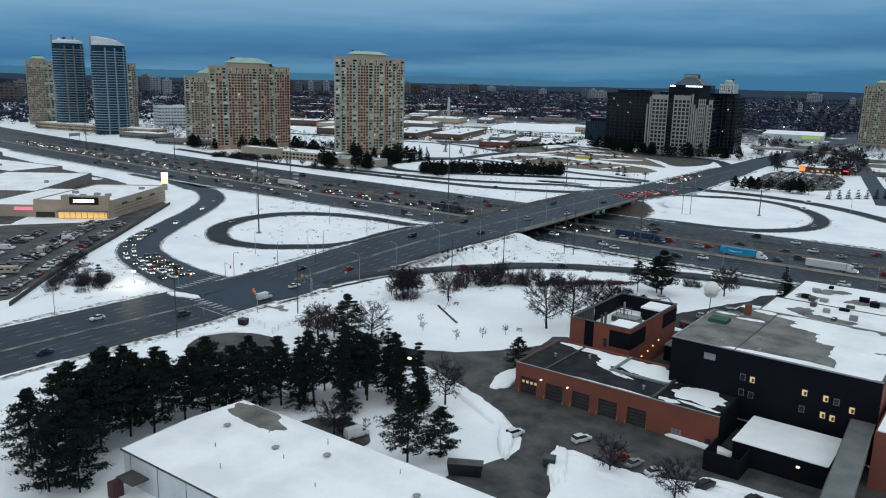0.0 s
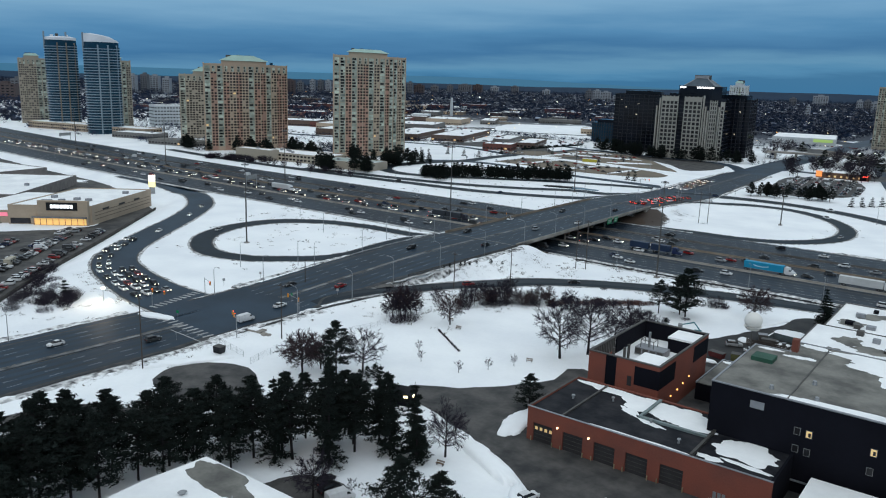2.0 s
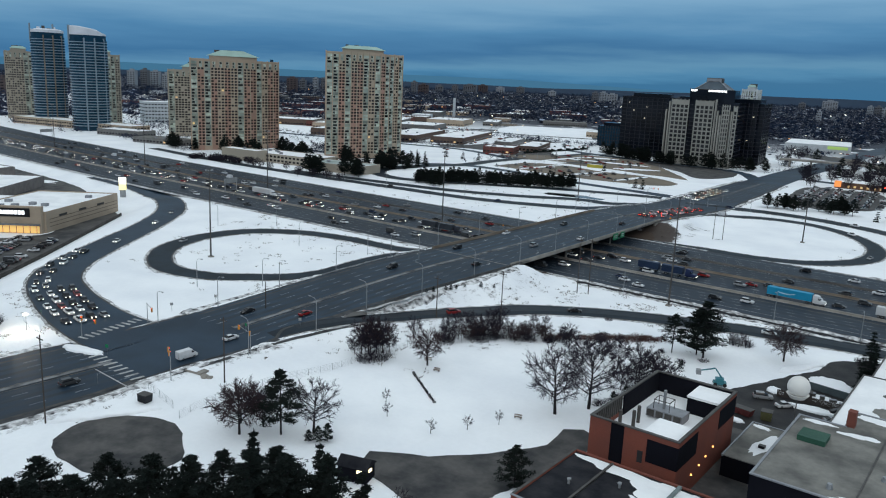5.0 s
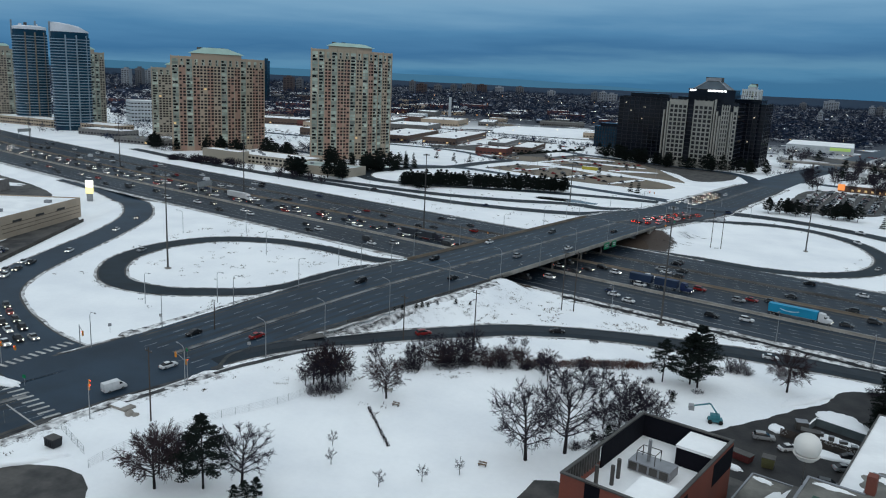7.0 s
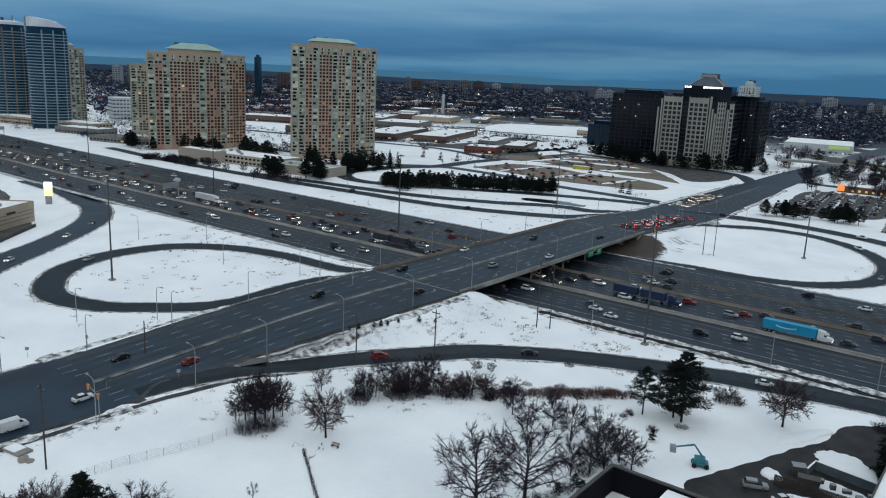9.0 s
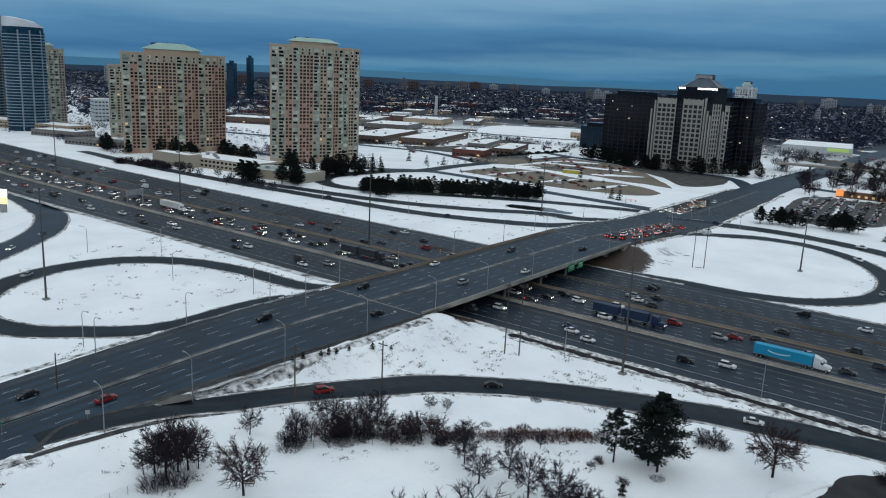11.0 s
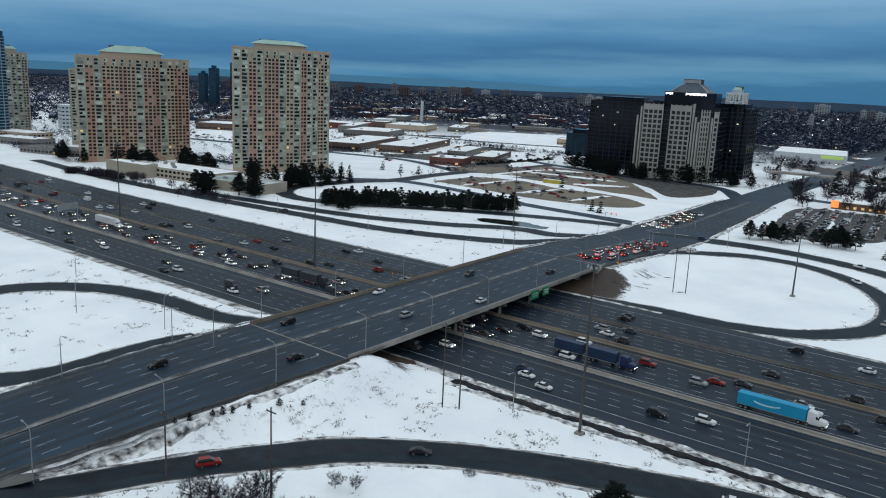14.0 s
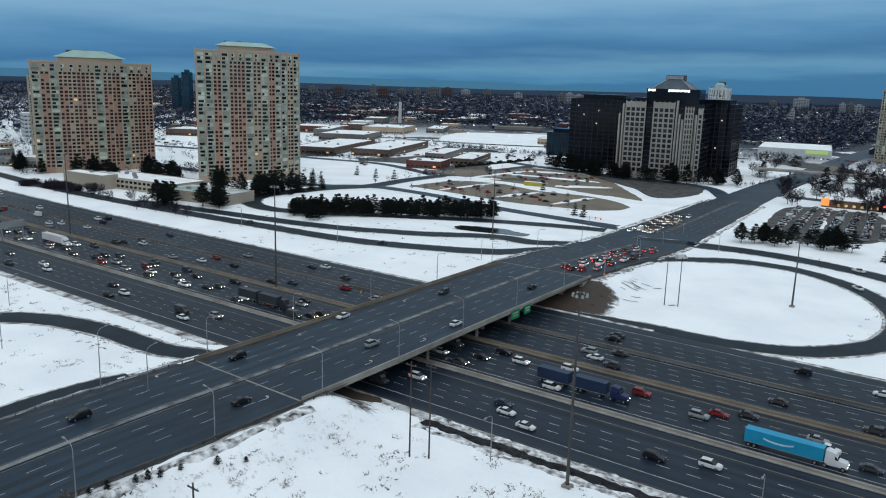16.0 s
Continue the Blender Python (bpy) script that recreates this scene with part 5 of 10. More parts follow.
def blob(cx, cy, rx, ry, rot, seed, n=26, rough=0.35):
    """An uneven rounded outline."""
    rnd = random.Random(seed)
    ph = [rnd.uniform(0, 6.28) for _ in range(4)]
    c, s = math.cos(radians(rot)), math.sin(radians(rot))
    out = []
    n *= 3
    for k in range(n):
        a = 2 * math.pi * k / n
        r = 1 + rough * (0.5 * math.sin(2 * a + ph[0]) + 0.35 * math.sin(3 * a + ph[1]) + 0.25 * math.sin(5 * a + ph[2]) + 0.3 * math.sin(7 * a + ph[3]))
        r += 0.16 * noise.noise((3.2 * math.cos(a), 3.2 * math.sin(a), seed * 1.3)) + 0.09 * noise.noise((8 * math.cos(a), 8 * math.sin(a), seed * 0.7))
        x, y = rx * r * math.cos(a), ry * r * math.sin(a)
        out.append((cx + c * x - s * y, cy + s * x + c * y))
    return out


def snow_heap(name, outline, z, h, mat=None, parent=None, label="", seed=0, clip=None):
    """A low heap or patch of snow with rounded sides inside an outline."""
    n = len(outline)
    if clip:
        outline = [(min(max(x, clip[0]), clip[1]), min(max(y, clip[2]), clip[3])) for x, y in outline]
    cx, cy = sum(p[0] for p in outline) / n, sum(p[1] for p in outline) / n
    rings = [(1.0, 0.0), (0.96, 0.55), (0.85, 0.9), (0.5, 1.0)]
    v, f = [], []
    for s, u in rings:
        for x, y in outline:
            px, py = cx + (x - cx) * s, cy + (y - cy) * s
            v.append((px, py, z + h * u * (1 + (0.25 * noise.noise((px * 0.5, py * 0.5, seed)) if u else 0))))
    v.append((cx, cy, z + h))
    for r in range(3):
        f += [(r * n + k, r * n + (k + 1) % n, (r + 1) * n + (k + 1) % n, (r + 1) * n + k) for k in range(n)]
    f += [(3 * n + k, 3 * n + (k + 1) % n, 4 * n) for k in range(n)]
    return mesh_object(name, v, f, mat or SNOW, parent, label, smooth=True)


paved("pavement", [(27, -164), (38, -158), (48, -150), (57, -140), (58, -132), (66, -131), (67, -160), (112, -154), (140, -160), (140, -190), (118, -182), (104, -185), (92, -188), (83, -186), (80, -190), (82, -197), (84, -206), (72, -212),
                   (64, -209), (70, -199), (73, -192), (68, -185), (60, -179), (52, -178), (47, -176), (40, -172), (30, -170)], LOT, "grey asphalt yard between brick buildings with snow banks", 0.05)
paved("pavement", [(82, -150), (97, -150), (97, -110), (84, -108), (82, -118)], LOT, "narrow asphalt court between two studio blocks", 0.045)
paved("pavement", [(24, -212), (30, -205), (38, -203), (44, -207), (40, -214), (28, -218)], LOT, "small grey asphalt parking patch", 0.05)
paved("pavement", [(-29, -198), (-31, -192), (-28, -186), (-18, -180.5), (-10, -182), (-3, -188), (-5, -195), (-13, -200), (-24, -201)], LOT, "worn grey asphalt turning area in the snow", 0.05)
paved("pavement", [(-44, -230), (-36, -218.5), (-30, -212.5), (-23, -209.5), (-14, -205), (-8, -203), (-8, -206), (-20, -212.5), (-33, -221), (-41, -232)], LOT, "narrow asphalt drive through the snow", 0.045)
paved("pavement", [(84, -94), (92, -83), (100, -72), (108, -60), (114, -50), (126, -44), (150, -42), (165, -48), (150, -58), (128, -62), (124, -80), (124, -108), (92, -108), (86, -104)], material("dark_yard_asphalt", (0.028, 0.027, 0.027), 0.7, scale=0.22, var=0.4, fine=1.4, tint=(0.012, 0.012, 0.014), coords="World"), "dark asphalt service yard behind the studio block", 0.05)
snow_heap("snow_bank", lay(blob(57.6, -164.5, 3.0, 7.0, -12, 5, 36, 0.12)), 0.02, 0.7)
tagged(bpy.data.objects["snow_bank"], "low white snow bank beside the brick garage", "snow bank")
for k, (x, y, rx, ry, rot, h) in enumerate(((57, -181, 12, 2.2, -25, 1.2), (69, -191, 6, 1.8, -65, 1.4), (82, -193, 7, 2.0, -75, 1.0), (97, -190, 14, 2.2, -4, 1.0), (114, -187, 12, 2, 8, 0.9), (106, -168.9, 8, 1.3, -4, 0.9),
                                            (104, -62, 9, 1.5, 50, 0.6), (-30, -187, 10, 1.6, 50, 0.7), (-66, -172.5, 7, 1.6, 15, 0.6), (-94, -171.5, 7, 1.4, -12, 0.6), (117, -181, 9, 1.2, 4, 0.6))):
    tagged(snow_heap("snow_bank", lay(blob(x, y, rx, ry, rot, 40 + k, 40, 0.14)), 0.0, h, seed=k), "ploughed bank of dirty white snow beside asphalt", "snow bank", "ploughed snow banks")


# ---- studio buildings in the foreground ----
def wall_piece(t, name, mat, x0, x1, y0, y1, z0, z1, label=""):
    g = Geo()
    g.box(x0, x1, y0, y1, z0, z1)
    return g.ob(name, mat, t, label)


FRAME_GREY = material("grey_window_frame", (0.20, 0.20, 0.20), 0.6, var=0.2)
DOOR_DARK = material("dark_overhead_door", (0.035, 0.033, 0.034), 0.6, scale=0.3, var=0.3, fine=2.0)


def overhead_door(t, x, y, w, h, lit=False):
    d = wall_piece(t, "garage_door", DOOR_DARK, x - w / 2, x + w / 2, y - 0.02, y + 0.10, 0.0, h, "dark sectional overhead door")
    for k in range(1, 5):
        g = Geo()
        g.box(x - w / 2, x + w / 2, y - 0.05, y - 0.02, h * k / 5 - 0.04, h * k / 5 + 0.04)
        g.ob("door_rib", STEEL_DARK, d)
    if lit:
        g = Geo()
        for k in range(4):
            g.box(x - w / 2 + 0.3 + k * w / 4, x - w / 2 + k * w / 4 + w / 4 - 0.2, y - 0.06, y - 0.02, h * 0.62, h * 0.78)
        g.ob("door_light", WIN_LIT, d, "warmly lit door panes")
    for s in (-1, 1):
        wall_piece(t, "bollard", PAINT_YELLOW, x + s * (w / 2 + 0.25) - 0.09, x + s * (w / 2 + 0.25) + 0.09, y - 0.7, y - 0.52, -0.3, 1.1)
    return d


def garage_building():
    t = thing("garage_building", "long red brick garage with dark doors and patchy snowy roof", "garage", 61.7, -169.2, 0)
    W, D, H = 48, 19.5, 7.4
    doors = [3.6, 10.4, 17.2, 23.8, 30.6]
    xs = [0] + sum([[x - 2.2, x + 2.2] for x in doors], []) + [W]
    for k in range(0, len(xs), 2):
        wall_piece(t, "brick_pier", BRICK, xs[k], xs[k + 1], 0, 0.45, -0.6, 4.3)
    wall_piece(t, "front_fascia", BRICK, 0, W, 0, 0.45, 4.3, H + 0.3)
    wall_piece(t, "side_wall", BRICK, 0, 0.45, 0.45, D, -0.6, H + 0.3)
    wall_piece(t, "side_wall", DARK_CLAD, W - 0.45, W, 0.45, 12.5, -0.6, H + 0.3)
    wall_piece(t, "back_wall", BRICK, 0.45, 34, D - 0.45, D, -0.6, H + 0.3)
    wall_piece(t, "roof", ROOF_DARK, 0.45, 33.8, 0.45, D - 0.45, H - 0.4, H)
    wall_piece(t, "roof", ROOF_DARK, 33.8, W - 0.45, 0.45, 12.4, H - 0.4, H)
    wall_piece(t, "roof_edge", ROOF_EDGE, -0.1, W + 0.1, -0.12, 0.3, H + 0.3, H + 0.42, "thin snowy metal roof edge")
    wall_piece(t, "roof_edge", STEEL_DARK, -0.1, 0.35, 0.3, D, H + 0.3, H + 0.42)
    wall_piece(t, "roof_step", STEEL_DARK, 7.4, 7.8, 0.5, D - 0.5, H, H + 0.35)
    wall_piece(t, "roof_step", STEEL_DARK, 33.4, 33.9, 0.5, D - 0.5, H, H + 0.7)
    wall_piece(t, "roof_duct", material("greenish_flashing", (0.22, 0.27, 0.27), 0.5, 0.3), 19.5, 20.1, 9.0, D - 0.5, H, H + 0.55)
    wall_piece(t, "roof_duct", MATS["greenish_flashing"], 20.1, 33.4, 9.0, 9.6, H, H + 0.5)
    for k, (cx, cy, rx, ry, rot) in enumerate(((12, 17.6, 10, 1.5, -3), (19.5, 15, 7, 3.4, -22), (26.8, 14.4, 6.4, 4.4, 0), (17, 10.8, 2.6, 1.1, -35), (22.5, 8.2, 3.0, 0.7, -8), (41, 8, 6.3, 3.8, -4), (36.5, 2.2, 2.2, 1.0, 0), (24, 1.0, 9, 0.45, 0), (43, 3.0, 4.0, 0.7, -4))):
        snow_heap("snow_patch", blob(cx, cy, rx, ry, rot, 90 + k, 26, 0.3), H + 0.005, 0.09, SNOW_ROOF, t, "patch of melting snow", k, (0.6, W - 0.6, 0.6, 12.2 if cx > 33 else D - 0.6))
    for k, x in enumerate(doors):
        overhead_door(t, x, 0.35, 4.4, 4.3, k == 0)
    for x in (7.0, 13.9):
        g = Geo()
        g.box(x - 0.15, x + 0.15, -0.3, 0, 4.6, 4.85)
        g.ob("wall_lamp", LAMP_WARM, t, "small glowing wall lamp")
    for x, y in ((5, 9), (12, 13), (22.5, 8.5), (30, 4)):
        g = Geo()
        g.tube((x, y, H), (x, y, H + 0.8), 0.25, 0.2, 8)
        g.tube((x, y, H + 0.8), (x, y, H + 1.0), 0.4, 0.35, 8)
        g.ob("roof_vent", STEEL, t)
    for k in range(3):
        wall_piece(t, "louvre", STEEL, 38.4 + k * 0.8, 39.0 + k * 0.8, -0.06, 0.0, 0.6, 2.3)
    wall_piece(t, "side_door", DOOR_DARK, 45.6, 46.8, -0.05, 0.0, 0, 2.1)
    return widen(t, 0)


garage_building()


def studio_block():
    t = thing("studio_block", "red brick studio block with an open rooftop plant yard", "studio building", 67.7, -145.6, 0, 0)
    W, D, H = 16.9, 27.9, 13.0
    wall_piece(t, "front_wall", BRICK, 0, 4.2, 0, 0.4, -0.6, H)
    wall_piece(t, "front_wall", BRICK, 6.8, W, 0, 0.4, -0.6, H)
    wall_piece(t, "dark_panel", DARK_CLAD, 4.2, 6.8, 0.05, 0.4, -0.6, H)
    wall_piece(t, "dark_panel", DARK_CLAD, 11.2, W + 0.04, -0.05, 0.0, H - 5.6, H - 1.0)
    wall_piece(t, "vent_panel", DOOR_DARK, 9.6, 10.6, -0.06, 0.0, H - 6.2, H - 3.8)
    wall_piece(t, "side_wall", BRICK, W - 0.4, W, 0.4, D, -0.6, H)
    wall_piece(t, "dark_panel", DARK_CLAD, W, W + 0.05, 0, 8.5, H - 5.6, H - 1.0)
    wall_piece(t, "dark_panel", DARK_CLAD, W, W + 0.05, 19, D, H - 5.0, H - 0.8)
    wall_piece(t, "side_wall", BRICK, 0, 0.4, 0.4, D, -0.6, H - 3.5)
    wall_piece(t, "back_wall", DARK_CLAD, 0.4, W - 0.4, D - 0.4, D, -0.6, H)
    wall_piece(t, "yard_floor", SNOW_ROOF, 0.4, W - 0.4, 0.4, D - 0.4, H - 5.2, H - 4.4, "snowy sunken roof yard")
    wall_piece(t, "yard_lining", DARK_CLAD, 0.4, 0.7, 12.0, D - 0.4, H - 4.4, H)
    for k in range(14):
        wall_piece(t, "louvre_post", STEEL_DARK, 0.0, 0.35, 0.6 + k * 0.85, 0.85 + k * 0.85, H - 4.2, H)
    wall_piece(t, "rim", STEEL_DARK, -0.1, 0.5, -0.1, D + 0.1, H, H + 0.25)
    wall_piece(t, "rim", STEEL_DARK, W - 0.5, W + 0.1, -0.1, D + 0.1, H, H + 0.25)
    wall_piece(t, "rim", STEEL_DARK, 0.5, W - 0.5, -0.1, 0.5, H, H + 0.25)
    wall_piece(t, "rim", STEEL_DARK, 0.5, W - 0.5, D - 0.5, D + 0.1, H, H + 0.25)
    wall_piece(t, "stair_roof", SNOW_ROOF, 9.5, W - 0.6, 0.6, 8.5, H - 1.2, H - 0.7, "snow-covered upper roof")
    wall_piece(t, "stair_box", DARK_CLAD, 9.6, W - 0.5, 0.5, 8.4, H - 4.4, H - 1.2)
    wall_piece(t, "stair_roof", SNOW_ROOF, 9.5, W - 0.6, 21, D - 0.6, H - 0.9, H - 0.4, "snow-covered upper roof")
    wall_piece(t, "stair_box", DARK_CLAD, 9.6, W - 0.5, 21.1, D - 0.5, H - 4.4, H - 0.9)
    for x, y in ((2.5, 7), (4.5, 8.5), (4.3, 11)):
        g = Geo()
        g.tube((x, y, H - 4.4), (x, y, H - 0.8), 0.35, 0.35, 10)
        g.ob("flue", STEEL_DARK, t)
    c = wall_piece(t, "cooler", ROOF_EDGE, 4.2, 11.5, 14.5, 18.0, H - 4.2, H - 2.4, "grey rooftop cooling unit")
    for k in range(4):
        wall_piece(t, "cooler_panel", STEEL_DARK, 4.4 + k * 1.8, 5.8 + k * 1.8, 14.4, 14.5, H - 4.0, H - 2.6)
    g = Geo()
    for x in (5.4, 8.6):
        for y in (15, 17.4):
            g.tube((x, y, H - 2.4), (x, y, H - 0.4), 0.08, 0.08, 5)
    for a, b in (((5.4, 15), (8.6, 15)), ((5.4, 17.4), (8.6, 17.4)), ((5.4, 15), (5.4, 17.4)), ((8.6, 15), (8.6, 17.4))):
        g.tube((*a, H - 0.4), (*b, H - 0.4), 0.08, 0.08, 5)
    g.ob("pipe_frame", STEEL_DARK, t)
    g = Geo()
    g.tube((7, 16.2, H - 2.4), (7, 16.2, H + 1.6), 0.3, 0.3, 10)
    g.ob("chimney", STEEL, t)
    for k, (x, y, z) in enumerate(((W + 0.15, 10.5, 4.0), (W + 0.15, 13.5, 4.6), (W + 0.15, 17, 5.2), (W + 0.15, 7, 3.6))):
        g = Geo()
        g.box(x - 0.12, x + 0.12, y - 0.1, y + 0.1, z - 0.14, z + 0.16)
        g.ob("wall_lamp", LAMP_AMBER, t, "small amber wall lamp")
    return widen(t, 0)


studio_block()


def dark_block():
    t = thing("dark_block", "large charcoal-clad block with lit windows and a gravel roof", "studio building", 96.8, -157, 0, 0)
    W, D, H, D2 = 42, 25.4, 18.3, 32.6
    wall_piece(t, "wall", DARK_CLAD, 0, W, 0, D, -0.6, H)
    wall_piece(t, "rear_wall", DARK_CLAD, 7.2, W, D, D2, -0.6, H)
    wall_piece(t, "brick_return", BRICK, W, W + 0.06, 0, D, -0.6, H - 0.5)
    wall_piece(t, "gravel_roof", ROOF_GRAVEL, 0.3, W - 0.3, 0.3, D - 0.3, H, H + 0.1, "stained grey gravel roof")
    wall_piece(t, "gravel_roof", ROOF_GRAVEL, 7.5, W - 0.3, D - 0.3, D2 - 0.3, H, H + 0.1, "stained grey gravel roof")
    wall_piece(t, "roof_edge", ROOF_EDGE, 7.1, 7.5, D + 0.1, D2 - 0.3, H, H + 0.22)
    wall_piece(t, "roof_edge", ROOF_EDGE, 7.1, W + 0.1, D2 - 0.3, D2 + 0.1, H, H + 0.22)
    wall_piece(t, "chimney", BRICK, 7.3, 8.6, D + 0.2, D + 1.6, H - 2, H + 3.0, "red brick stack")
    for a in ((-0.1, W + 0.1, -0.1, 0.3), (-0.1, 7.5, D - 0.3, D + 0.1), (-0.1, 0.3, 0.3, D - 0.3), (W - 0.3, W + 0.1, 0.3, D2 - 0.3), (13.5, 13.75, 0.3, D2 - 0.3)):
        wall_piece(t, "roof_edge", ROOF_EDGE if a[0] < 13 else STEEL_DARK, *a, H, H + 0.22)
    for k, (cx, cy, rx, ry, rot) in enumerate(((36, 10, 6.0, 10.5, 6), (34, 22, 8.0, 7.0, 0), (38, 4, 4, 4, 0), (28, 27, 10, 4.5, 0), (24, 1.4, 13, 1.1, 0), (22, 30.4, 9, 1.6, 0), (11, 31, 3, 1.2, 0), (10, 22.8, 3.2, 0.8, 5), (3.6, 24.2, 2.6, 0.6, 0))):
        snow_heap("snow_patch", blob(cx, cy, rx, ry, rot, 120 + k, 30, 0.22), H + 0.102, 0.12, SNOW_ROOF, t, "patch of roof snow", k, (0.5, W - 0.5, 0.5, D2 - 0.5 if cx > 8 else D - 0.5))
    wall_piece(t, "roof_unit", material("green_unit", (0.03, 0.09, 0.06), 0.6, var=0.2), 2.2, 6.4, 15.4, 19.0, H + 0.1, H + 1.0, "dark green rooftop unit")
    for x, y in ((18, 2.5), (15.8, 10), (10, 3)):
        g = Geo()
        g.tube((x, y, H), (x, y, H + 0.9), 0.5, 0.35, 8)
        g.ob("roof_vent", STEEL, t)
    wall_piece(t, "wall_vent", ROOF_EDGE, 7.4, 9.9, -0.08, 0, H - 3.4, H - 1.9, "pale louvred wall vent")
    for x, z, lit in ((16.0, 12.6, 0), (18.0, 12.5, 1), (16.0, 9.0, 0), (18.0, 8.8, 0), (28.4, 12.4, 1), (32.4, 12.2, 1), (34.4, 12.0, 0), (37.3, 11.0, 1), (28.2, 8.6, 0), (32.2, 8.4, 1), (34.0, 8.2, 1)):
        w = wall_piece(t, "window", FRAME_GREY, x - 0.55, x + 0.55, -0.06, 0, z - 0.75, z + 0.75)
        wall_piece(w, "pane", WIN_LIT if lit else WINDOW_DARK, x - 0.45, x + 0.45, -0.10, -0.06, z - 0.65, z + 0.65, "glowing yellow pane" if lit else "dark pane")
        if lit:
            wall_piece(w, "blind", DOOR_DARK, x - 0.1, x + 0.35, -0.12, -0.10, z - 0.5, z + 0.3)
    wall_piece(t, "downpipe", ROOF_EDGE, 14.0, 22.0, -0.35, -0.1, 2.4, 2.7)
    return widen(t, 0)


dark_block()


def annex():
    t = thing("annex", "low dark annex with a smooth snow-covered roof", "annex", 116.2, -159, 0, 0)
    wall_piece(t, "wall", DARK_CLAD, 0, 17, -13, 0, -0.5, 5.0)
    wall_piece(t, "roof", SNOW_ROOF, -0.2, 17.2, -13.2, 0, 5.0, 5.22, "smooth snow-covered roof")
    wall_piece(t, "court_wall", DARK_CLAD, -3.5, 3.4, -19.0, -18.7, -0.5, 4.2)
    wall_piece(t, "court_wall", DARK_CLAD, -3.5, -3.2, -18.7, -12, -0.5, 4.2)
    wall_piece(t, "court_wall", DARK_CLAD, 3.1, 3.4, -18.7, -13, -0.5, 4.2)
    g = Geo()
    g.box(11.8, 12.4, -13.3, -13.0, 3.2, 3.5)
    g.ob("wall_lamp", glow("dim_lamp", (1.0, 0.85, 0.6), 1.5), t)
    return widen(t, 0)


annex()


def low_link():
    t = thing("low_link_building", "low flat-roofed link building with roof units and half-melted snow", "annex", 90.8, -129.3, 0, 0)
    wall_piece(t, "wall", DARK_CLAD, 0, 11.4, 0, 17.6, -0.5, 4.3)
    wall_piece(t, "roof", ROOF_GRAVEL, 0.2, 11.2, 0.2, 17.4, 4.3, 4.45, "stained grey flat roof")
    for a in ((-0.1, 0.2, 0, 17.6), (11.2, 11.5, 0, 17.6), (0.2, 11.2, 17.4, 17.7)):
        wall_piece(t, "roof_edge", ROOF_EDGE, *a, 4.2, 4.7)
    for k, (x, y, rx, ry) in enumerate(((5.6, 10, 1.6, 7), (2.2, 16.4, 2.0, 0.7), (9.6, 16.0, 1.4, 1.0))):
        snow_heap("snow_patch", blob(x, y, rx, ry, -14, 860 + k, 24, 0.25), 4.455, 0.1, SNOW_ROOF, t, "patch of roof snow", k, (0.3, 11, 0.4, 17.2))
    for k, (x, y, w, d, h) in enumerate(((7.6, 6.5, 3.0, 8.4, 1.9), (7.4, 15.3, 1.1, 1.0, 1.0), (9.0, 15.2, 1.1, 1.0, 1.1), (4.4, 7.0, 1.2, 0.9, 0.7))):
        u = wall_piece(t, "roof_unit", STEEL_DARK, x, x + w, y, y + d, 4.45, 4.45 + h, "dark grey rooftop plant unit")
        for j in range(3):
            wall_piece(u, "louvre", DARK_CLAD, x + 0.1, x + w - 0.1, y - 0.04, y, 4.6 + j * h / 4, 4.7 + j * h / 4)
    return widen(t, 0)


low_link()


def link_bridge():
    t = thing("link_corridor", "grey roofed pedestrian corridor raised on columns", "walkway", 136.3, -157, 0, 0)
    m = pose(0, 0, 0, 0, 0, turned(-100.5))
    for name, mat, a in (("roof", material("wet_grey_roof", (0.15, 0.16, 0.155), 0.6, scale=0.2, var=0.3, fine=1.5), (0, 57.5, -2.2, 2.2, 9.0, 9.3)), ("fascia", FRAME_GREY, (0, 57.5, 2.2, 2.35, 8.3, 9.35)), ("fascia", STEEL_DARK, (0, 57.5, -2.35, -2.2, 8.3, 9.35)),
                         ("glazing", GLASS_BLACK, (0, 57.5, -2.0, 2.0, 6.2, 9.0)), ("floor_slab", CONCRETE, (0, 57.5, -2.2, 2.2, 5.7, 6.2))):
        g = Geo()
        g.box(*a, 0, m)
        g.ob(name, mat, t)
    for k in range(3):
        g = Geo()
        p = m @ Vector((14 + 19.5 * k, 0, 0))
        g.tube((p.x, p.y, -0.3), (p.x, p.y, 5.7), 0.4, 0.4, 10)
        g.ob("column", CONCRETE, t)
    return t


link_bridge()
t_ = thing("brick_wing", "red brick wing beyond the raised corridor", "studio building", 139.4, -158, 0, 0)
wall_piece(t_, "wall", BRICK, 0, 30, -8, 24, -0.5, 12)
wall_piece(t_, "dark_panel", DARK_CLAD, -0.06, 0, -8, -1, 6.5, 11.5)
wall_piece(t_, "roof", SNOW_ROOF, 0.3, 29.7, -7.7, 23.7, 12, 12.2)
widen(t_, 0)
t_ = thing("rear_wing", "low rear wing with a wide snowy roof and plant units", "studio building", 104, -125.5, 0, 0)
wall_piece(t_, "wall", material("teal_grey_clad", (0.10, 0.12, 0.13), 0.6, scale=0.2, var=0.2), 2, 62, 4, 44, -0.5, 9.5)
wall_piece(t_, "rear_wall", MATS["teal_grey_clad"], 3.5, 62, 44, 72, -0.5, 9.0)
wall_piece(t_, "roof", SNOW_ROOF, 2.3, 61.7, 4.3, 43.7, 9.5, 9.75, "wide snow-covered flat roof")
wall_piece(t_, "roof", SNOW_ROOF, 3.8, 61.7, 44, 71.7, 9.0, 9.22, "wide snow-covered flat roof")
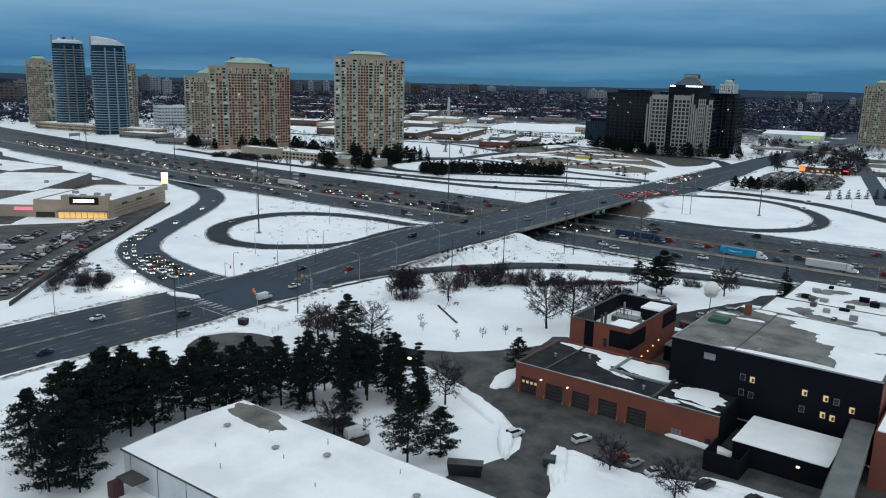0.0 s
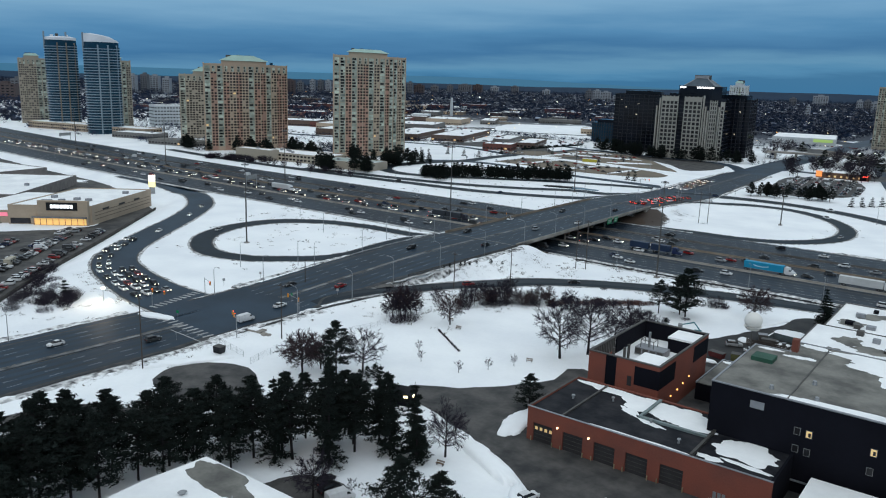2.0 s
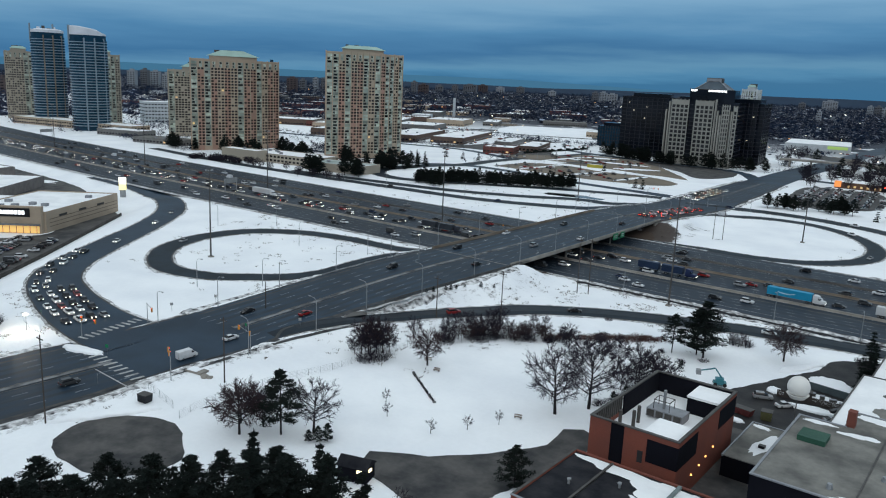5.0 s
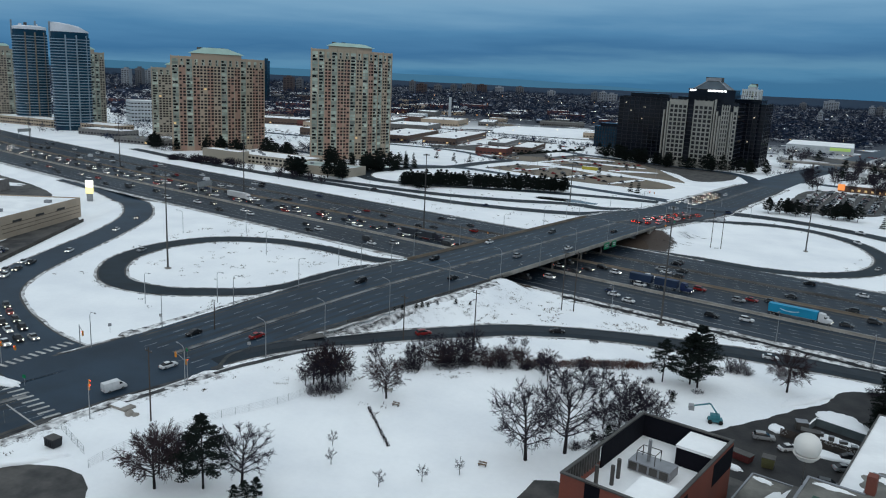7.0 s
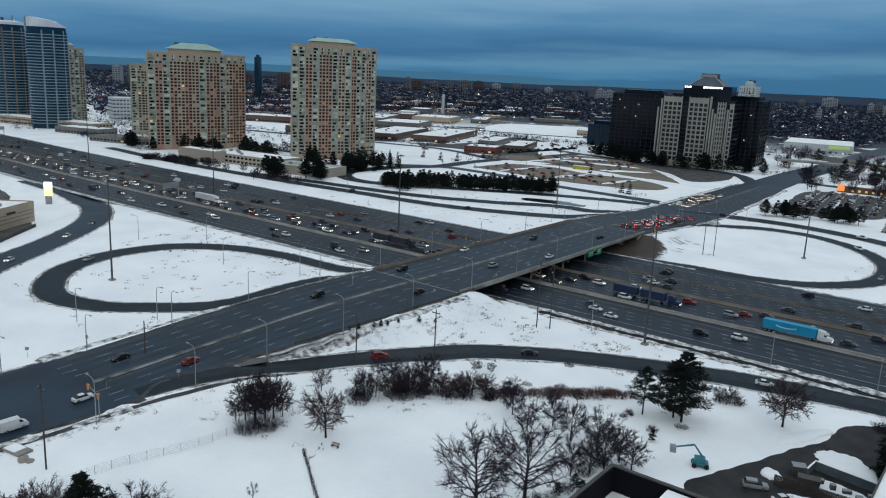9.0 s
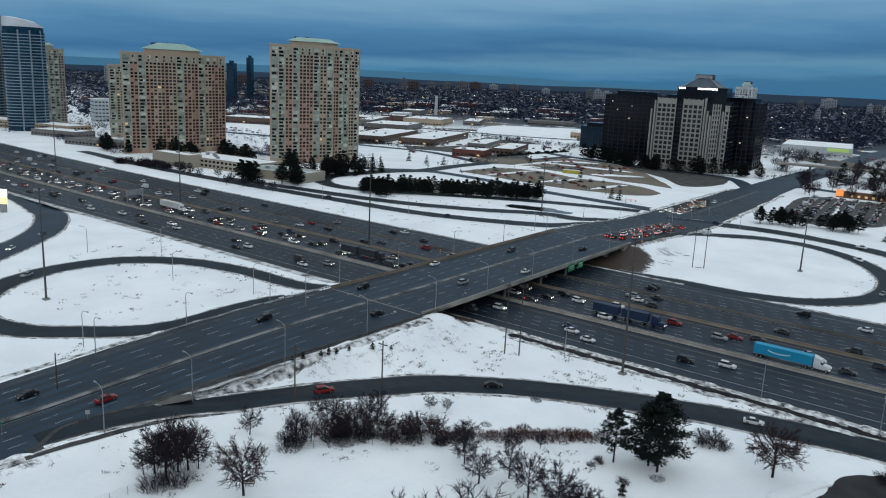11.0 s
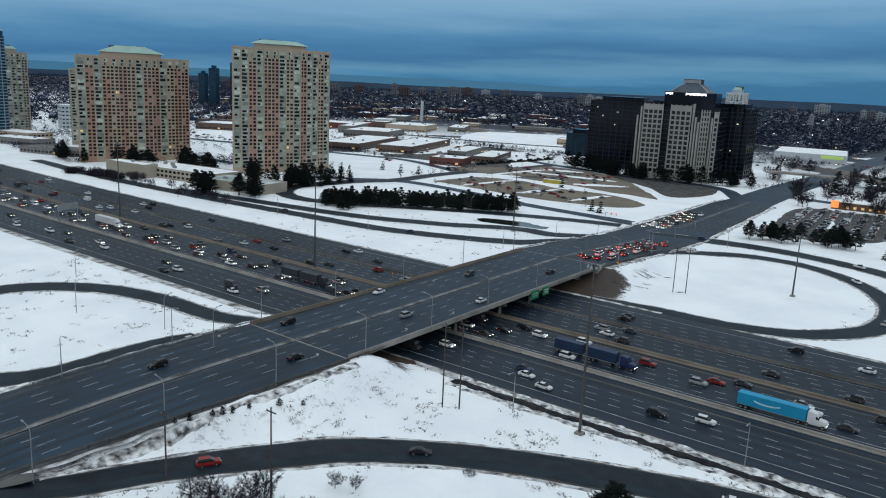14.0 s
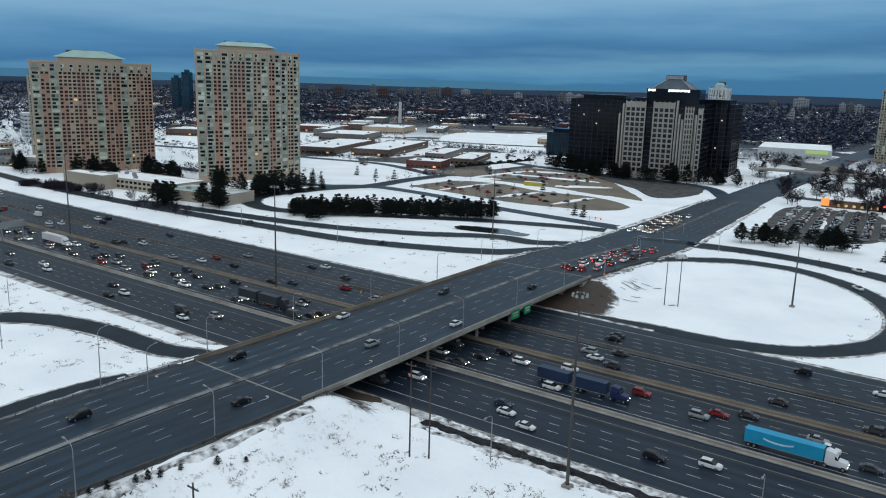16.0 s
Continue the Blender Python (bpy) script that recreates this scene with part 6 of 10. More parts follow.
for a in ((2, 2.3, 4, 44), (2.3, 62, 43.7, 44), (3.5, 3.8, 44, 72), (3.8, 62, 71.7, 72)):
    wall_piece(t_, "roof_edge", STEEL_DARK, *a, 9.0, 9.95 if a[3] == 44 else 9.45)
for k in range(22):
    rnd_ = random.Random(k)
    x, y = rnd_.uniform(4, 40), rnd_.uniform(7, 68)
    z_ = 9.7 if y < 41 else 9.2
    u_ = wall_piece(t_, "plant_unit", (STEEL_DARK, ROOF_EDGE, DARK_CLAD)[k % 3], x, x + rnd_.uniform(1, 2.8), y, y + rnd_.uniform(0.9, 2), z_, z_ + rnd_.uniform(0.8, 1.8))
    wall_piece(u_, "snow_cap", SNOW_ROOF, x + 0.1, x + 0.8, y + 0.1, y + 0.8, z_ + 0.8, z_ + 0.85) if k % 2 else None
for k, (cx, cy, rx, ry) in enumerate(((20, 30, 6, 3), (38, 12, 8, 4), (30, 22, 5, 2.4), (9, 14, 4, 5), (12, 34, 4, 3), (25, 8, 6, 2), (10, 24, 3, 2))):
    snow_heap("bare_roof", blob(cx, cy, rx, ry, 20 * k, 700 + k, 22, 0.3), 9.76, 0.04, ROOF_GRAVEL, t_, "bare patch of grey roof", k, (2.6, 61, 4.6, 43))
for k, (cx, cy, rx, ry) in enumerate(((9, 52, 4, 2.5), (14, 62, 5, 3), (24, 56, 5, 3))):
    snow_heap("bare_roof", blob(cx, cy, rx, ry, 30 * k, 720 + k, 22, 0.3), 9.225, 0.04, ROOF_GRAVEL, t_, "bare patch of grey roof", k, (4.2, 61, 44.6, 71))
widen(t_, 0)


def warehouse():
    t = thing("warehouse", "low white warehouse with a snow-covered roof", "warehouse", 12, -243.5, 0, 1)
    W, D, H = 80, 24.5, 6.8
    wall_piece(t, "wall", WALL_WHITE, 0, W, 0, D, -0.5, H)
    for k in range(10):
        wall_piece(t, "wall_joint", STEEL_DARK, 2 + k * 8, 2.12 + k * 8, -0.04, 0, 0, H - 0.2)
    for k in range(2):
        wall_piece(t, "wall_joint", STEEL_DARK, -0.04, 0, 8 + k * 8, 8.12 + k * 8, 0, H - 0.2)
    g = Geo()
    g.add([(-0.3, -0.3, H), (W + 0.3, -0.3, H), (W + 0.3, D + 0.3, H), (-0.3, D + 0.3, H), (-0.3, D * 0.55, H + 0.7), (W + 0.3, D * 0.55, H + 0.7)], [(0, 1, 5, 4), (4, 5, 2, 3), (0, 4, 3), (1, 2, 5)])
    g.ob("roof", SNOW_ROOF, t, "smooth snow-covered roof")
    wall_piece(t, "roof_edge", STEEL_DARK, -0.35, W + 0.35, -0.4, -0.28, H - 0.25, H + 0.08)
    wall_piece(t, "roof_edge", STEEL_DARK, -0.42, -0.3, -0.3, D + 0.3, H - 0.25, H + 0.08)
    snow_heap("bare_roof", blob(8.5, D - 3.4, 8.5, 3.6, -6, 333, 20, 0.2), H + 0.12, 0.3, ROOF_GRAVEL, t, "bare grey roof patch", 3, (0.2, 20, 3, D - 0.1))
    rnd = random.Random(8)
    for k, (x, y) in enumerate(((8, 15), (13, 9), (16, 18), (22, 14.5), (26, 13), (20, 5), (31, 18), (37, 10), (45, 21), (52, 17), (28, 21), (58, 12))):
        z = H + 0.7 - abs(y - D * 0.55) / D
        g = Geo()
        if k % 3 == 0:
            g.tube((x, y, z), (x, y, z + 0.35), 0.45, 0.5, 10)
            g.tube((x, y, z + 0.35), (x, y, z + 0.6), 0.7, 0.3, 10)
        else:
            g.tube((x, y, z), (x, y, z + rnd.uniform(0.7, 1.3)), 0.08, 0.08, 6)
        g.ob("roof_vent", STEEL, t)
    wall_piece(t, "dock_canopy", STEEL_DARK, 3, 8, -3.2, -0.3, 3.3, 3.6)
    wall_piece(t, "dock_box", material("maroon_box", (0.08, 0.03, 0.035), 0.7), 2.6, 4.2, -4.5, -2.6, -0.3, 3.0)
    return widen(t, 1)


warehouse()

# dome, lift, bins and benches
t_ = thing("radome", "white spherical radar dome on a short rooftop mast", "radome", 102.2, -134.8, 0)
g = Geo()
R = 1.95
rings = 12
for i in range(rings + 1):
    a = -0.62 + (math.pi / 2 + 0.62) * i / rings
    for k in range(24):
        g.v.append((R * math.cos(a) * math.cos(2 * math.pi * k / 24), R * math.cos(a) * math.sin(2 * math.pi * k / 24), 24.9 + R * math.sin(a)))
g.f = [(i * 24 + k, i * 24 + (k + 1) % 24, (i + 1) * 24 + (k + 1) % 24, (i + 1) * 24 + k) for i in range(rings) for k in range(24)]
g.m = [0] * len(g.f)
g.ob("dome", material("dome_white", (0.72, 0.70, 0.66), 0.6, scale=0.5, var=0.08, fine=1.0, bump=0.0), t_, smooth=True)
g = Geo()
g.tube((0, 0, 22.8), (0, 0, 23.6), 1.3, 1.95, 24)
g.ob("collar", material("dome_white", (0.72, 0.70, 0.66)), t_)
g = Geo()
g.tube((0, 0, 18.2), (0, 0, 22.8), 0.12, 0.10, 8)
g.ob("mast", STEEL_DARK, t_, "short steel mast")


def lift():
    t = thing("boom_lift", "teal articulated boom lift parked on snow", "boom lift", 85.5, -87.5, 0, 20)
    teal = material("teal_paint", (0.05, 0.20, 0.24), 0.5, var=0.2)
    wall_piece(t, "chassis", teal, -1.6, 1.6, -1.0, 1.0, 0.5, 1.1)
    for x in (-1.2, 1.2):
        for y in (-1.0, 1.0):
            g = Geo()
            g.tube((x, y - 0.18, 0.5), (x, y + 0.18, 0.5), 0.5, 0.5, 12)
            g.ob("wheel", RUBBER, t)
    wall_piece(t, "turret", teal, -1.2, 0.9, -0.8, 0.8, 1.1, 2.1)
    for a, b in (((0.5, 0, 2.0), (-1.5, 0, 4.6)), ((-1.5, 0, 4.6), (-5.0, 0, 3.6))):
        g = Geo()
        g.tube(a, b, 0.22, 0.18, 6)
        g.ob("boom", teal, t)
    wall_piece(t, "basket", STEEL, -6.2, -5.0, -0.9, 0.9, 2.6, 3.7)


lift()


def bin_box(name, label, x, y, rz, w, d, h, mat):
    t = thing(name, label, "waste container", x, y, ground_z(*metres(x, y)) + 0.05, rz)
    g = Geo()
    g.frustum([(-w * 0.44, -d * 0.44), (w * 0.44, -d * 0.44), (w * 0.44, d * 0.44), (-w * 0.44, d * 0.44)], 0.1, h, 1.13)
    g.ob("body", mat, t)
    for k in range(5):
        wall_piece(t, "rib", mat, -w / 2 + w * (k + 0.5) / 5 - 0.08, -w / 2 + w * (k + 0.5) / 5 + 0.08, -d * 0.52, -d * 0.46, 0.2, h - 0.1)
    wall_piece(t, "lid", STEEL_DARK, -w * 0.5, w * 0.5, -d * 0.5, d * 0.5, h, h + 0.12)
    return t


BIN_GREEN = material("green_bin_paint", (0.02, 0.06, 0.05), 0.6, var=0.3)
BIN_BLACK = material("black_bin_paint", (0.015, 0.017, 0.022), 0.5, var=0.3)
bin_box("skip", "black waste container standing in the snow", -28, -178.6, 8, 2.8, 2.2, 1.9, BIN_BLACK)
bin_box("skip", "long black roll-off waste container", 67, -206, 25, 7.2, 2.5, 2.5, BIN_BLACK)
bin_box("skip", "green steel waste container by a snow bank", 80.5, -194, 20, 2.6, 2.2, 1.8, BIN_GREEN)
bin_box("skip", "yellowish steel waste container in the service yard", 97.5, -99.5, 8, 2.6, 2.4, 2.2, material("olive_bin", (0.13, 0.13, 0.06), 0.6))
bin_box("skip", "rust-red waste container half full of snow", 92.5, -100, -10, 4.5, 2.2, 1.6, material("rust_bin", (0.12, 0.03, 0.03), 0.7))
bin_box("skip", "dark open container with debris", 105, -82, 10, 4.2, 2.2, 2.0, STEEL_DARK)


def bench(x, y, rz):
    t = thing("park_bench", "brown slatted park bench standing in snow", "bench", x, y, ground_z(*metres(x, y)), rz, "park benches")
    wood = material("bench_wood", (0.16, 0.10, 0.06), 0.8, var=0.3)
    for k in range(3):
        wall_piece(t, "seat_slat", wood, -0.9, 0.9, -0.25 + k * 0.18, -0.1 + k * 0.18, 0.42, 0.47)
    for k in range(2):
        wall_piece(t, "back_slat", wood, -0.9, 0.9, 0.3, 0.34, 0.6 + k * 0.2, 0.75 + k * 0.2)
    for x_ in (-0.7, 0.7):
        wall_piece(t, "leg", STEEL_DARK, x_ - 0.05, x_ + 0.05, -0.25, 0.34, -0.1, 0.42)


for x, y, rz in ((19.6, -125.5, 10), (47.5, -134, 15), (14.5, -121.5, 40), (50.5, -188, 5)):
    bench(x, y, rz)


# ---- service yard behind the studio block ----
YARD_WALL = material("grey_teal_yard_wall", (0.10, 0.125, 0.135), 0.7, scale=0.3, var=0.3)
FENCE_WOOD = material("weathered_fence_boards", (0.055, 0.045, 0.04), 0.85, scale=0.5, var=0.35, island=0.25)


def yard_wall(x0, y0, x1, y1, h):
    (x0, y0), (x1, y1) = metres(x0, y0), metres(x1, y1)
    t = thing("yard_wall", "low grey-teal enclosure wall capped with snow", "wall", x0, y0, 0, math.degrees(math.atan2(y1 - y0, x1 - x0)), "enclosure walls in the service yard", on_grid=False)
    ln = math.hypot(x1 - x0, y1 - y0)
    wall_piece(t, "wall", YARD_WALL, 0, ln, -0.12, 0.12, -0.3, h)
    wall_piece(t, "snow_cap", SNOW_ROOF, 0, ln, -0.17, 0.17, h, h + 0.1)


for q in ((106, -74.6, 119, -76.6, 2.0), (106, -74.6, 104.6, -78.5, 1.8)):
    yard_wall(*q)
t_ = thing("wooden_fence", "dark weathered board fence in the service yard", "fence", 99.0, -84.6, 0, 1.5)
for k in range(74):
    wall_piece(t_, "board", FENCE_WOOD, k * 0.255, k * 0.255 + 0.22, -0.03, 0.03, -0.2, 1.95 + 0.06 * math.sin(k * 2.3))
for k in range(3):
    wall_piece(t_, "rail", FENCE_WOOD, 0, 18.8, 0.03, 0.1, 0.3 + k * 0.6, 0.42 + k * 0.6)
for k, (x, y, rx, ry, rot, h) in enumerate(((111, -80.2, 6.5, 2.6, -5, 0.35), (98.5, -82.0, 1.8, 2.2, 20, 0.5), (109, -87.2, 9, 1.5, 3, 0.5), (112, -69, 6, 4.2, -5, 0.4), (90, -104, 3, 1.2, -10, 0.4))):
    tagged(snow_heap("snow_bank", lay(blob(x, y, rx, ry, rot, 940 + k, 30, 0.18)), 0.03, h, seed=k), "patch of trodden snow in the service yard", "snow bank", "snow patches in the service yard")
for k, (x, y, w_, d_, h_) in enumerate(((107, -79.6, 1.4, 1.0, 1.1), (109.2, -80.4, 1.0, 1.0, 1.3), (111.6, -80.2, 1.6, 0.9, 0.9), (113.6, -81.4, 1.2, 1.2, 1.0), (103.2, -78.2, 2.6, 2.2, 1.9), (115.5, -80.2, 1.1, 0.8, 1.4))):
    t_ = thing("crate", "small dark crate stored in the service yard", "crate", x, y, 0.06, 20, "crates in the service yard")
    wall_piece(t_, "body", STEEL_DARK, -w_ / 2, w_ / 2, -d_ / 2, d_ / 2, 0, h_)
    wall_piece(t_, "lid", ROOF_EDGE, -w_ / 2 - 0.04, w_ / 2 + 0.04, -d_ / 2 - 0.04, d_ / 2 + 0.04, h_, h_ + 0.08)


# ---- the store by the slip road ----
def store():
    """The retail store with its sign, lit entrance, bands on the side wall and roof units."""
    z = -3.0
    t = thing("retail_store", "tan stucco store with a barred black sign and lit entrance", "store", -206.5, -112, z, 0)
    # front wall runs back to the camera's left, the side wall towards the highway
    fx, sx = Vector((*metres(-0.84, -0.55), 0)), Vector((*metres(-0.38, 0.925), 0))
    m = Matrix(((-fx.x, -sx.x * -1, 0, 0), (-fx.y, -sx.y * -1, 0, 0), (0, 0, 1, 0), (0, 0, 0, 1)))
    W, D, H = 42, 50, 9.4

    def quad(name, mat, x0, x1, y0, y1, z0, z1, label="", parent=None):
        g = Geo()
        g.box(x0, x1, y0, y1, z0, z1, 0, m)
        return g.ob(name, mat, parent or t, label)

    quad("wall", TAN_WALL, -W, 0, 0, D, -0.5, H)
    quad("roof", SNOW_ROOF, -W + 0.4, -0.4, 0.4, D - 0.4, H - 0.1, H + 0.12, "flat snowy roof")
    for a in ((-W, 0, 0, 0.4), (-W, 0, D - 0.4, D), (-W, -W + 0.4, 0.4, D - 0.4), (-0.4, 0, 0.4, D - 0.4)):
        quad("roof_parapet", TAN_WALL, *a, H, H + 0.6)
    for zz in (2.4, 4.2, 5.9):
        quad("wall_band", material("brown_band", (0.20, 0.15, 0.11), 0.85), 0, 0.06, 2, D - 1, zz, zz + 0.35)
    for k in range(3):
        quad("wall_panel", DOOR_DARK, 0.06, 0.12, 8 + k * 13, 13 + k * 13, 6.3, 7.3)
    p = quad("entrance_block", TAN_WALL, -26, -1, -1.6, 0.0, 0, 12.6, "raised entrance front")
    quad("entrance_glazing", glow("store_window", (1.0, 0.58, 0.18), 0.42), -28, -2, -1.75, -1.6, 0.3, 3.7, "warmly lit shop front")
    for k in range(9):
        quad("glazing_bar", STEEL_DARK, -28 + k * 3.1, -27.8 + k * 3.1, -1.82, -1.75, 0.2, 3.5)
    quad("canopy", material("grey_canopy", (0.2, 0.2, 0.2), 0.7), -28.5, -1.5, -2.6, -1.6, 3.8, 4.6)
    quad("low_front", WINDOW_DARK, -W + 1, -31, -0.1, 0.0, 0.4, 3.2)
    board = quad("sign_board", material("black_sign", (0.012, 0.012, 0.014), 0.4, var=0.1), -21.5, -6, -1.8, -1.6, 7.8, 11.8, "black sign board")
    for k in range(7):
        quad("sign_bar", SIGN_LIT, -19.4 + k * 1.65, -18.2 + k * 1.65, -1.9, -1.8, 8.9, 10.7, "plain white lit bar", board)
    rnd = random.Random(4)
    for k in range(7):
        x, y = rnd.uniform(-W + 4, -5), rnd.uniform(5, D - 6)
        quad("roof_unit", ROOF_EDGE, x, x + 2.6, y, y + 1.8, H + 0.1, H + 1.5)
    quad("neighbour_unit", TAN_WALL, -W - 30, -W, 2, D, -0.5, 6.5, "lower neighbouring shop unit")
    quad("neighbour_roof", SNOW_ROOF, -W - 29.6, -W, 2.4, D - 0.4, 6.5, 6.7)
    quad("pink_sign", glow("pink_sign", (1.0, 0.25, 0.35), 0.5), -W - 12, -W - 2, 1.8, 2.0, 3.6, 5.4)
    return t


store()
box_building("mall_block", "long low mall block with a snowy roof and units", -330, -100, 33, 60, 70, 6.0, material("mall_grey", (0.22, 0.2, 0.19), 0.85), SNOW_ROOF, 1, False, -3.0)
box_building("mall_block", "long low mall block with a snowy roof and units", -420, -190, 33, 70, 60, 6.0, material("mall_grey", (0.22, 0.2, 0.19), 0.85), SNOW_ROOF, 1, False, -3.0)
box_building("mall_block", "large low mall block with a wide snowy roof", -420, -76, 8, 100, 34, 6.5, material("mall_grey", (0.22, 0.2, 0.19), 0.85), SNOW_ROOF, 1, False, -3.0)
box_building("mall_block", "large low mall block with a wide snowy roof", -520, -90, 30, 110, 50, 7, material("mall_grey", (0.22, 0.2, 0.19), 0.85), SNOW_ROOF, 1, False, -3.0)
t_ = thing("sign_pylon", "tall lit white sign pylon beside the slip road", "sign", -258, -43, -2.0, 30)
wall_piece(t_, "post", STEEL, -1.6, 1.6, -0.5, 0.5, -1, 4.0)
wall_piece(t_, "lower_panel", glow("pylon_yellow", (1.0, 0.86, 0.40), 0.8), -2.0, 2.0, -0.7, 0.7, 3.5, 7.0)
wall_piece(t_, "upper_panel", glow("pylon_white", (1.0, 0.95, 0.8), 1.3), -2.0, 2.0, -0.7, 0.7, 7.2, 11.0)
paved("parking_lot", [(-119, -204), (-131, -188), (-150, -163), (-170, -134), (-192, -104), (-214, -74), (-232, -66), (-232, -66), (-226, -90), (-205, -115), (-232, -150), (-262, -182), (-300, -230), (-260, -290), (-180, -290), (-130, -240)], LOT, "dark asphalt parking lot with rows of parked cars", -2.93)
t_ = thing("retaining_wall", "dark low retaining wall along the parking lot", "wall")
line = spline(lay([(-112, -207), (-131, -185), (-150, -160), (-170, -131), (-192, -101), (-214, -71)]), 4)
g = Geo()
for a, b in zip(line, line[1:]):
    m_, w_ = face_frame(a, b)
    g.box(0, w_, -0.25, 0.25, -3.2, -1.4, 0, m_)
g.ob("wall", material("dark_wall", (0.06, 0.055, 0.05), 0.9, scale=0.3, var=0.4, coords="World"), t_)

paved("parking_lot", [(-236, -150), (-256, -120), (-262, -70), (-290, -48), (-330, -40), (-420, -35), (-520, -26), (-640, -16), (-760, -8), (-780, -330), (-560, -400), (-330, -330), (-300, -235), (-262, -186)], LOT, "wide dark mall parking lot with snow strips", -2.96)
for k in range(26):
    rnd_ = random.Random(500 + k)
    x, y = rnd_.uniform(-700, -280), rnd_.uniform(-290, -50)
    tagged(snow_heap("snow_bank", lay(blob(x, y, rnd_.uniform(12, 34), rnd_.uniform(1.5, 5), 30 + rnd_.uniform(-8, 8), 600 + k, 22, 0.25)), -2.95, 0.5, seed=k), "strip of ploughed snow across a parking lot", "snow bank", "snow strips in the mall lot")

# ---- poles, lamps, signs and signals ----
def high_mast(x, y, h):
    t = thing("high_mast_light", "tall dark steel high-mast light with a lamp ring", "street lamp", x, y, ground_z(*metres(x, y)), 0, "high-mast lights")
    g = Geo()
    g.tube((0, 0, -0.5), (0, 0, h), 0.38, 0.16, 8)
    g.ob("pole", STEEL_DARK, t)
    g = Geo()
    g.box(-0.9, 0.9, -0.9, 0.9, -0.4, 0.5)
    g.ob("footing", CONCRETE, t)
    g = Geo()
    g.tube((0, 0, h - 0.5), (0, 0, h + 0.3), 0.5, 0.5, 10)
    g.ob("hub", STEEL_DARK, t)
    for k in range(8):
        a = 2 * math.pi * k / 8
        g = Geo()
        g.tube((0, 0, h), (1.3 * math.cos(a), 1.3 * math.sin(a), h - 0.1), 0.07, 0.07, 4)
        g.ob("lamp_arm", STEEL_DARK, t)
    for k in range(8):
        a = 2 * math.pi * k / 8
        g = Geo()
        g.tube((1.4 * math.cos(a), 1.4 * math.sin(a), h - 0.45), (1.4 * math.cos(a), 1.4 * math.sin(a), h + 0.05), 0.32, 0.2, 8)
        g.ob("floodlight", STEEL, t)


for x, y, h in ((-110, -95.7, 36), (100.9, 110.5, 24), (61.4, -33.4, 39), (-31, 134, 34), (-68, 20.2, 38), (-203, 21.5, 38), (-340, 25, 38), (-480, 30, 38)):
    high_mast(x, y, h)


def guard_rail(side, y0, y1):
    """A steel beam guard rail on posts beside the road, ahead of the bridge."""
    t = thing("guard_rail", "weathered steel guard rail on posts beside the road", "guard rail", group="guard rails by the bridge")
    ys = np.arange(y0, y1, 4.0)
    pts = [road_frame(y) @ Vector((side * ((float(near_edge(y)) if side > 0 and y < -40 else float(np.interp(y, ROAD[:, 1], ROAD[:, 2]))) + 0.35), 0, float(road_z(y)))) for y in ys]
    for p in pts:
        wall_piece(t, "post", STEEL_DARK, p.x - 0.08, p.x + 0.08, p.y - 0.1, p.y + 0.1, p.z - 0.5, p.z + 0.72)
    for p, q in zip(pts, pts[1:]):
        g = Geo()
        for z0, r in ((0.62, 0.09), (0.42, 0.09)):
            g.tube((p.x, p.y, p.z + z0), (q.x, q.y, q.z + z0), r, r, 5, 0, False)
        g.ob("beam", STEEL_DARK if side > 0 else STEEL, t)


guard_rail(1, -118, -44)
guard_rail(-1, -112, -44)
guard_rail(1, 93, 150)
guard_rail(-1, 93, 160)


def lamp_proto(h, arm):
    """A grey street lamp with a bent arm and flat head; arm points along +x."""
    t = thing("street_lamp", "grey steel street lamp with a bent arm", "street lamp", 0, 0, 0, 0, "street lamps along the road")
    g = Geo()
    g.tube((0, 0, -0.6), (0, 0, h - 1.2), 0.13, 0.09, 8)
    g.ob("pole", STEEL, t)
    g = Geo()
    pts = [(0, h - 1.2), (0.25, h - 0.55), (0.9, h - 0.1), (arm, h + 0.1)]
    for a, b in zip(pts, pts[1:]):
        g.tube((a[0], 0, a[1]), (b[0], 0, b[1]), 0.07, 0.06, 6)
    g.ob("arm", STEEL, t)
    g = Geo()
    g.box(arm - 0.1, arm + 0.75, -0.17, 0.17, h + 0.0, h + 0.2)
    g.ob("lamp_head", STEEL, t)
    return t


lamp0 = lamp_proto(10.5, 2.6)
first = True
for off, ys in ((20.0, [-148, -128, -110.5, -88, -64, -40, -17, 8, 34, 62, 92, 124]), (-20.3, [-232, -208, -151, -133, -112, -90, -66, -41, -15, 14, 45, 77, 110, 150])):
    for y in ys:
        y *= AY
        f = road_frame(y)
        p = f @ Vector((off, 0, 0))
        z = float(road_z(y)) - (0.0 if BRIDGE0[1] < y < BRIDGE1[1] else 0.3)
        m = Matrix.Translation((p.x, p.y, z)) @ f.to_3x3().to_4x4() @ pose(0, 0, 0, 0, 0, 180 if off > 0 else 0)
        if first:
            lamp0.matrix_world = m
            first = False
        else:
            copy_thing(lamp0, m)
for x, y, rz in ((-30, -60, 90), (-62, -52, 90), (-95, -60, 60), (-128, -42, 60), (-66, -108, 0), (-84, -122, 0), (-150, -60, 200), (45, -34, 260), (95, -25, 260), (40, 132, 0), (70, 178, -60), (150, 150, 200), (-90, 84, 270), (-150, 80, 270), (-20, 98, 270), (120, -28, 260), (150, -23, 260)):
    copy_thing(lamp0, pose(*metres(x, y), ground_z(*metres(x, y)), 0, 0, turned(rz)))


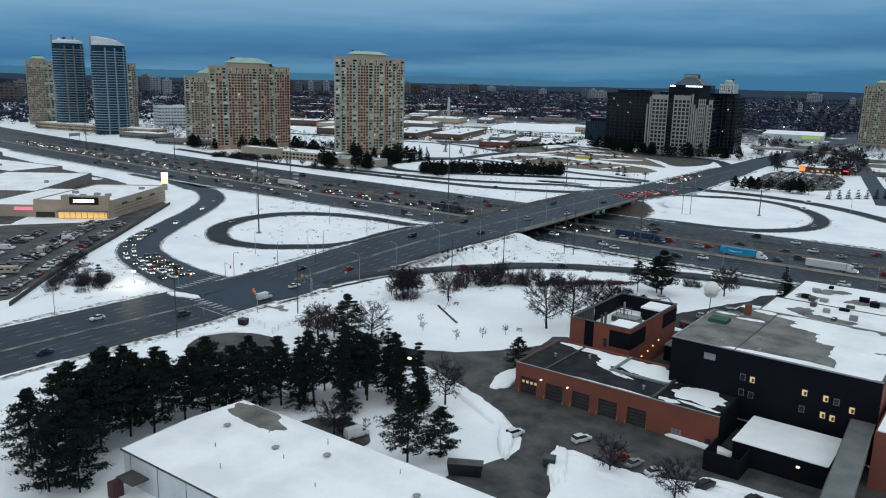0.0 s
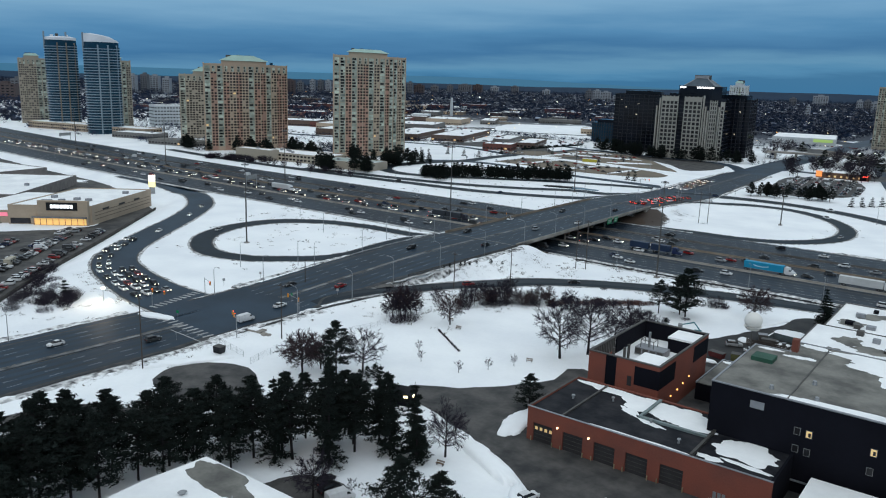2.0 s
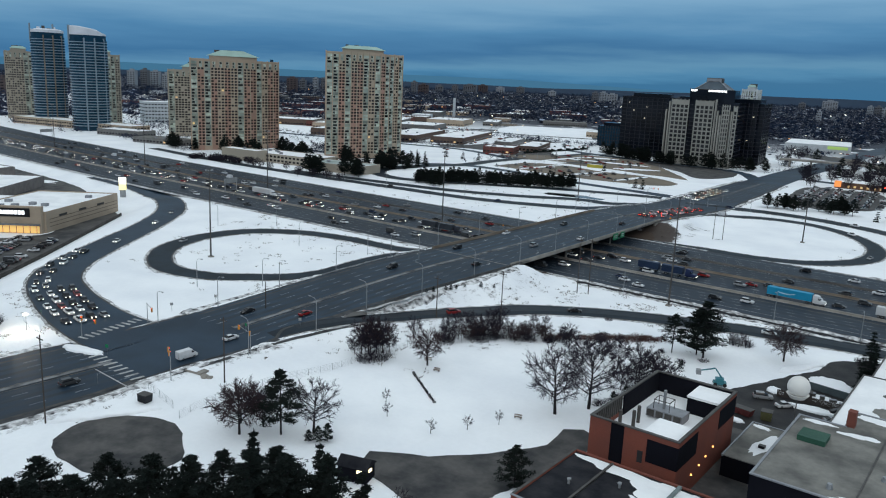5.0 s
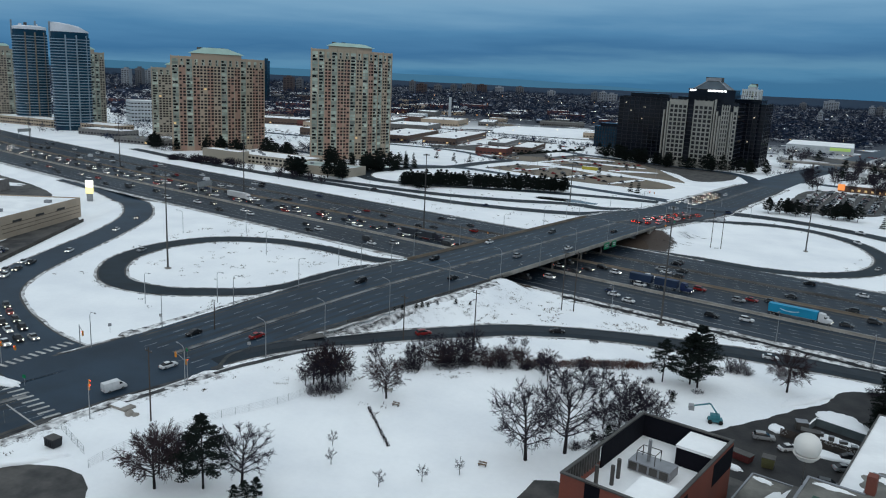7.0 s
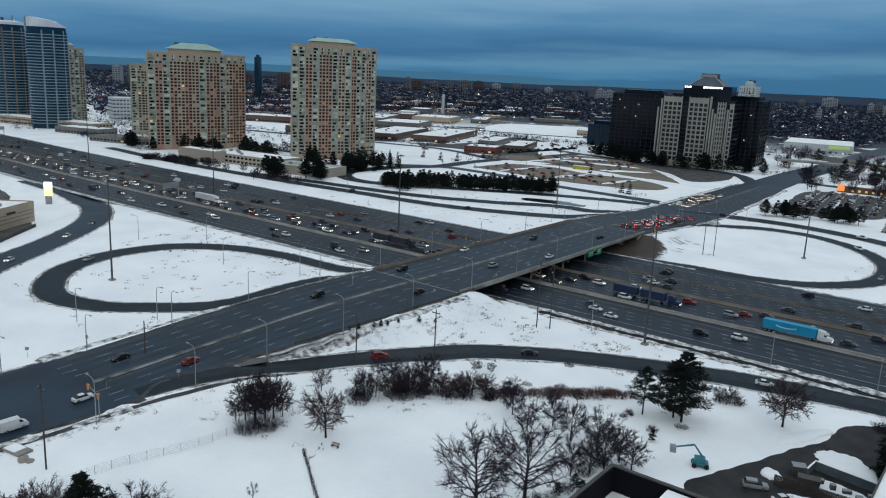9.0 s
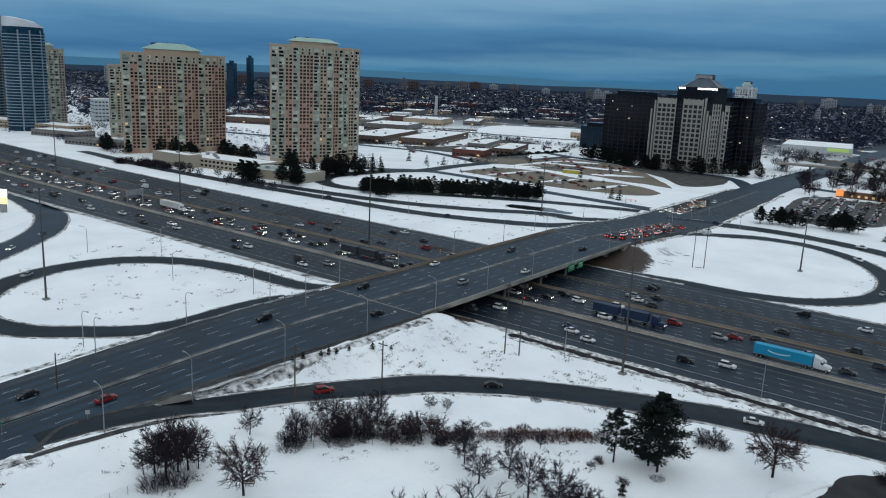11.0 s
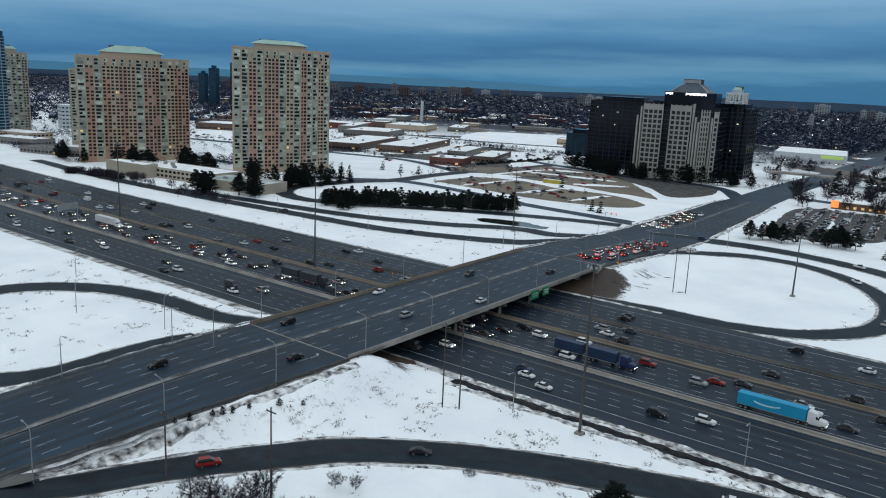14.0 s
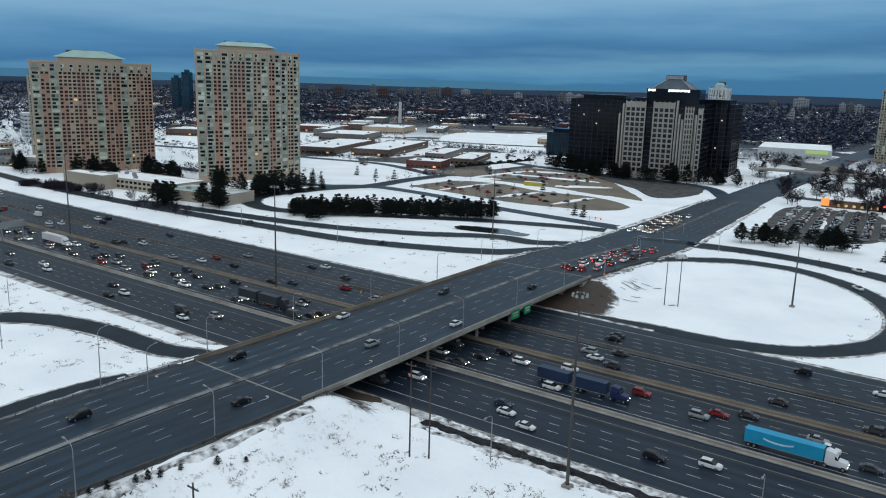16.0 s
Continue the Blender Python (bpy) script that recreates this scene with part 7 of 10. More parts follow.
def utility_pole(x, y, h, cross=True, rz=0):
    t = thing("utility_pole", "weathered brown wooden utility pole with a crossarm", "utility pole", x, y, ground_z(*metres(x, y)), rz)
    wood = material("weathered_pole_wood", (0.075, 0.062, 0.055), 0.9, scale=0.5, var=0.3, fine=4.0)
    g = Geo()
    g.tube((0, 0, -0.8), (0, 0, h), 0.19, 0.13, 8)
    g.ob("pole", wood, t)
    if cross:
        g = Geo()
        g.box(-1.3, 1.3, -0.08, 0.08, h - 1.0, h - 0.8)
        g.ob("crossarm", wood, t)
        for k in (-1.1, 0, 1.1):
            g = Geo()
            g.tube((k, 0, h - 0.8), (k, 0, h - 0.5), 0.06, 0.04, 6)
            g.ob("insulator", STEEL, t)


for a in ((20.2, -87.9, 18), (29.7, -41.6, 21), (33.5, -40.0, 21), (60.1, 85.1, 18), (64.6, 86.5, 18), (-20.6, -162, 17), (-37, -196, 20), (1, -96, 14), (-46, -128 + 3, 9, False)):
    utility_pole(*a)


def signal(x, y, rz, arm, heads):
    """Traffic signal pole with an arm and yellow-cased heads."""
    t = thing("traffic_signal", "steel traffic signal pole with orange-cased heads", "traffic signal", x, y, max(ground_z(*metres(x, y)), float(road_z(AY * y)) - 0.4), rz, "traffic signals at the crossing")
    g = Geo()
    g.tube((0, 0, -0.4), (0, 0, 6.2), 0.13, 0.1, 8)
    g.ob("pole", STEEL, t)
    g = Geo()
    g.tube((0, 0, 5.8), (arm, 0, 6.3), 0.08, 0.06, 6)
    g.ob("arm", STEEL, t)
    case = material("signal_orange", (0.62, 0.24, 0.03), 0.6, var=0.15)
    for k in heads:
        h = wall_piece(t, "signal_head", case, k - 0.22, k + 0.22, -0.2, 0.2, 5.1, 6.4, "orange signal head")
        for j in range(3):
            g = Geo()
            g.tube((k, -0.2, 5.35 + j * 0.4), (k, -0.28, 5.35 + j * 0.4), 0.13, 0.13, 10)
            g.ob("lens", LAMP_RED if j == 2 else DOOR_DARK, h)


for a in ((-32, -169, 150, 7, (4.0, 6.8)), (-27, -148, 170, 7, (0.3, 6.6)), (-69, -151, -20, 7, (6.6,)), (-74, -168, 10, 6, (0.3, 5.6)), (44, 178, 160, 8, (4, 7.5)), (2, 192, -10, 8, (4, 7.5)), (50, 205, 170, 8, (4, 7.5))):
    signal(*a)

# overhead guide signs
SIGN_GREEN = material("green_sign_face", (0.01, 0.20, 0.08), 0.5, var=0.15, bump=0.0)


def guide_sign(x, y, z, rz, w, h, label):
    t = thing("guide_sign", label, "road sign", x, y, z, rz, on_grid=False)
    wall_piece(t, "panel", SIGN_GREEN, -w / 2, w / 2, -0.06, 0.06, 0, h, "green sign panel")
    for zz, ww in ((h * 0.66, 0.7), (h * 0.36, 0.55)):
        wall_piece(t, "text_bar", PAINT, -w * ww / 2, w * ww / 2, -0.075, -0.062, zz - h * 0.08, zz + h * 0.08)
    for s in (-1, 1):
        wall_piece(t, "bracket", STEEL_DARK, s * w * 0.35 - 0.06, s * w * 0.35 + 0.06, 0.06, 1.0, h * 0.3, h * 0.75)
    return t


for y, w in ((33.0, 5.2), (39.5, 4.2)):
    f = road_frame(AY * y)
    p = f @ Vector((20.4, 0, 0))
    guide_sign(p.x, p.y, 3.9, math.degrees(f.to_euler().z) + 90, w, 2.9, "green highway guide sign hung on the bridge side")
for x, y, rz, w in ((-215, 2, 90, 12), (-560, 50, 90, 14)):
    t_ = thing("sign_gantry", "long pale sign board on steel posts over the highway", "road sign", x, y + hy(AX * x) / AY, 0, rz)
    wall_piece(t_, "board", material("grey_sign_back", (0.30, 0.31, 0.31), 0.6, var=0.2), -w / 2, w / 2, -0.15, 0.15, 5.6, 8.6)
    for s in (-1, 1):
        g = Geo()
        g.tube((s * w * 0.45, 0, -0.3), (s * w * 0.45, 0, 7), 0.25, 0.22, 8)
        g.ob("post", STEEL, t_)


def small_sign(x, y, rz, color, h=2.4, diamond=False):
    wx, wy = metres(x, y)
    z = max(ground_z(wx, wy), float(road_z(wy)) - 0.3 if abs(road_off(wx, wy)[0]) < 20.7 else -9)
    t = thing("road_sign", "small roadside sign on a thin steel post", "road sign", x, y, z, rz, "small road signs")
    g = Geo()
    g.tube((0, 0, -0.4), (0, 0, h), 0.05, 0.05, 6)
    g.ob("post", STEEL, t)
    g = Geo()
    g.box(-0.45, 0.45, -0.09, -0.05, -0.45, 0.45, 0, pose(0, 0, h - 0.3, 0, 45 if diamond else 0, 0))
    g.ob("plate", color, t)


SIGN_ORANGE = material("orange_sign_face", (0.75, 0.28, 0.03), 0.6, var=0.1)
for k, (x, y) in enumerate(((-36, 30), (38, 84), (-58, -170), (-28, -128), (-45, -180), (-38, -140), (-64, -130), (-70, -142), (-96, -168), (-120, -160), (72, -58), (40, 96), (-20, 128))):
    small_sign(x, y, -30 + 25 * (k % 4), SIGN_ORANGE if k < 2 else (PAINT, STEEL, SIGN_GREEN)[k % 3], 2.4 + 0.3 * (k % 3), k < 2)

# zebra crossings and stop lines at the crossing
g = Geo()
for y0, n in ((-172.5, 14), (-143.0, 0)):
    f = road_frame(AY * y0) @ Matrix.Diagonal((ROAD_WIDE, ROAD_LONG, 1, 1))
    for k in range(n):
        g.box(-17 + k * 2.45, -16.2 + k * 2.45, -1.6, 1.6, 0.045, 0.055, 0, f)
f = road_frame(-207) @ Matrix.Diagonal((ROAD_WIDE, 1, 1, 1))
g.box(1.5, 17, -0.2, 0.2, 0.045, 0.055, 0, f)
f = road_frame(-163) @ Matrix.Diagonal((ROAD_WIDE, 1, 1, 1))
g.box(-17, -1.8, -0.2, 0.2, 0.33, 0.345, 0, f)
m = pose(*metres(-73, -160), 0, 0, 0, turned(90)) @ Matrix.Diagonal((1.15, 1.06, 1, 1))
for k in range(10):
    g.box(-9 + k * 1.9, -8.2 + k * 1.9, -1.6, 1.6, 0.22, 0.232, 0, m)
tagged(g.ob("crosswalk", PAINT, arterial), kind="stuff")


for x, y, turn in ((-22.4, -64.2, -1), (8.2, -56.9, 1), (10.9, -25.2, 1), (-19.4, -19.8, -1), (10.6, -2.3, 1), (-18.8, 26, -1)):
    f = road_frame(y)
    o = x - f.translation.x
    z = float(road_z(y)) + 0.06
    side = -0.7 * turn
    g = Geo()
    g.add([f @ Vector((o + a, b * turn, z)) for a, b in ((-0.12, -2.0), (0.12, -2.0), (0.12, 0.5), (-0.12, 0.5))], [(0, 1, 2, 3)])
    g.add([f @ Vector((o + a, b * turn, z)) for a, b in ((0, 0.5), (0, 0.9), (side, 1.4), (side, 1.0))], [(0, 1, 2, 3)])
    g.add([f @ Vector((o + a, b * turn, z)) for a, b in ((side, 0.6), (side, 1.8), (side * 2.1, 1.2))], [(0, 1, 2)])
    g.ob("lane_arrow", PAINT, arterial)


def chain_fence(pts, h=1.8):
    t = thing("chain_fence", "low grey chain-link fence along the park edge", "fence")
    line = spline(lay(pts), 3.0)
    for k, p in enumerate(line):
        z = ground_z(p[0], p[1])
        g = Geo()
        g.tube((p[0], p[1], z - 0.3), (p[0], p[1], z + h), 0.05, 0.05, 5)
        g.ob("post", STEEL, t)
        if k:
            q = line[k - 1]
            g = Geo()
            zq = ground_z(q[0], q[1])
            for j in range(6):
                u = h * j / 5
                g.tube((q[0], q[1], zq + u), (p[0], p[1], z + u), 0.02, 0.02, 3, 0, False)
            g.ob("mesh_panel", STEEL, t)


t_ = thing("concrete_pad", "low weathered concrete slab in the snow by the road", "slab", -30.8, -162.3, 0.0, 8)
wall_piece(t_, "slab", CONCRETE, -2.6, 2.6, -1.5, 1.5, -0.3, 0.55)
wall_piece(t_, "snow_cap", SNOW, -2.4, 1.0, -1.3, 1.3, 0.55, 0.66)
for k, (x, y, r) in enumerate(((-26.6, -163.2, 1.0), (-25.4, -162.6, 0.8), (-27.6, -162.4, 0.6))):
    t_ = thing("boulder", "grey boulder lying in the snow by the road", "boulder", x, y, 0, 40 * k, "boulders by the road")
    bm = bmesh.new()
    bmesh.ops.create_icosphere(bm, subdivisions=2, radius=r)
    for v in bm.verts:
        v.co *= 1 + 0.35 * noise.noise(v.co * 1.3 + Vector((k, 0, 0)))
        v.co.z = v.co.z * 0.6 + 0.2 * r
    me = bpy.data.meshes.new("rock")
    bm.to_mesh(me)
    bm.free()
    me.materials.append(CONCRETE)
    ob = new("rock", me)
    ob.parent = t_
chain_fence([(-33, -174.5), (-27, -175.5), (-20.5, -176.6)])
chain_fence([(-15.5, -178.5), (-15.5, -171.3), (-10.7, -155.1), (-3.4, -141.1), (3, -121), (14, -108), (28, -96), (44, -84), (60, -72)])

# flower bed in the park, wall lights of the shed among the pines
t_ = thing("flower_bed", "long narrow planting bed with clipped shrubs poking through snow", "flower bed", 15, -130, 0.0, -37)
for k in range(22):
    rnd_ = random.Random(k)
    g = Geo()
    for j in range(14):
        a, r = rnd_.uniform(0, 6.28), rnd_.uniform(0, 0.45)
        g.add([(k * 0.92 + r * math.cos(a), r * math.sin(a), 0.0), (k * 0.92 + r * math.cos(a) + 0.2, r * math.sin(a) + 0.1, 0.05), (k * 0.92 + r * math.cos(a), r * math.sin(a) + rnd_.uniform(-0.2, 0.2), rnd_.uniform(0.35, 0.75))], [(0, 1, 2)])
    g.ob("shrub", BARK, t_)
t_ = thing("shed", "small dark shed with a warm light among pines", "shed", 30, -172, 0, 15)
wall_piece(t_, "wall", DARK_CLAD, -3, 3, -2, 2, -0.3, 3)
g = Geo()
g.add([(-3.3, -2.4, 3), (3.3, -2.4, 3), (3.3, 2.4, 3), (-3.3, 2.4, 3), (-3.3, 0, 4.4), (3.3, 0, 4.4)], [(0, 1, 5, 4), (2, 3, 4, 5), (0, 4, 3), (1, 2, 5), (0, 3, 2, 1)])
g.ob("roof", ROOF_DARK, t_)
wall_piece(t_, "lamp", LAMP_WARM, 3.0, 3.25, -0.8, 0.2, 2.1, 2.6, "warm wall light")
wall_piece(t_, "lamp", LAMP_WARM, 1.2, 2.2, -2.3, -2.0, 2.2, 2.7, "warm wall light")
t_ = thing("flood_light", "bright white floodlight on a short post", "floodlight", -91, -174.5, 0, 0)
g = Geo()
g.tube((0, 0, -0.3), (0, 0, 4.5), 0.08, 0.08, 6)
g.ob("post", STEEL, t_)
wall_piece(t_, "lamp", glow("flood_white", (1.0, 0.93, 0.75), 6.0), -0.5, 0.5, -0.5, 0.5, 4.5, 5.0, "glowing lamp head")
spot = new("floodlight_glow", bpy.data.lights.new("floodlight_glow", "POINT"))
spot.data.energy, spot.data.color, spot.data.shadow_soft_size = 1800, (1.0, 0.86, 0.6), 0.6
spot.location = (*metres(-90.5, -176), 6.2)

# ---- vehicles ----
def loft(g, secs, mi=0):
    """A closed skin through sections (x, half width, z0, z1, top half width)."""
    n = 8
    v = []
    for x, w, z0, z1, tw in secs:
        zm = z0 + (z1 - z0) * 0.55
        v += [(x, -w * 0.94, z0), (x, w * 0.94, z0), (x, w, z0 + 0.15 * (z1 - z0)), (x, w, zm), (x, tw, z1), (x, -tw, z1), (x, -w, zm), (x, -w, z0 + 0.15 * (z1 - z0))]
    f = [(r * n + k, r * n + (k + 1) % n, (r + 1) * n + (k + 1) % n, (r + 1) * n + k) for r in range(len(secs) - 1) for k in range(n)]
    f += [tuple(range(n - 1, -1, -1)), tuple(range(len(v) - n, len(v)))]
    g.add(v, [tuple(reversed(q)) for q in f], mi)


WHEEL = Geo()
WHEEL.tube((0, -0.11, 0), (0, 0.11, 0), 0.33, 0.33, 10)
WHEEL.tube((0, -0.125, 0), (0, 0.125, 0), 0.18, 0.18, 8, 1)
wheel_mesh = bpy.data.meshes.new("wheel")
wheel_mesh.from_pydata(WHEEL.v, [], WHEEL.f)
for m_ in (RUBBER, STEEL):
    wheel_mesh.materials.append(m_)
wheel_mesh.polygons.foreach_set("material_index", WHEEL.m)
LIGHT = Geo()
LIGHT.box(-0.06, 0.06, -0.15, 0.15, -0.075, 0.075)


def light_mesh(mat):
    key = ("light", mat.name)
    if key not in PANE:
        me = bpy.data.meshes.new("lamp")
        me.from_pydata(LIGHT.v, [], LIGHT.f)
        me.materials.append(mat)
        PANE[key] = me
    return PANE[key]


HEAD_OFF = material("headlamp_lens", (0.5, 0.5, 0.48), 0.2, var=0.1, bump=0.0)
TAIL_OFF = material("tail_lens", (0.22, 0.02, 0.02), 0.3, var=0.1, bump=0.0)


def car_proto(kind, paint, word, lit):
    """kind: sedan, suv, van or pickup; faces +x."""
    t = thing("car", f"{word} {kind} on asphalt" if kind != "sedan" else f"{word} four-door sedan on asphalt", "car", 0, -2000, 0)
    g, c = Geo(), Geo()
    if kind == "sedan":
        L_, w = 4.7, 0.91
        loft(g, [(-2.32, 0.8, 0.35, 0.75, 0.7), (-2.2, 0.88, 0.25, 0.98, 0.78), (-1.2, w, 0.2, 1.0, 0.84), (0.9, w, 0.2, 0.95, 0.84), (2.0, 0.87, 0.22, 0.82, 0.74), (2.35, 0.74, 0.32, 0.62, 0.62)])
        loft(c, [(-1.85, 0.72, 0.9, 1.0, 0.7), (-1.0, 0.8, 0.9, 1.42, 0.6), (0.2, 0.8, 0.9, 1.44, 0.62), (1.15, 0.76, 0.88, 0.98, 0.72)])
        roof = (-1.0, 0.25, 0.61, 1.43)
        zl = 0.68
    elif kind == "suv":
        L_, w = 4.75, 0.95
        loft(g, [(-2.35, 0.85, 0.35, 1.0, 0.78), (-2.25, 0.92, 0.28, 1.15, 0.84), (-1.0, w, 0.25, 1.12, 0.88), (1.0, w, 0.25, 1.08, 0.88), (2.1, 0.9, 0.28, 1.0, 0.8), (2.38, 0.78, 0.36, 0.78, 0.68)])
        loft(c, [(-2.2, 0.78, 1.05, 1.2, 0.76), (-1.85, 0.84, 1.05, 1.7, 0.68), (0.2, 0.84, 1.05, 1.72, 0.68), (1.2, 0.8, 1.0, 1.12, 0.76)])
        roof = (-1.85, 0.25, 0.69, 1.71)
        zl = 0.85
    elif kind == "van":
        L_, w = 5.6, 1.0
        loft(g, [(-2.8, 0.98, 0.4, 2.3, 0.88), (-2.7, w, 0.3, 2.4, 0.9), (1.2, w, 0.3, 2.4, 0.9), (1.75, w, 0.3, 1.5, 0.94), (2.6, 0.95, 0.3, 1.15, 0.84), (2.8, 0.85, 0.4, 0.9, 0.75)])
        loft(c, [(0.9, 1.01, 1.45, 2.05, 0.98), (1.25, 1.005, 1.45, 2.05, 0.95), (1.8, 0.96, 1.42, 1.52, 0.92)])
        roof = None
        zl = 0.9
    else:
        L_, w = 5.5, 0.98
        loft(g, [(-2.75, 0.92, 0.45, 1.15, 0.9), (-2.65, w, 0.4, 1.2, 0.92), (-0.8, w, 0.38, 1.2, 0.92), (1.2, w, 0.38, 1.15, 0.92), (2.5, 0.93, 0.4, 1.08, 0.84), (2.75, 0.82, 0.45, 0.9, 0.74)])
        loft(c, [(-0.75, 0.84, 1.1, 1.3, 0.8), (-0.6, 0.86, 1.1, 1.8, 0.7), (0.7, 0.86, 1.1, 1.82, 0.7), (1.5, 0.82, 1.1, 1.18, 0.78)])
        roof = (-0.62, 0.72, 0.71, 1.81)
        zl = 0.95
    b = g.ob("body", paint, t)
    c.ob("glazing", CAR_GLASS, t)
    if roof:
        g = Geo()
        g.box(roof[0], roof[1], -roof[2], roof[2], roof[3], roof[3] + 0.05)
        g.ob("roof_panel", paint, t)
    for x in (-L_ * 0.29, L_ * 0.29):
        for s in (-1, 1):
            o = new("wheel", wheel_mesh)
            o.parent = t
            o.location = (x, s * (w - 0.1), 0.33)
    for s in (-1, 1):
        for name, x, mat in (("headlamp", L_ / 2 - 0.08, LAMP_WHITE if lit else HEAD_OFF), ("tail_lamp", -L_ / 2 + 0.02, LAMP_RED if lit else TAIL_OFF)):
            o = new(name, light_mesh(mat))
            o.parent = t
            o.location = (x, s * w * 0.68, zl)
    return t


def paint(name, c, rough=0.3):
    return material(name, c, rough, 0.0, scale=0.8, var=0.15, fine=4.0, bump=0.0)


PAINTS = [("white", (0.62, 0.63, 0.64)), ("black", (0.012, 0.012, 0.014)), ("dark grey", (0.045, 0.047, 0.05)), ("silver grey", (0.26, 0.27, 0.28)), ("red", (0.22, 0.015, 0.015)), ("dark blue", (0.018, 0.03, 0.07))]
PROTOS = {}
for lit in (0, 1):
    for kind in ("sedan", "suv"):
        for word, c in PAINTS:
            PROTOS[kind, word, lit] = car_proto(kind, paint(word.replace(" ", "_") + "_car_paint", c), word, lit)
    for kind in ("van", "pickup"):
        for word in ("white", "dark grey"):
            PROTOS[kind, word, lit] = car_proto(kind, paint(word.replace(" ", "_") + "_car_paint", dict(PAINTS)[word]), word, lit)
used = set()
CROWD = Geo()
CROWD_MATS = [CAR_GLASS] + [PROTOS['sedan', w_, 0].children[0].data.materials[0] for w_, _ in PAINTS] + [LAMP_WHITE, LAMP_RED, RUBBER]
CAR_RND = random.Random(21)


def put_car(x, y, z, rz, lit=0, kind=None, word=None, group="", slope=0.0):
    kind = kind or CAR_RND.choices(("sedan", "suv", "van", "pickup"), (50, 42, 4, 4))[0]
    if kind in ("van", "pickup"):
        word = word if word in ("white", "dark grey") else CAR_RND.choice(("white", "dark grey"))
    word = word or CAR_RND.choices([p[0] for p in PAINTS], (24, 26, 20, 16, 8, 6))[0]
    m = Matrix.Translation((x, y, z)) @ pose(0, 0, 0, 0, 0, rz) @ pose(0, 0, 0, 0, -slope, 0)
    key = (kind, word, lit)
    gx, gy = grid(x, y)
    if group in ("cars in the plaza parking lot",) or gx < -205 or (gx < -140 and gy < -160) or gy > 182 or gx > 185:
        # far cars are joined: the same shapes without separate parts
        ci = 1 + [p[0] for p in PAINTS].index(word)
        for o in PROTOS[key].children:
            nm = o.name.split(".")[0]
            mi = {"body": ci, "roof_panel": ci, "glazing": 0, "wheel": len(CROWD_MATS) - 1, "headlamp": len(CROWD_MATS) - 3, "tail_lamp": len(CROWD_MATS) - 2}[nm]
            if nm == "wheel" or (nm.endswith("lamp") and not lit):
                continue
            mm = m @ o.matrix_basis
            CROWD.add([mm @ v.co for v in o.data.vertices], [tuple(p.vertices) for p in o.data.polygons], mi)
        return None
    if key not in used:
        used.add(key)
        ob = PROTOS[key]
        ob.matrix_world = m
    else:
        ob = copy_thing(PROTOS[key], m)
    if group:
        ob["group"] = group
    return ob


# highway traffic: lane middles and directions
for ylane, way, x0, x1, gap, lit in ((-18.3, 1, -420, 300, 62, 0), (-14.6, 1, -420, 300, 46, 0), (-11.4, 1, -420, 300, 40, 1), (2.8, 1, -640, 250, 24, 1), (5.8, 1, -640, 250, 19, 1), (9.0, 1, -640, 250, 20, 1), (12.2, 1, -640, 250, 23, 1), (15.4, 1, -640, 250, 30, 0),
                                     (24.0, -1, -560, 260, 62, 0), (27.0, -1, -560, 260, 52, 0), (30.2, -1, -560, 260, 56, 0), (33.4, -1, -560, 260, 66, 0), (43.4, -1, -560, 260, 75, 0), (46.6, -1, -560, 260, 80, 0), (50.0, -1, -560, 260, 110, 0)):
    x = x0 + CAR_RND.uniform(0, gap)
    while x < x1:
        blocked = (ylane in (5.8, 9.0) and 29 < x < 71) or (ylane == 2.8 and 90 < x < 160) or (ylane == 9.0 and -240 < x < -189)
        if not blocked:
            s = 2 * 0.00009 * min(0, x + 185)
            put_car(x, AY * ylane + float(hy(x)) + CAR_RND.uniform(-0.3, 0.3), 0.0, (0 if way > 0 else 180) + math.degrees(math.atan(s)), lit if x < 40 else 0, group="highway traffic")
        x += CAR_RND.uniform(0.55, 1.5) * gap * (1.0 if x < 30 else 1.35)

# cars on the arterial road, the queue beyond the bridge and on the slip road
for s_, off, way, kind, word in ((150, 6.2, 1, None, None), (176, 9.4, 1, "van", "white"), (190, 6.2, 1, "sedan", "white"), (205, -8, -1, "sedan", "black"), (214, 6.0, 1, None, "red"), (262, -8.2, -1, "suv", "black"), (285, 9.5, 1, "sedan", "black"), (300, -11.6, -1, "suv", "black"), (326, 6.2, 1, "suv", "silver grey"),
                                 (338, -14.8, -1, "sedan", "white"), (352, 12.8, 1, "sedan", "white"), (375, -8.2, -1, "suv", "dark grey"), (398, 9.6, 1, None, None), (132, -8, -1, None, None), (110, 9, 1, "sedan", "dark blue"), (96, -11, -1, "sedan", "black"), (70, 6, 1, "sedan", "white"), (52, 12, 1, "suv", "red"), (34, -8, -1, None, None), (18, 9, 1, None, None)):
    p, q = ROAD_AT(s_, off), ROAD_AT(s_ + 1, off)
    put_car(p[0], p[1], p[2] - 0.01, math.degrees(math.atan2(q[1] - p[1], q[0] - p[0])) + (0 if way > 0 else 180), 0, kind, word, "cars on the road", math.degrees(math.asin(max(-1, min(1, (q[2] - p[2]) * way)))))
for off in (4.0, 7.4, 10.8, 14.0):
    s_ = 424 + CAR_RND.uniform(0, 14)
    while s_ < 505:
        p, q = ROAD_AT(s_, off), ROAD_AT(s_ + 1, off)
        put_car(p[0], p[1], p[2], math.degrees(math.atan2(q[1] - p[1], q[0] - p[0])), 1, group="queue at the signals")
        s_ += CAR_RND.uniform(7, 17)
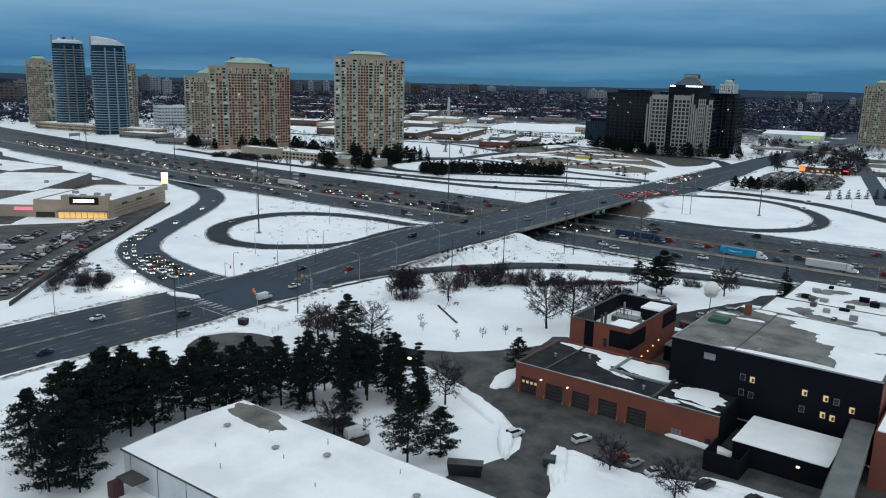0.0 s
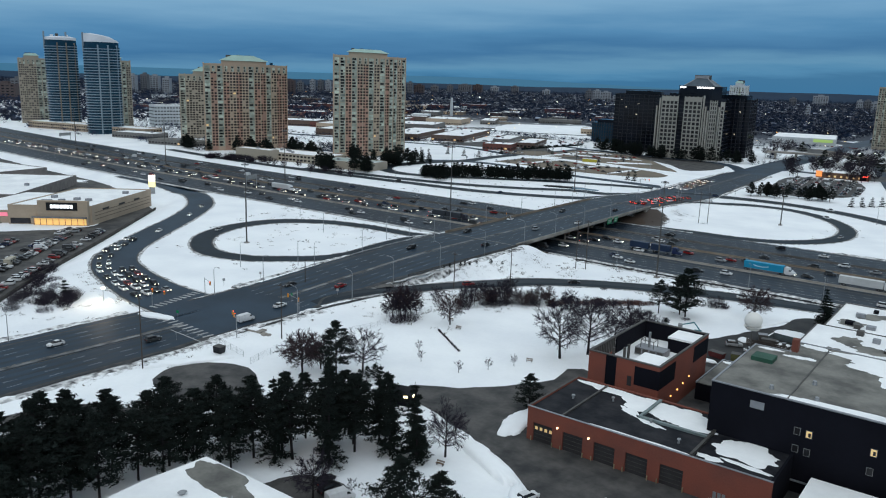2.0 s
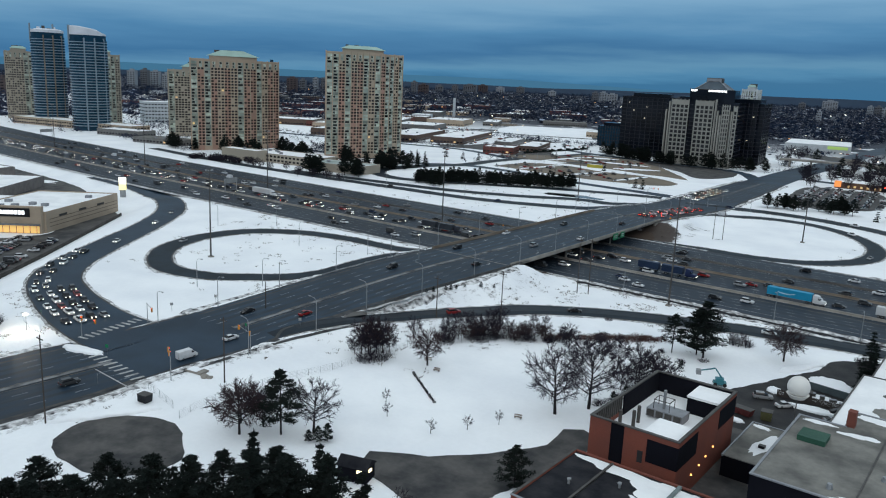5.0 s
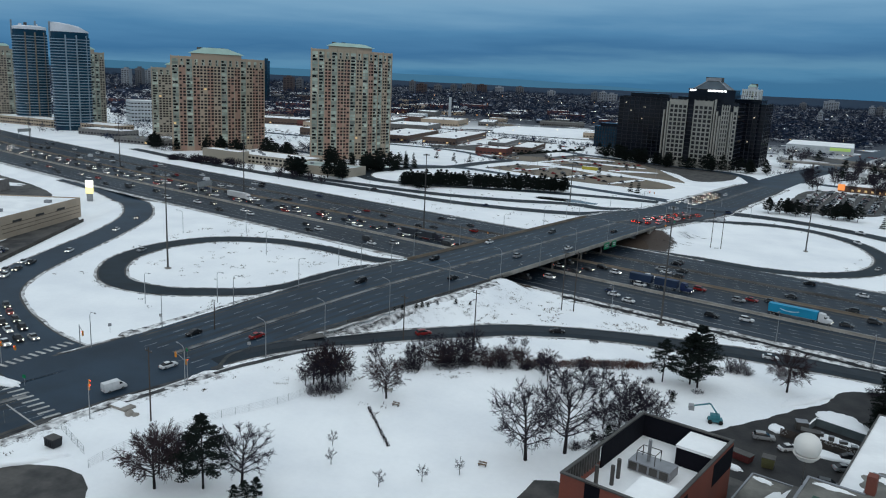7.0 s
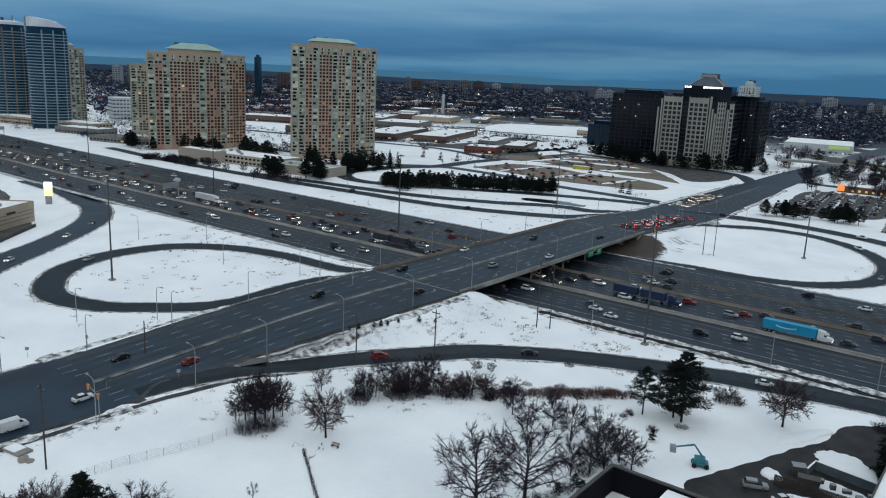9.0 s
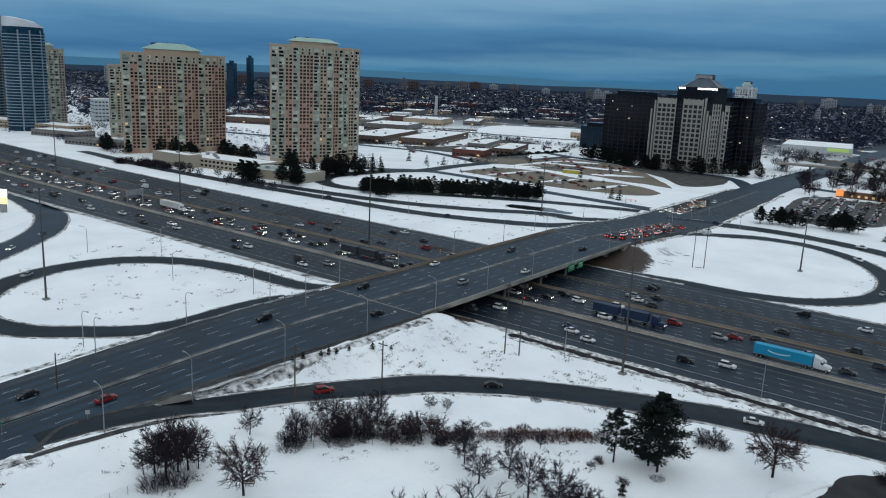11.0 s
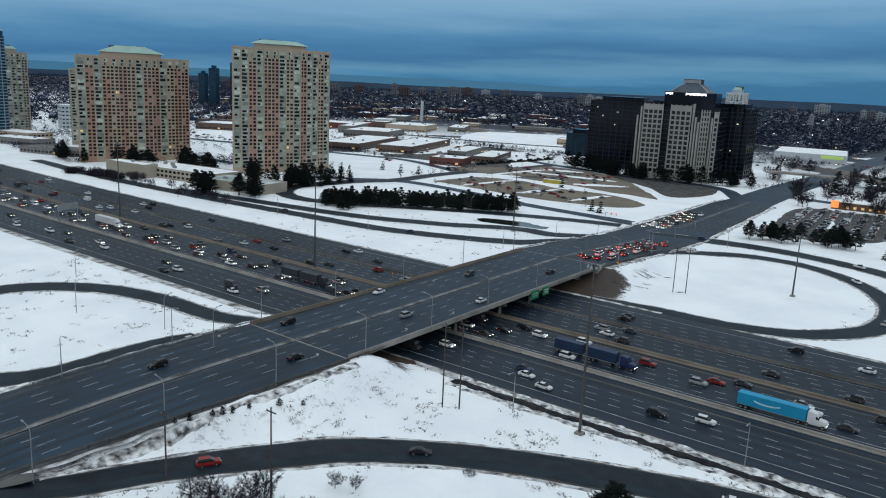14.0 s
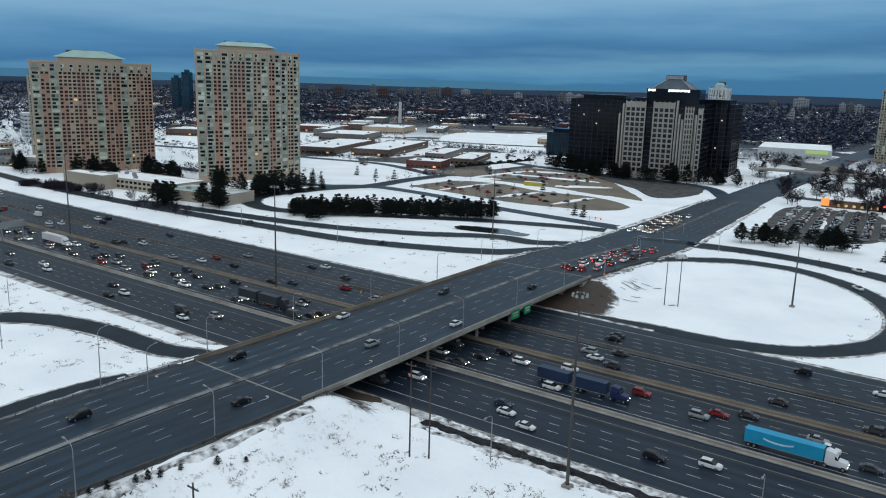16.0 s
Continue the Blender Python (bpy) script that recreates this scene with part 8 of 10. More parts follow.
for off in (-5, -8.3, -11.6, -14.8):
    s_ = 538 + CAR_RND.uniform(0, 10)
    while s_ < 606:
        p, q = ROAD_AT(s_, off), ROAD_AT(s_ + 1, off)
        put_car(p[0], p[1], p[2], math.degrees(math.atan2(q[1] - p[1], q[0] - p[0])) + 180, 1, group="queue at the signals")
        s_ += CAR_RND.uniform(6.5, 13)


def on_ribbon(pts, d0, d1, gap, offs, rev, lit, group):
    line = spline(pts, 1.0)
    d = np.gradient(line[:, :2], axis=0)
    d /= np.linalg.norm(d, axis=1)[:, None]
    s = np.concatenate([[0], np.cumsum(np.linalg.norm(np.diff(line[:, :2], axis=0), axis=1))])
    d0, d1 = d0 * 1.12, d1 * 1.12
    for off in offs:
        off *= 1.08
        q = d0 + CAR_RND.uniform(0, gap * 0.5)
        while q < min(d1, s[-1] - 3):
            x, y = np.interp(q, s, line[:, 0]), np.interp(q, s, line[:, 1])
            tx, ty = np.interp(q, s, d[:, 0]), np.interp(q, s, d[:, 1])
            px, py = x + ty * off, y - tx * off
            put_car(px, py, ground_z(px, py) + 0.1, math.degrees(math.atan2(ty, tx)) + (180 if rev else 0), lit, group=group)
            q += CAR_RND.uniform(0.85, 1.4) * gap


on_ribbon(RAMP_S, 24, 66, 8.0, (-6.4, -2.9, 0.6, 4.0), True, 1, "queue on the slip road")
on_ribbon(RAMP_S, 68, 112, 10.5, (-5.4, -2.0), True, 1, "queue on the slip road")
on_ribbon(RAMP_S, 125, 220, 34, (1.5,), True, 1, "queue on the slip road")
on_ribbon(LOOP_NEAR, 120, 150, 60, (0,), False, 0, "cars on the slip roads")
on_ribbon(RAMP_NEAR, 52, 260, 46, (0.5,), False, 0, "cars on the slip roads")
on_ribbon(LOOP_FAR, 60, 240, 70, (0,), False, 0, "cars on the slip roads")
on_ribbon(RAMP_FAR, 20, 200, 60, (0,), False, 0, "cars on the slip roads")
on_ribbon(RAMP_LEFT, 60, 200, 90, (0,), False, 0, "cars on the slip roads")

# parked cars
for k, (x, y, rz, kind, word) in enumerate(((70, -188, 60, "suv", "white"), (83.5, -182, 55, "suv", "white"), (92.5, -184, 60, "sedan", "red"), (95.6, -184.4, 60, "sedan", "silver grey"), (100, -185, 50, "sedan", "white"), (109.5, -184, 60, "suv", "black"), (118, -184, 60, "suv", "black"), (37, -206.5, 70, "suv", "black"), (40.5, -207.5, 60, "van", "white"),
                                             (96, -88.5, 20, "suv", "silver grey"), (101, -90, 40, "sedan", "white"), (111.5, -91.5, 30, "sedan", "silver grey"), (108.5, -100, 10, "suv", "dark grey"), (113, -86, 20, "sedan", "black"), (118, -84, 20, "sedan", "white"), (117, -100, 90, "sedan", "dark grey"), (34.5, -205, 75, "sedan", "black"))):
    put_car(*metres(x, y), 0.07, turned(rz), 0, kind, word, "cars parked in the yards")
u, v = Vector((-0.60, 0.80)), Vector((-0.80, -0.60))
for row, (d, n0, n1) in enumerate(((5, 2, 42), (17, 8, 40), (22, 6, 42), (36, 4, 34), (41, 2, 30), (56, 2, 28), (61, 0, 24))):
    for k in range(int(n0 * 1.3), int(n1 * 1.3)):
        if CAR_RND.random() < 0.72:
            p = Vector((-119, -204)) + u * (k * 2.23) + v * d
            if (p - Vector((-206, -112))).length < 12 or p.y + 0.35 * p.x > -176 and p.x < -206:
                continue
            put_car(*metres(p.x, p.y), -2.9, turned(math.degrees(math.atan2(v.y, v.x))) + (180 if CAR_RND.random() < 0.5 else 0), 0, group="cars in the store parking lot")
for row in range(7):
    for k in range(44):
        if CAR_RND.random() < 0.8:
            x, y = 92 + row * 8.5 + k * 0.35, 236 + k * 2.35 + row * 1.5
            if x > 152 or y > 340 or (y < 250 and x > 130):
                continue
            put_car(*metres(x, y), 0.1, turned(10) + (180 if CAR_RND.random() < 0.5 else 0), 0, group="cars in the plaza parking lot")


def truck(x, y, z, rz, box_color, cab_color, label, twin=False, box=True):
    """A tractor unit with one or two box trailers, facing +x."""
    t = thing("truck", label, "truck", x, y, z, rz)
    bc = material(label.split()[0] + "_trailer_paint", box_color, 0.5, scale=0.3, var=0.12, fine=2.0, bump=0.0)
    cc = material(label.split()[0] + "_cab_paint", cab_color, 0.4, scale=0.5, var=0.1, bump=0.0)
    spans = ((-9.8, -0.8), (-20.2, -11.2)) if twin else ((-15.8, 0.2),)
    for a, b in spans:
        tr = wall_piece(t, "trailer", bc, a, b, -1.28, 1.28, 1.15, 4.0, "box trailer")
        wall_piece(tr, "rail", STEEL, a, b, -1.3, 1.3, 1.02, 1.15)
        for k in range(int((b - a) / 1.5)):
            for s in (-1, 1):
                wall_piece(tr, "rib", bc, a + 0.7 + k * 1.5, a + 0.78 + k * 1.5, s * 1.28 - 0.02, s * 1.28 + 0.02, 1.2, 3.95)
        for xx in (a + 1.0, a + 2.2, b - 1.5):
            for s in (-1, 1):
                o = new("wheel", wheel_mesh)
                o.parent = t
                o.matrix_local = pose(xx, s * 1.0, 0.5) @ Matrix.Diagonal((1.5, 2.6, 1.5, 1))
    g = Geo()
    loft(g, [(0.5, 1.2, 0.8, 3.6, 1.0), (1.0, 1.22, 0.7, 3.8, 1.05), (2.6, 1.22, 0.7, 3.5, 1.05), (3.0, 1.2, 0.7, 2.1, 1.1), (4.6, 1.05, 0.6, 1.9, 0.9), (4.9, 0.95, 0.6, 1.6, 0.85)])
    g.ob("cab", cc, t)
    g = Geo()
    loft(g, [(2.4, 1.24, 2.15, 2.9, 1.2), (2.65, 1.23, 2.15, 3.0, 1.08), (3.05, 1.12, 2.1, 2.2, 1.05)])
    g.ob("windscreen", CAR_GLASS, t)
    for xx in (0.6, 4.1):
        for s in (-1, 1):
            o = new("wheel", wheel_mesh)
            o.parent = t
            o.matrix_local = pose(xx, s * 1.0, 0.5) @ Matrix.Diagonal((1.5, 2.4, 1.5, 1))
    for s in (-1, 1):
        o = new("headlamp", light_mesh(LAMP_WHITE))
        o.parent = t
        o.location = (4.9, s * 0.8, 1.1)
    return t


tk = truck(106, 2.9, 0, 0, (0.02, 0.27, 0.46), (0.62, 0.63, 0.64), "blue box-trailer truck with a white cab")
g = Geo()
arc = [(4 * math.sin(-0.9 + 0.2 * k), 1.3 * math.cos(-0.9 + 0.2 * k)) for k in range(10)]
g.add([(-8.75 + a, -1.32, 3.4 - c + h) for a, c in arc for h in (0, 0.4)], [(2 * k, 2 * k + 2, 2 * k + 3, 2 * k + 1) for k in range(9)])
g.ob("pale_arc", material("pale_blue_paint", (0.45, 0.68, 0.80), 0.5, bump=0.0), tk)
truck(141, 2.9, 0, 0, (0.55, 0.56, 0.56), (0.62, 0.63, 0.64), "white box-trailer truck on the highway")
truck(60, 6.2, 0, 0, (0.018, 0.034, 0.075), (0.014, 0.024, 0.075), "navy twin-trailer truck on the highway", True)
truck(-187, 9.2, 0, 0, (0.60, 0.61, 0.61), (0.62, 0.63, 0.64), "white box truck among dense traffic")
truck(-52, 5.9, 0, 0, (0.035, 0.04, 0.05), (0.02, 0.02, 0.03), "charcoal twin-trailer truck in traffic", True)
for x, y, rz in ((-150, -190, 37), (-140, -205, 37), (-168, -168, 130)):
    t_ = thing("motorhome", "cream motorhome parked in the store lot", "motorhome", x, y, -2.9, rz)
    cream = material("cream_paint", (0.42, 0.38, 0.30), 0.5, var=0.1)
    wall_piece(t_, "body", cream, -3.6, 2.2, -1.2, 1.2, 0.5, 3.0)
    wall_piece(t_, "overcab", cream, 2.2, 3.2, -1.15, 1.15, 1.9, 2.9)
    wall_piece(t_, "cab", cream, 2.2, 3.8, -1.0, 1.0, 0.5, 1.3)
    wall_piece(t_, "windscreen", CAR_GLASS, 2.2, 3.0, -0.98, 0.98, 1.3, 1.9)
    for k in range(2):
        wall_piece(t_, "window", CAR_GLASS, -2.6 + k * 2.4, -1.4 + k * 2.4, -1.23, 1.23, 1.7, 2.3)
    for xx in (-2.2, 2.9):
        for s in (-1, 1):
            o = new("wheel", wheel_mesh)
            o.parent = t_
            o.location = (xx, s * 1.0, 0.33)
tagged(CROWD.ob("far_cars", CROWD_MATS), "rows of far cars on highway lanes and in lots", "cars", kind="stuff")
for key, ob in PROTOS.items():
    if key not in used:
        for o in list(ob.children_recursive) + [ob]:
            bpy.data.objects.remove(o)

# ---- trees and scrub ----
def clump(rng, centre, r, n, size, flat=0.6):
    """Small needle or leaf triangles scattered in a flattened ball."""
    d = rng.normal(size=(n, 3))
    d /= np.linalg.norm(d, axis=1)[:, None]
    p = centre + d * (r * rng.random((n, 1)) ** 0.45) * (1, 1, flat)
    a = rng.normal(size=(n, 3)) * size
    b = rng.normal(size=(n, 3)) * size
    a[:, 2] *= 0.55
    b[:, 2] *= 0.55
    return np.stack([p, p + a, p + b], 1)


def tris_object(name, tris, mat, parent=None):
    tris = np.concatenate(tris)
    n = len(tris)
    me = bpy.data.meshes.new(name)
    me.vertices.add(3 * n)
    me.vertices.foreach_set("co", tris.reshape(-1).astype(np.float32))
    me.loops.add(3 * n)
    me.loops.foreach_set("vertex_index", np.arange(3 * n, dtype=np.int32))
    me.polygons.add(n)
    me.polygons.foreach_set("loop_start", np.arange(0, 3 * n, 3, dtype=np.int32))
    me.polygons.foreach_set("loop_total", np.full(n, 3, dtype=np.int32))
    me.materials.append(mat)
    me.update()
    me.validate()
    ob = new(name, me)
    ob.parent = parent
    return ob


def pine(seed, h, spread, bare, label, dense=1.0, cone=0.4):
    """A pine with a long bare trunk, uneven limbs and flat clumps of needles."""
    rng = np.random.default_rng(seed)
    t = thing("pine_tree", label, "pine tree", 0, -2000, 0, 0)
    g = Geo()
    lean = rng.normal(size=2) * 0.02 * h
    g.tube((0, 0, -0.5), (lean[0] * 0.5, lean[1] * 0.5, h * 0.5), 0.016 * h, 0.011 * h, 7)
    g.tube((lean[0] * 0.5, lean[1] * 0.5, h * 0.5), (lean[0], lean[1], h * 0.97), 0.011 * h, 0.003 * h, 6)
    tris = []
    levels = max(6, int((1 - bare) * h / 1.15))
    for lv in range(levels):
        v = (lv + 0.2 + 0.5 * rng.random()) / levels
        u = bare + (1 - bare) * v
        reach = spread * (cone * (1 - v) ** 0.85 + (1 - cone) * (1 - v ** 1.8)) * min(1, 0.6 + 2.0 * v) * (0.7 + 0.45 * rng.random())
        arms = int(rng.integers(4, 7) * dense)
        for k in range(arms):
            z = h * u + rng.normal() * 0.22
            env = reach * (0.6 + 0.55 * rng.random()) + 0.3
            ang = 6.283 * (k + rng.random() * 0.7) / arms + lv * 1.1
            tip = np.array([lean[0] * u + env * math.cos(ang), lean[1] * u + env * math.sin(ang), z + 0.10 * env + rng.normal() * 0.12])
            base = np.array([lean[0] * u, lean[1] * u, z - 0.1])
            g.tube(tuple(base), tuple(tip), 0.0045 * h, 0.0015 * h, 4, 0, False)
            for w in (0.5, 0.8, 1.0):
                c = base * (1 - w) + tip * w
                tris.append(clump(rng, c, (0.35 + 0.22 * env) * (0.7 + 0.5 * rng.random()), int(40 * dense), 0.34, 0.32))
    tris.append(clump(rng, np.array([lean[0], lean[1], h * 0.96]), 0.03 * h, 40, 0.3, 1.5))
    g.ob("trunk", BARK, t)
    tris_object("crown", tris, PINE, t)
    return t


def spruce(seed, h, spread, label, dense=1.0):
    """A pointed spruce with drooping whorls."""
    rng = np.random.default_rng(seed)
    t = thing("spruce_tree", label, "spruce tree", 0, -2000, 0, 0)
    g = Geo()
    g.tube((0, 0, -0.5), (0, 0, h), 0.018 * h, 0.002 * h, 6)
    tris = []
    rows = int(h * 0.85)
    for r in range(rows):
        u = 0.1 + 0.9 * r / rows
        z = h * u
        rad = spread * (1 - u) ** 0.85 + 0.15
        for k in range(int(5 + 5 * (1 - u))):
            ang = rng.random() * 6.28
            rr = rad * (0.6 + 0.55 * rng.random())
            tip = np.array([rr * math.cos(ang), rr * math.sin(ang), z - 0.25 * rr])
            g.tube((0, 0, z), tuple(tip), 0.03, 0.01, 3, 0, False)
            for w in (0.4, 0.7, 1.0):
                c = np.array([0, 0, z]) * (1 - w) + tip * w
                tris.append(clump(rng, c, 0.28 + 0.16 * rad, int(24 * dense), 0.3, 0.3))
    g.ob("trunk", BARK, t)
    tris_object("crown", tris, PINE, t)
    return t


def bare_tree(seed, h, label, wide=1.0, mat=None, name="bare_tree", limbs=24):
    """A leafless tree: a tapered trunk, limbs that rise and spread to a rounded crown, and ever finer twigs."""
    rng = np.random.default_rng(seed)
    t = thing(name, label, "tree", 0, -2000, 0, 0)
    trunk, twigs = Geo(), Geo()
    lean = np.array([rng.normal() * 0.03, rng.normal() * 0.03, 1.0])
    thin = max(0.3, min(1.0, h / 12))
    for a, b, r0, r1 in ((-0.02, 0.22, 0.024, 0.018), (0.22, 0.5, 0.017, 0.010), (0.5, 0.8, 0.010, 0.003)):
        trunk.tube(tuple(lean * h * a), tuple(lean * h * b), r0 * h, r1 * h, 7, 0, False)
    middle, reach = lean * h * 0.62, np.array([0.38 * wide, 0.38 * wide, 0.37]) * h

    def bough(p0, p2, lift, r0, r1, sides, n, geo):
        """A curved branch; returns points along it."""
        p1 = p0 * 0.45 + p2 * 0.55 + np.array([0, 0, lift]) + rng.normal(size=3) * 0.05 * np.linalg.norm(p2 - p0)
        pts = [p0 * (1 - u) ** 2 + 2 * u * (1 - u) * p1 + u * u * p2 for u in np.linspace(0, 1, n + 1)]
        for k in range(n):
            geo.tube(tuple(pts[k]), tuple(pts[k + 1]), r0 + (r1 - r0) * k / n, r0 + (r1 - r0) * (k + 1) / n, sides, 0, False)
        return pts

    for i in range(limbs):
        v = (i + 0.5) / limbs
        zc = -0.55 + 1.5 * v
        a = i * 2.39996 + rng.normal() * 0.25
        rr = math.sqrt(max(0.02, 1 - min(1, abs(zc)) ** 2))
        tip = middle + reach * np.array([math.cos(a) * rr, math.sin(a) * rr, zc]) * rng.uniform(0.82, 1.08)
        base = lean * h * (0.20 + 0.42 * v)
        span = np.linalg.norm(tip - base)
        pts = bough(base, tip, -0.06 * span, 0.0085 * h * (1.15 - 0.6 * v), 0.02 * thin, 5, 4, trunk)
        for j in range(11):
            u = rng.uniform(0.3, 1.0)
            k = min(3, int(u * 4))
            p = pts[k] + (pts[k + 1] - pts[k]) * (u * 4 - k)
            out = (p - middle) / reach
            d = rng.normal(size=3) * 0.8 + 0.9 * out / max(0.3, np.linalg.norm(out)) + (tip - base) / span * 0.5 + np.array([0, 0, 0.35])
            q = p + d / np.linalg.norm(d) * span * rng.uniform(0.18, 0.36)
            mids = bough(p, q, 0.02 * span, 0.052 * thin, 0.032 * thin, 3, 2, twigs)
            for w in range(8):
                o = mids[rng.integers(0, 2)] * (1 - (f := rng.random())) + mids[2] * f
                e = rng.normal(size=3) * 0.75 + (q - p) / np.linalg.norm(q - p) + np.array([0, 0, 0.25])
                twigs.tube(tuple(o), tuple(o + e / np.linalg.norm(e) * span * rng.uniform(0.08, 0.19)), 0.036 * thin, 0.02 * thin, 3, 0, False)
    trunk.ob("trunk", BARK, t)
    twigs.ob("crown", mat or TWIG, t)
    return t


def shrub(seed, r, h, mat, label):
    """A thicket of thin stems."""
    rnd = random.Random(seed)
    t = thing("shrub", label, "shrub", 0, -2000, 0, 0)
    g = Geo()
    for k in range(150):
        a, q = rnd.uniform(0, 6.28), r * math.sqrt(rnd.random())
        p = Vector((q * math.cos(a), q * math.sin(a), -0.1))
        d = Vector((rnd.gauss(0, 0.4) + 0.4 * p.x / r, rnd.gauss(0, 0.4) + 0.4 * p.y / r, 1)).normalized()
        ln = h * rnd.uniform(0.3, 1.0) ** 1.2 * (1.15 - 0.5 * q / r)
        m_ = p + d * ln * 0.55
        g.tube(p, m_, 0.030, 0.022, 3, 0, False)
        for j in range(4):
            e = m_ + (d + Vector((rnd.gauss(0, 0.5), rnd.gauss(0, 0.5), 0))).normalized() * ln * 0.45
            g.tube(m_, e, 0.020, 0.010, 3, 0, False)
    tagged(g.ob("thicket", mat, t), kind="stuff")
    return t


PINES = [pine(1, 18.5, 6.6, 0.28, "tall dark green pine with a bare lower trunk", 1.0, 0.25), pine(2, 17.5, 7.2, 0.20, "broad dark green pine with clumped needles", 1.1, 0.12), pine(3, 21, 6.0, 0.28, "tall dark green pine with a bare lower trunk", 1.0, 0.5), pine(4, 14.0, 5.6, 0.10, "bushy dark green pine", 1.0, 0.35)]
SPRUCES = [spruce(11, 22, 4.0, "tall pointed dark green spruce"), spruce(12, 17, 3.5, "pointed dark green spruce"), spruce(13, 8, 2.2, "small dark green spruce", 0.8)]
REDDISH = material("reddish_twigs", (0.042, 0.026, 0.030), 0.95, scale=0.6, var=0.3, fine=3.0, bump=0.0, island=0.3)
BARES = [bare_tree(21, 13, "leafless grey-brown deciduous tree standing in snow", 1.0), bare_tree(22, 15.5, "leafless spreading tree standing in snow", 1.0), bare_tree(23, 11.5, "leafless small tree standing in snow", 1.1), bare_tree(24, 10.5, "leafless reddish-brown tree standing in snow", 1.1, REDDISH, limbs=30)]
SAPLING = bare_tree(25, 4.2, "thin leafless sapling standing in snow", 0.7, None, "sapling", 9)
SHRUBS = [shrub(31, 1.9, 3.4, TWIG, "tangle of leafless dark shrubs"), shrub(32, 2.6, 2.6, TWIG, "tangle of leafless dark shrubs"), shrub(33, 2.4, 1.7, REED, "reddish dry scrub in snow"), shrub(34, 2.2, 5.0, TWIG, "tall leafless thicket of dark stems")]
placed = set()
TREE_RND = random.Random(77)


def plant(proto, x, y, s=1.0, group="", label=""):
    x, y = metres(x, y)
    m = Matrix.Translation((x, y, ground_z(x, y) - 0.05)) @ pose(0, 0, 0, 0, 0, TREE_RND.uniform(0, 360))
    if proto.name not in placed:
        placed.add(proto.name)
        ob = proto
        ob.matrix_world = m
    else:
        ob = copy_thing(proto, m)
    ob.scale = (s * TREE_RND.uniform(0.92, 1.08), s * TREE_RND.uniform(0.92, 1.08), s)
    if group:
        ob["group"] = group
    if label:
        ob["label"] = label
    return ob


# the pine grove behind the warehouse
for x, y, k, s in ((-8, -236, 1, 1.05), (-4, -231, 0, 0.95), (-10, -229, 0, 0.9), (-2, -240, 1, 1.05), (1, -247, 1, 1.0), (4, -224, 0, 0.8), (-3, -225, 2, 0.75), (13, -210, 0, 0.82), (6, -207, 1, 0.85), (17, -207, 2, 0.75), (-9, -222, 1, 0.8), 
                   (24, -203, 2, 0.9), (29, -198, 2, 0.95), (33, -194, 0, 0.95), (38, -190, 2, 0.8), (27, -190, 1, 0.85), (-12, -240, 1, 0.95), (-6, -245, 0, 1.05), (-1, -234, 1, 0.9), (-7, -251, 1, 0.95), (3, -253, 3, 1.0), (8, -250, 3, 0.9), (10, -216, 1, 0.8), (20, -202, 1, 0.8), (0, -219, 1, 0.85), (7, -213, 1, 0.85), (3, -231, 1, 0.95), (-1, -214, 0, 0.85), (12, -203, 1, 0.85), (9, -222, 0, 0.75), (16, -212, 1, 0.8), (-11, -233, 1, 1.0), (5, -218, 2, 0.8), (31, -192, 1, 0.9), (21, -196, 1, 0.85)):
    plant(PINES[k], x, y, s, "pine grove")
for x, y, k, s in ((22, -206, 0, 0.85), (35, -188, 0, 0.8), (26, -194, 0, 0.9), (32, -201, 0, 0.9), (40, -191, 1, 0.9), (44, -188, 1, 0.95), (46, -190, 1, 0.8)):
    plant(SPRUCES[k], x, y, s, "pine grove")
plant(PINES[1], 55, -209, 0.85, "", "broad dark green pine on a snowy island")
plant(PINES[3], 60, -204, 0.8, "", "bushy dark green pine dusted with snow")
plant(PINES[3], 57.2, -157.0, 0.62, "", "small dark green pine beside the brick garage")
plant(PINES[3], 77, -71, 1.0, "", "broad dark green pine near the highway")
plant(PINES[1], 79, -72, 0.98, "", "bushy dark green pine near the highway")
plant(PINES[0], 70.5, -74, 0.65, "", "open-crowned dark green pine near the highway")
plant(SPRUCES[0], 119, -69, 0.8, "", "pointed dark spruce beside the service yard")
plant(SPRUCES[1], 120.5, -65, 0.75, "", "pointed dark spruce beside the service yard")
plant(PINES[1], 7.4, -170, 0.84, "", "broad dark green pine beside leafless trees")
for x, y, q in ((15.8, -167.5, 0.26), (17.4, -166.2, 0.3), (14.2, -168.6, 0.2)):
    plant(PINES[3], x, y, q, "low evergreen bushes", "low dark evergreen bush dusted with snow")
for x, y, k, s in ((15.7, -124, 3, 1.05), (54, -127, 1, 1.08), (60, -120, 1, 1.1), (50.3, -96.2, 2, 0.62), (45, -92.5, 2, 0.6), (54.5, -91.3, 2, 0.6), (60, -94.5, 2, 0.75), (66, -95, 2, 0.8), (69, -100, 2, 0.8), (64, -106, 2, 0.7), (99.5, -60, 3, 1.1), (0.1, -175, 3, 1.15), (12.7, -165.5, 1, 0.78), (50, -185, 0, 0.9), (36, -210, 2, 0.8),
                   (92, -190, 2, 0.7), (105, -192, 2, 0.8), (-3, -172, 3, 0.9), (2, -170, 0, 0.75), (74, -98, 2, 0.65), (71, -96, 2, 0.7), (67, -103, 2, 0.6)):
    plant(BARES[k], x, y, s, "leafless trees")
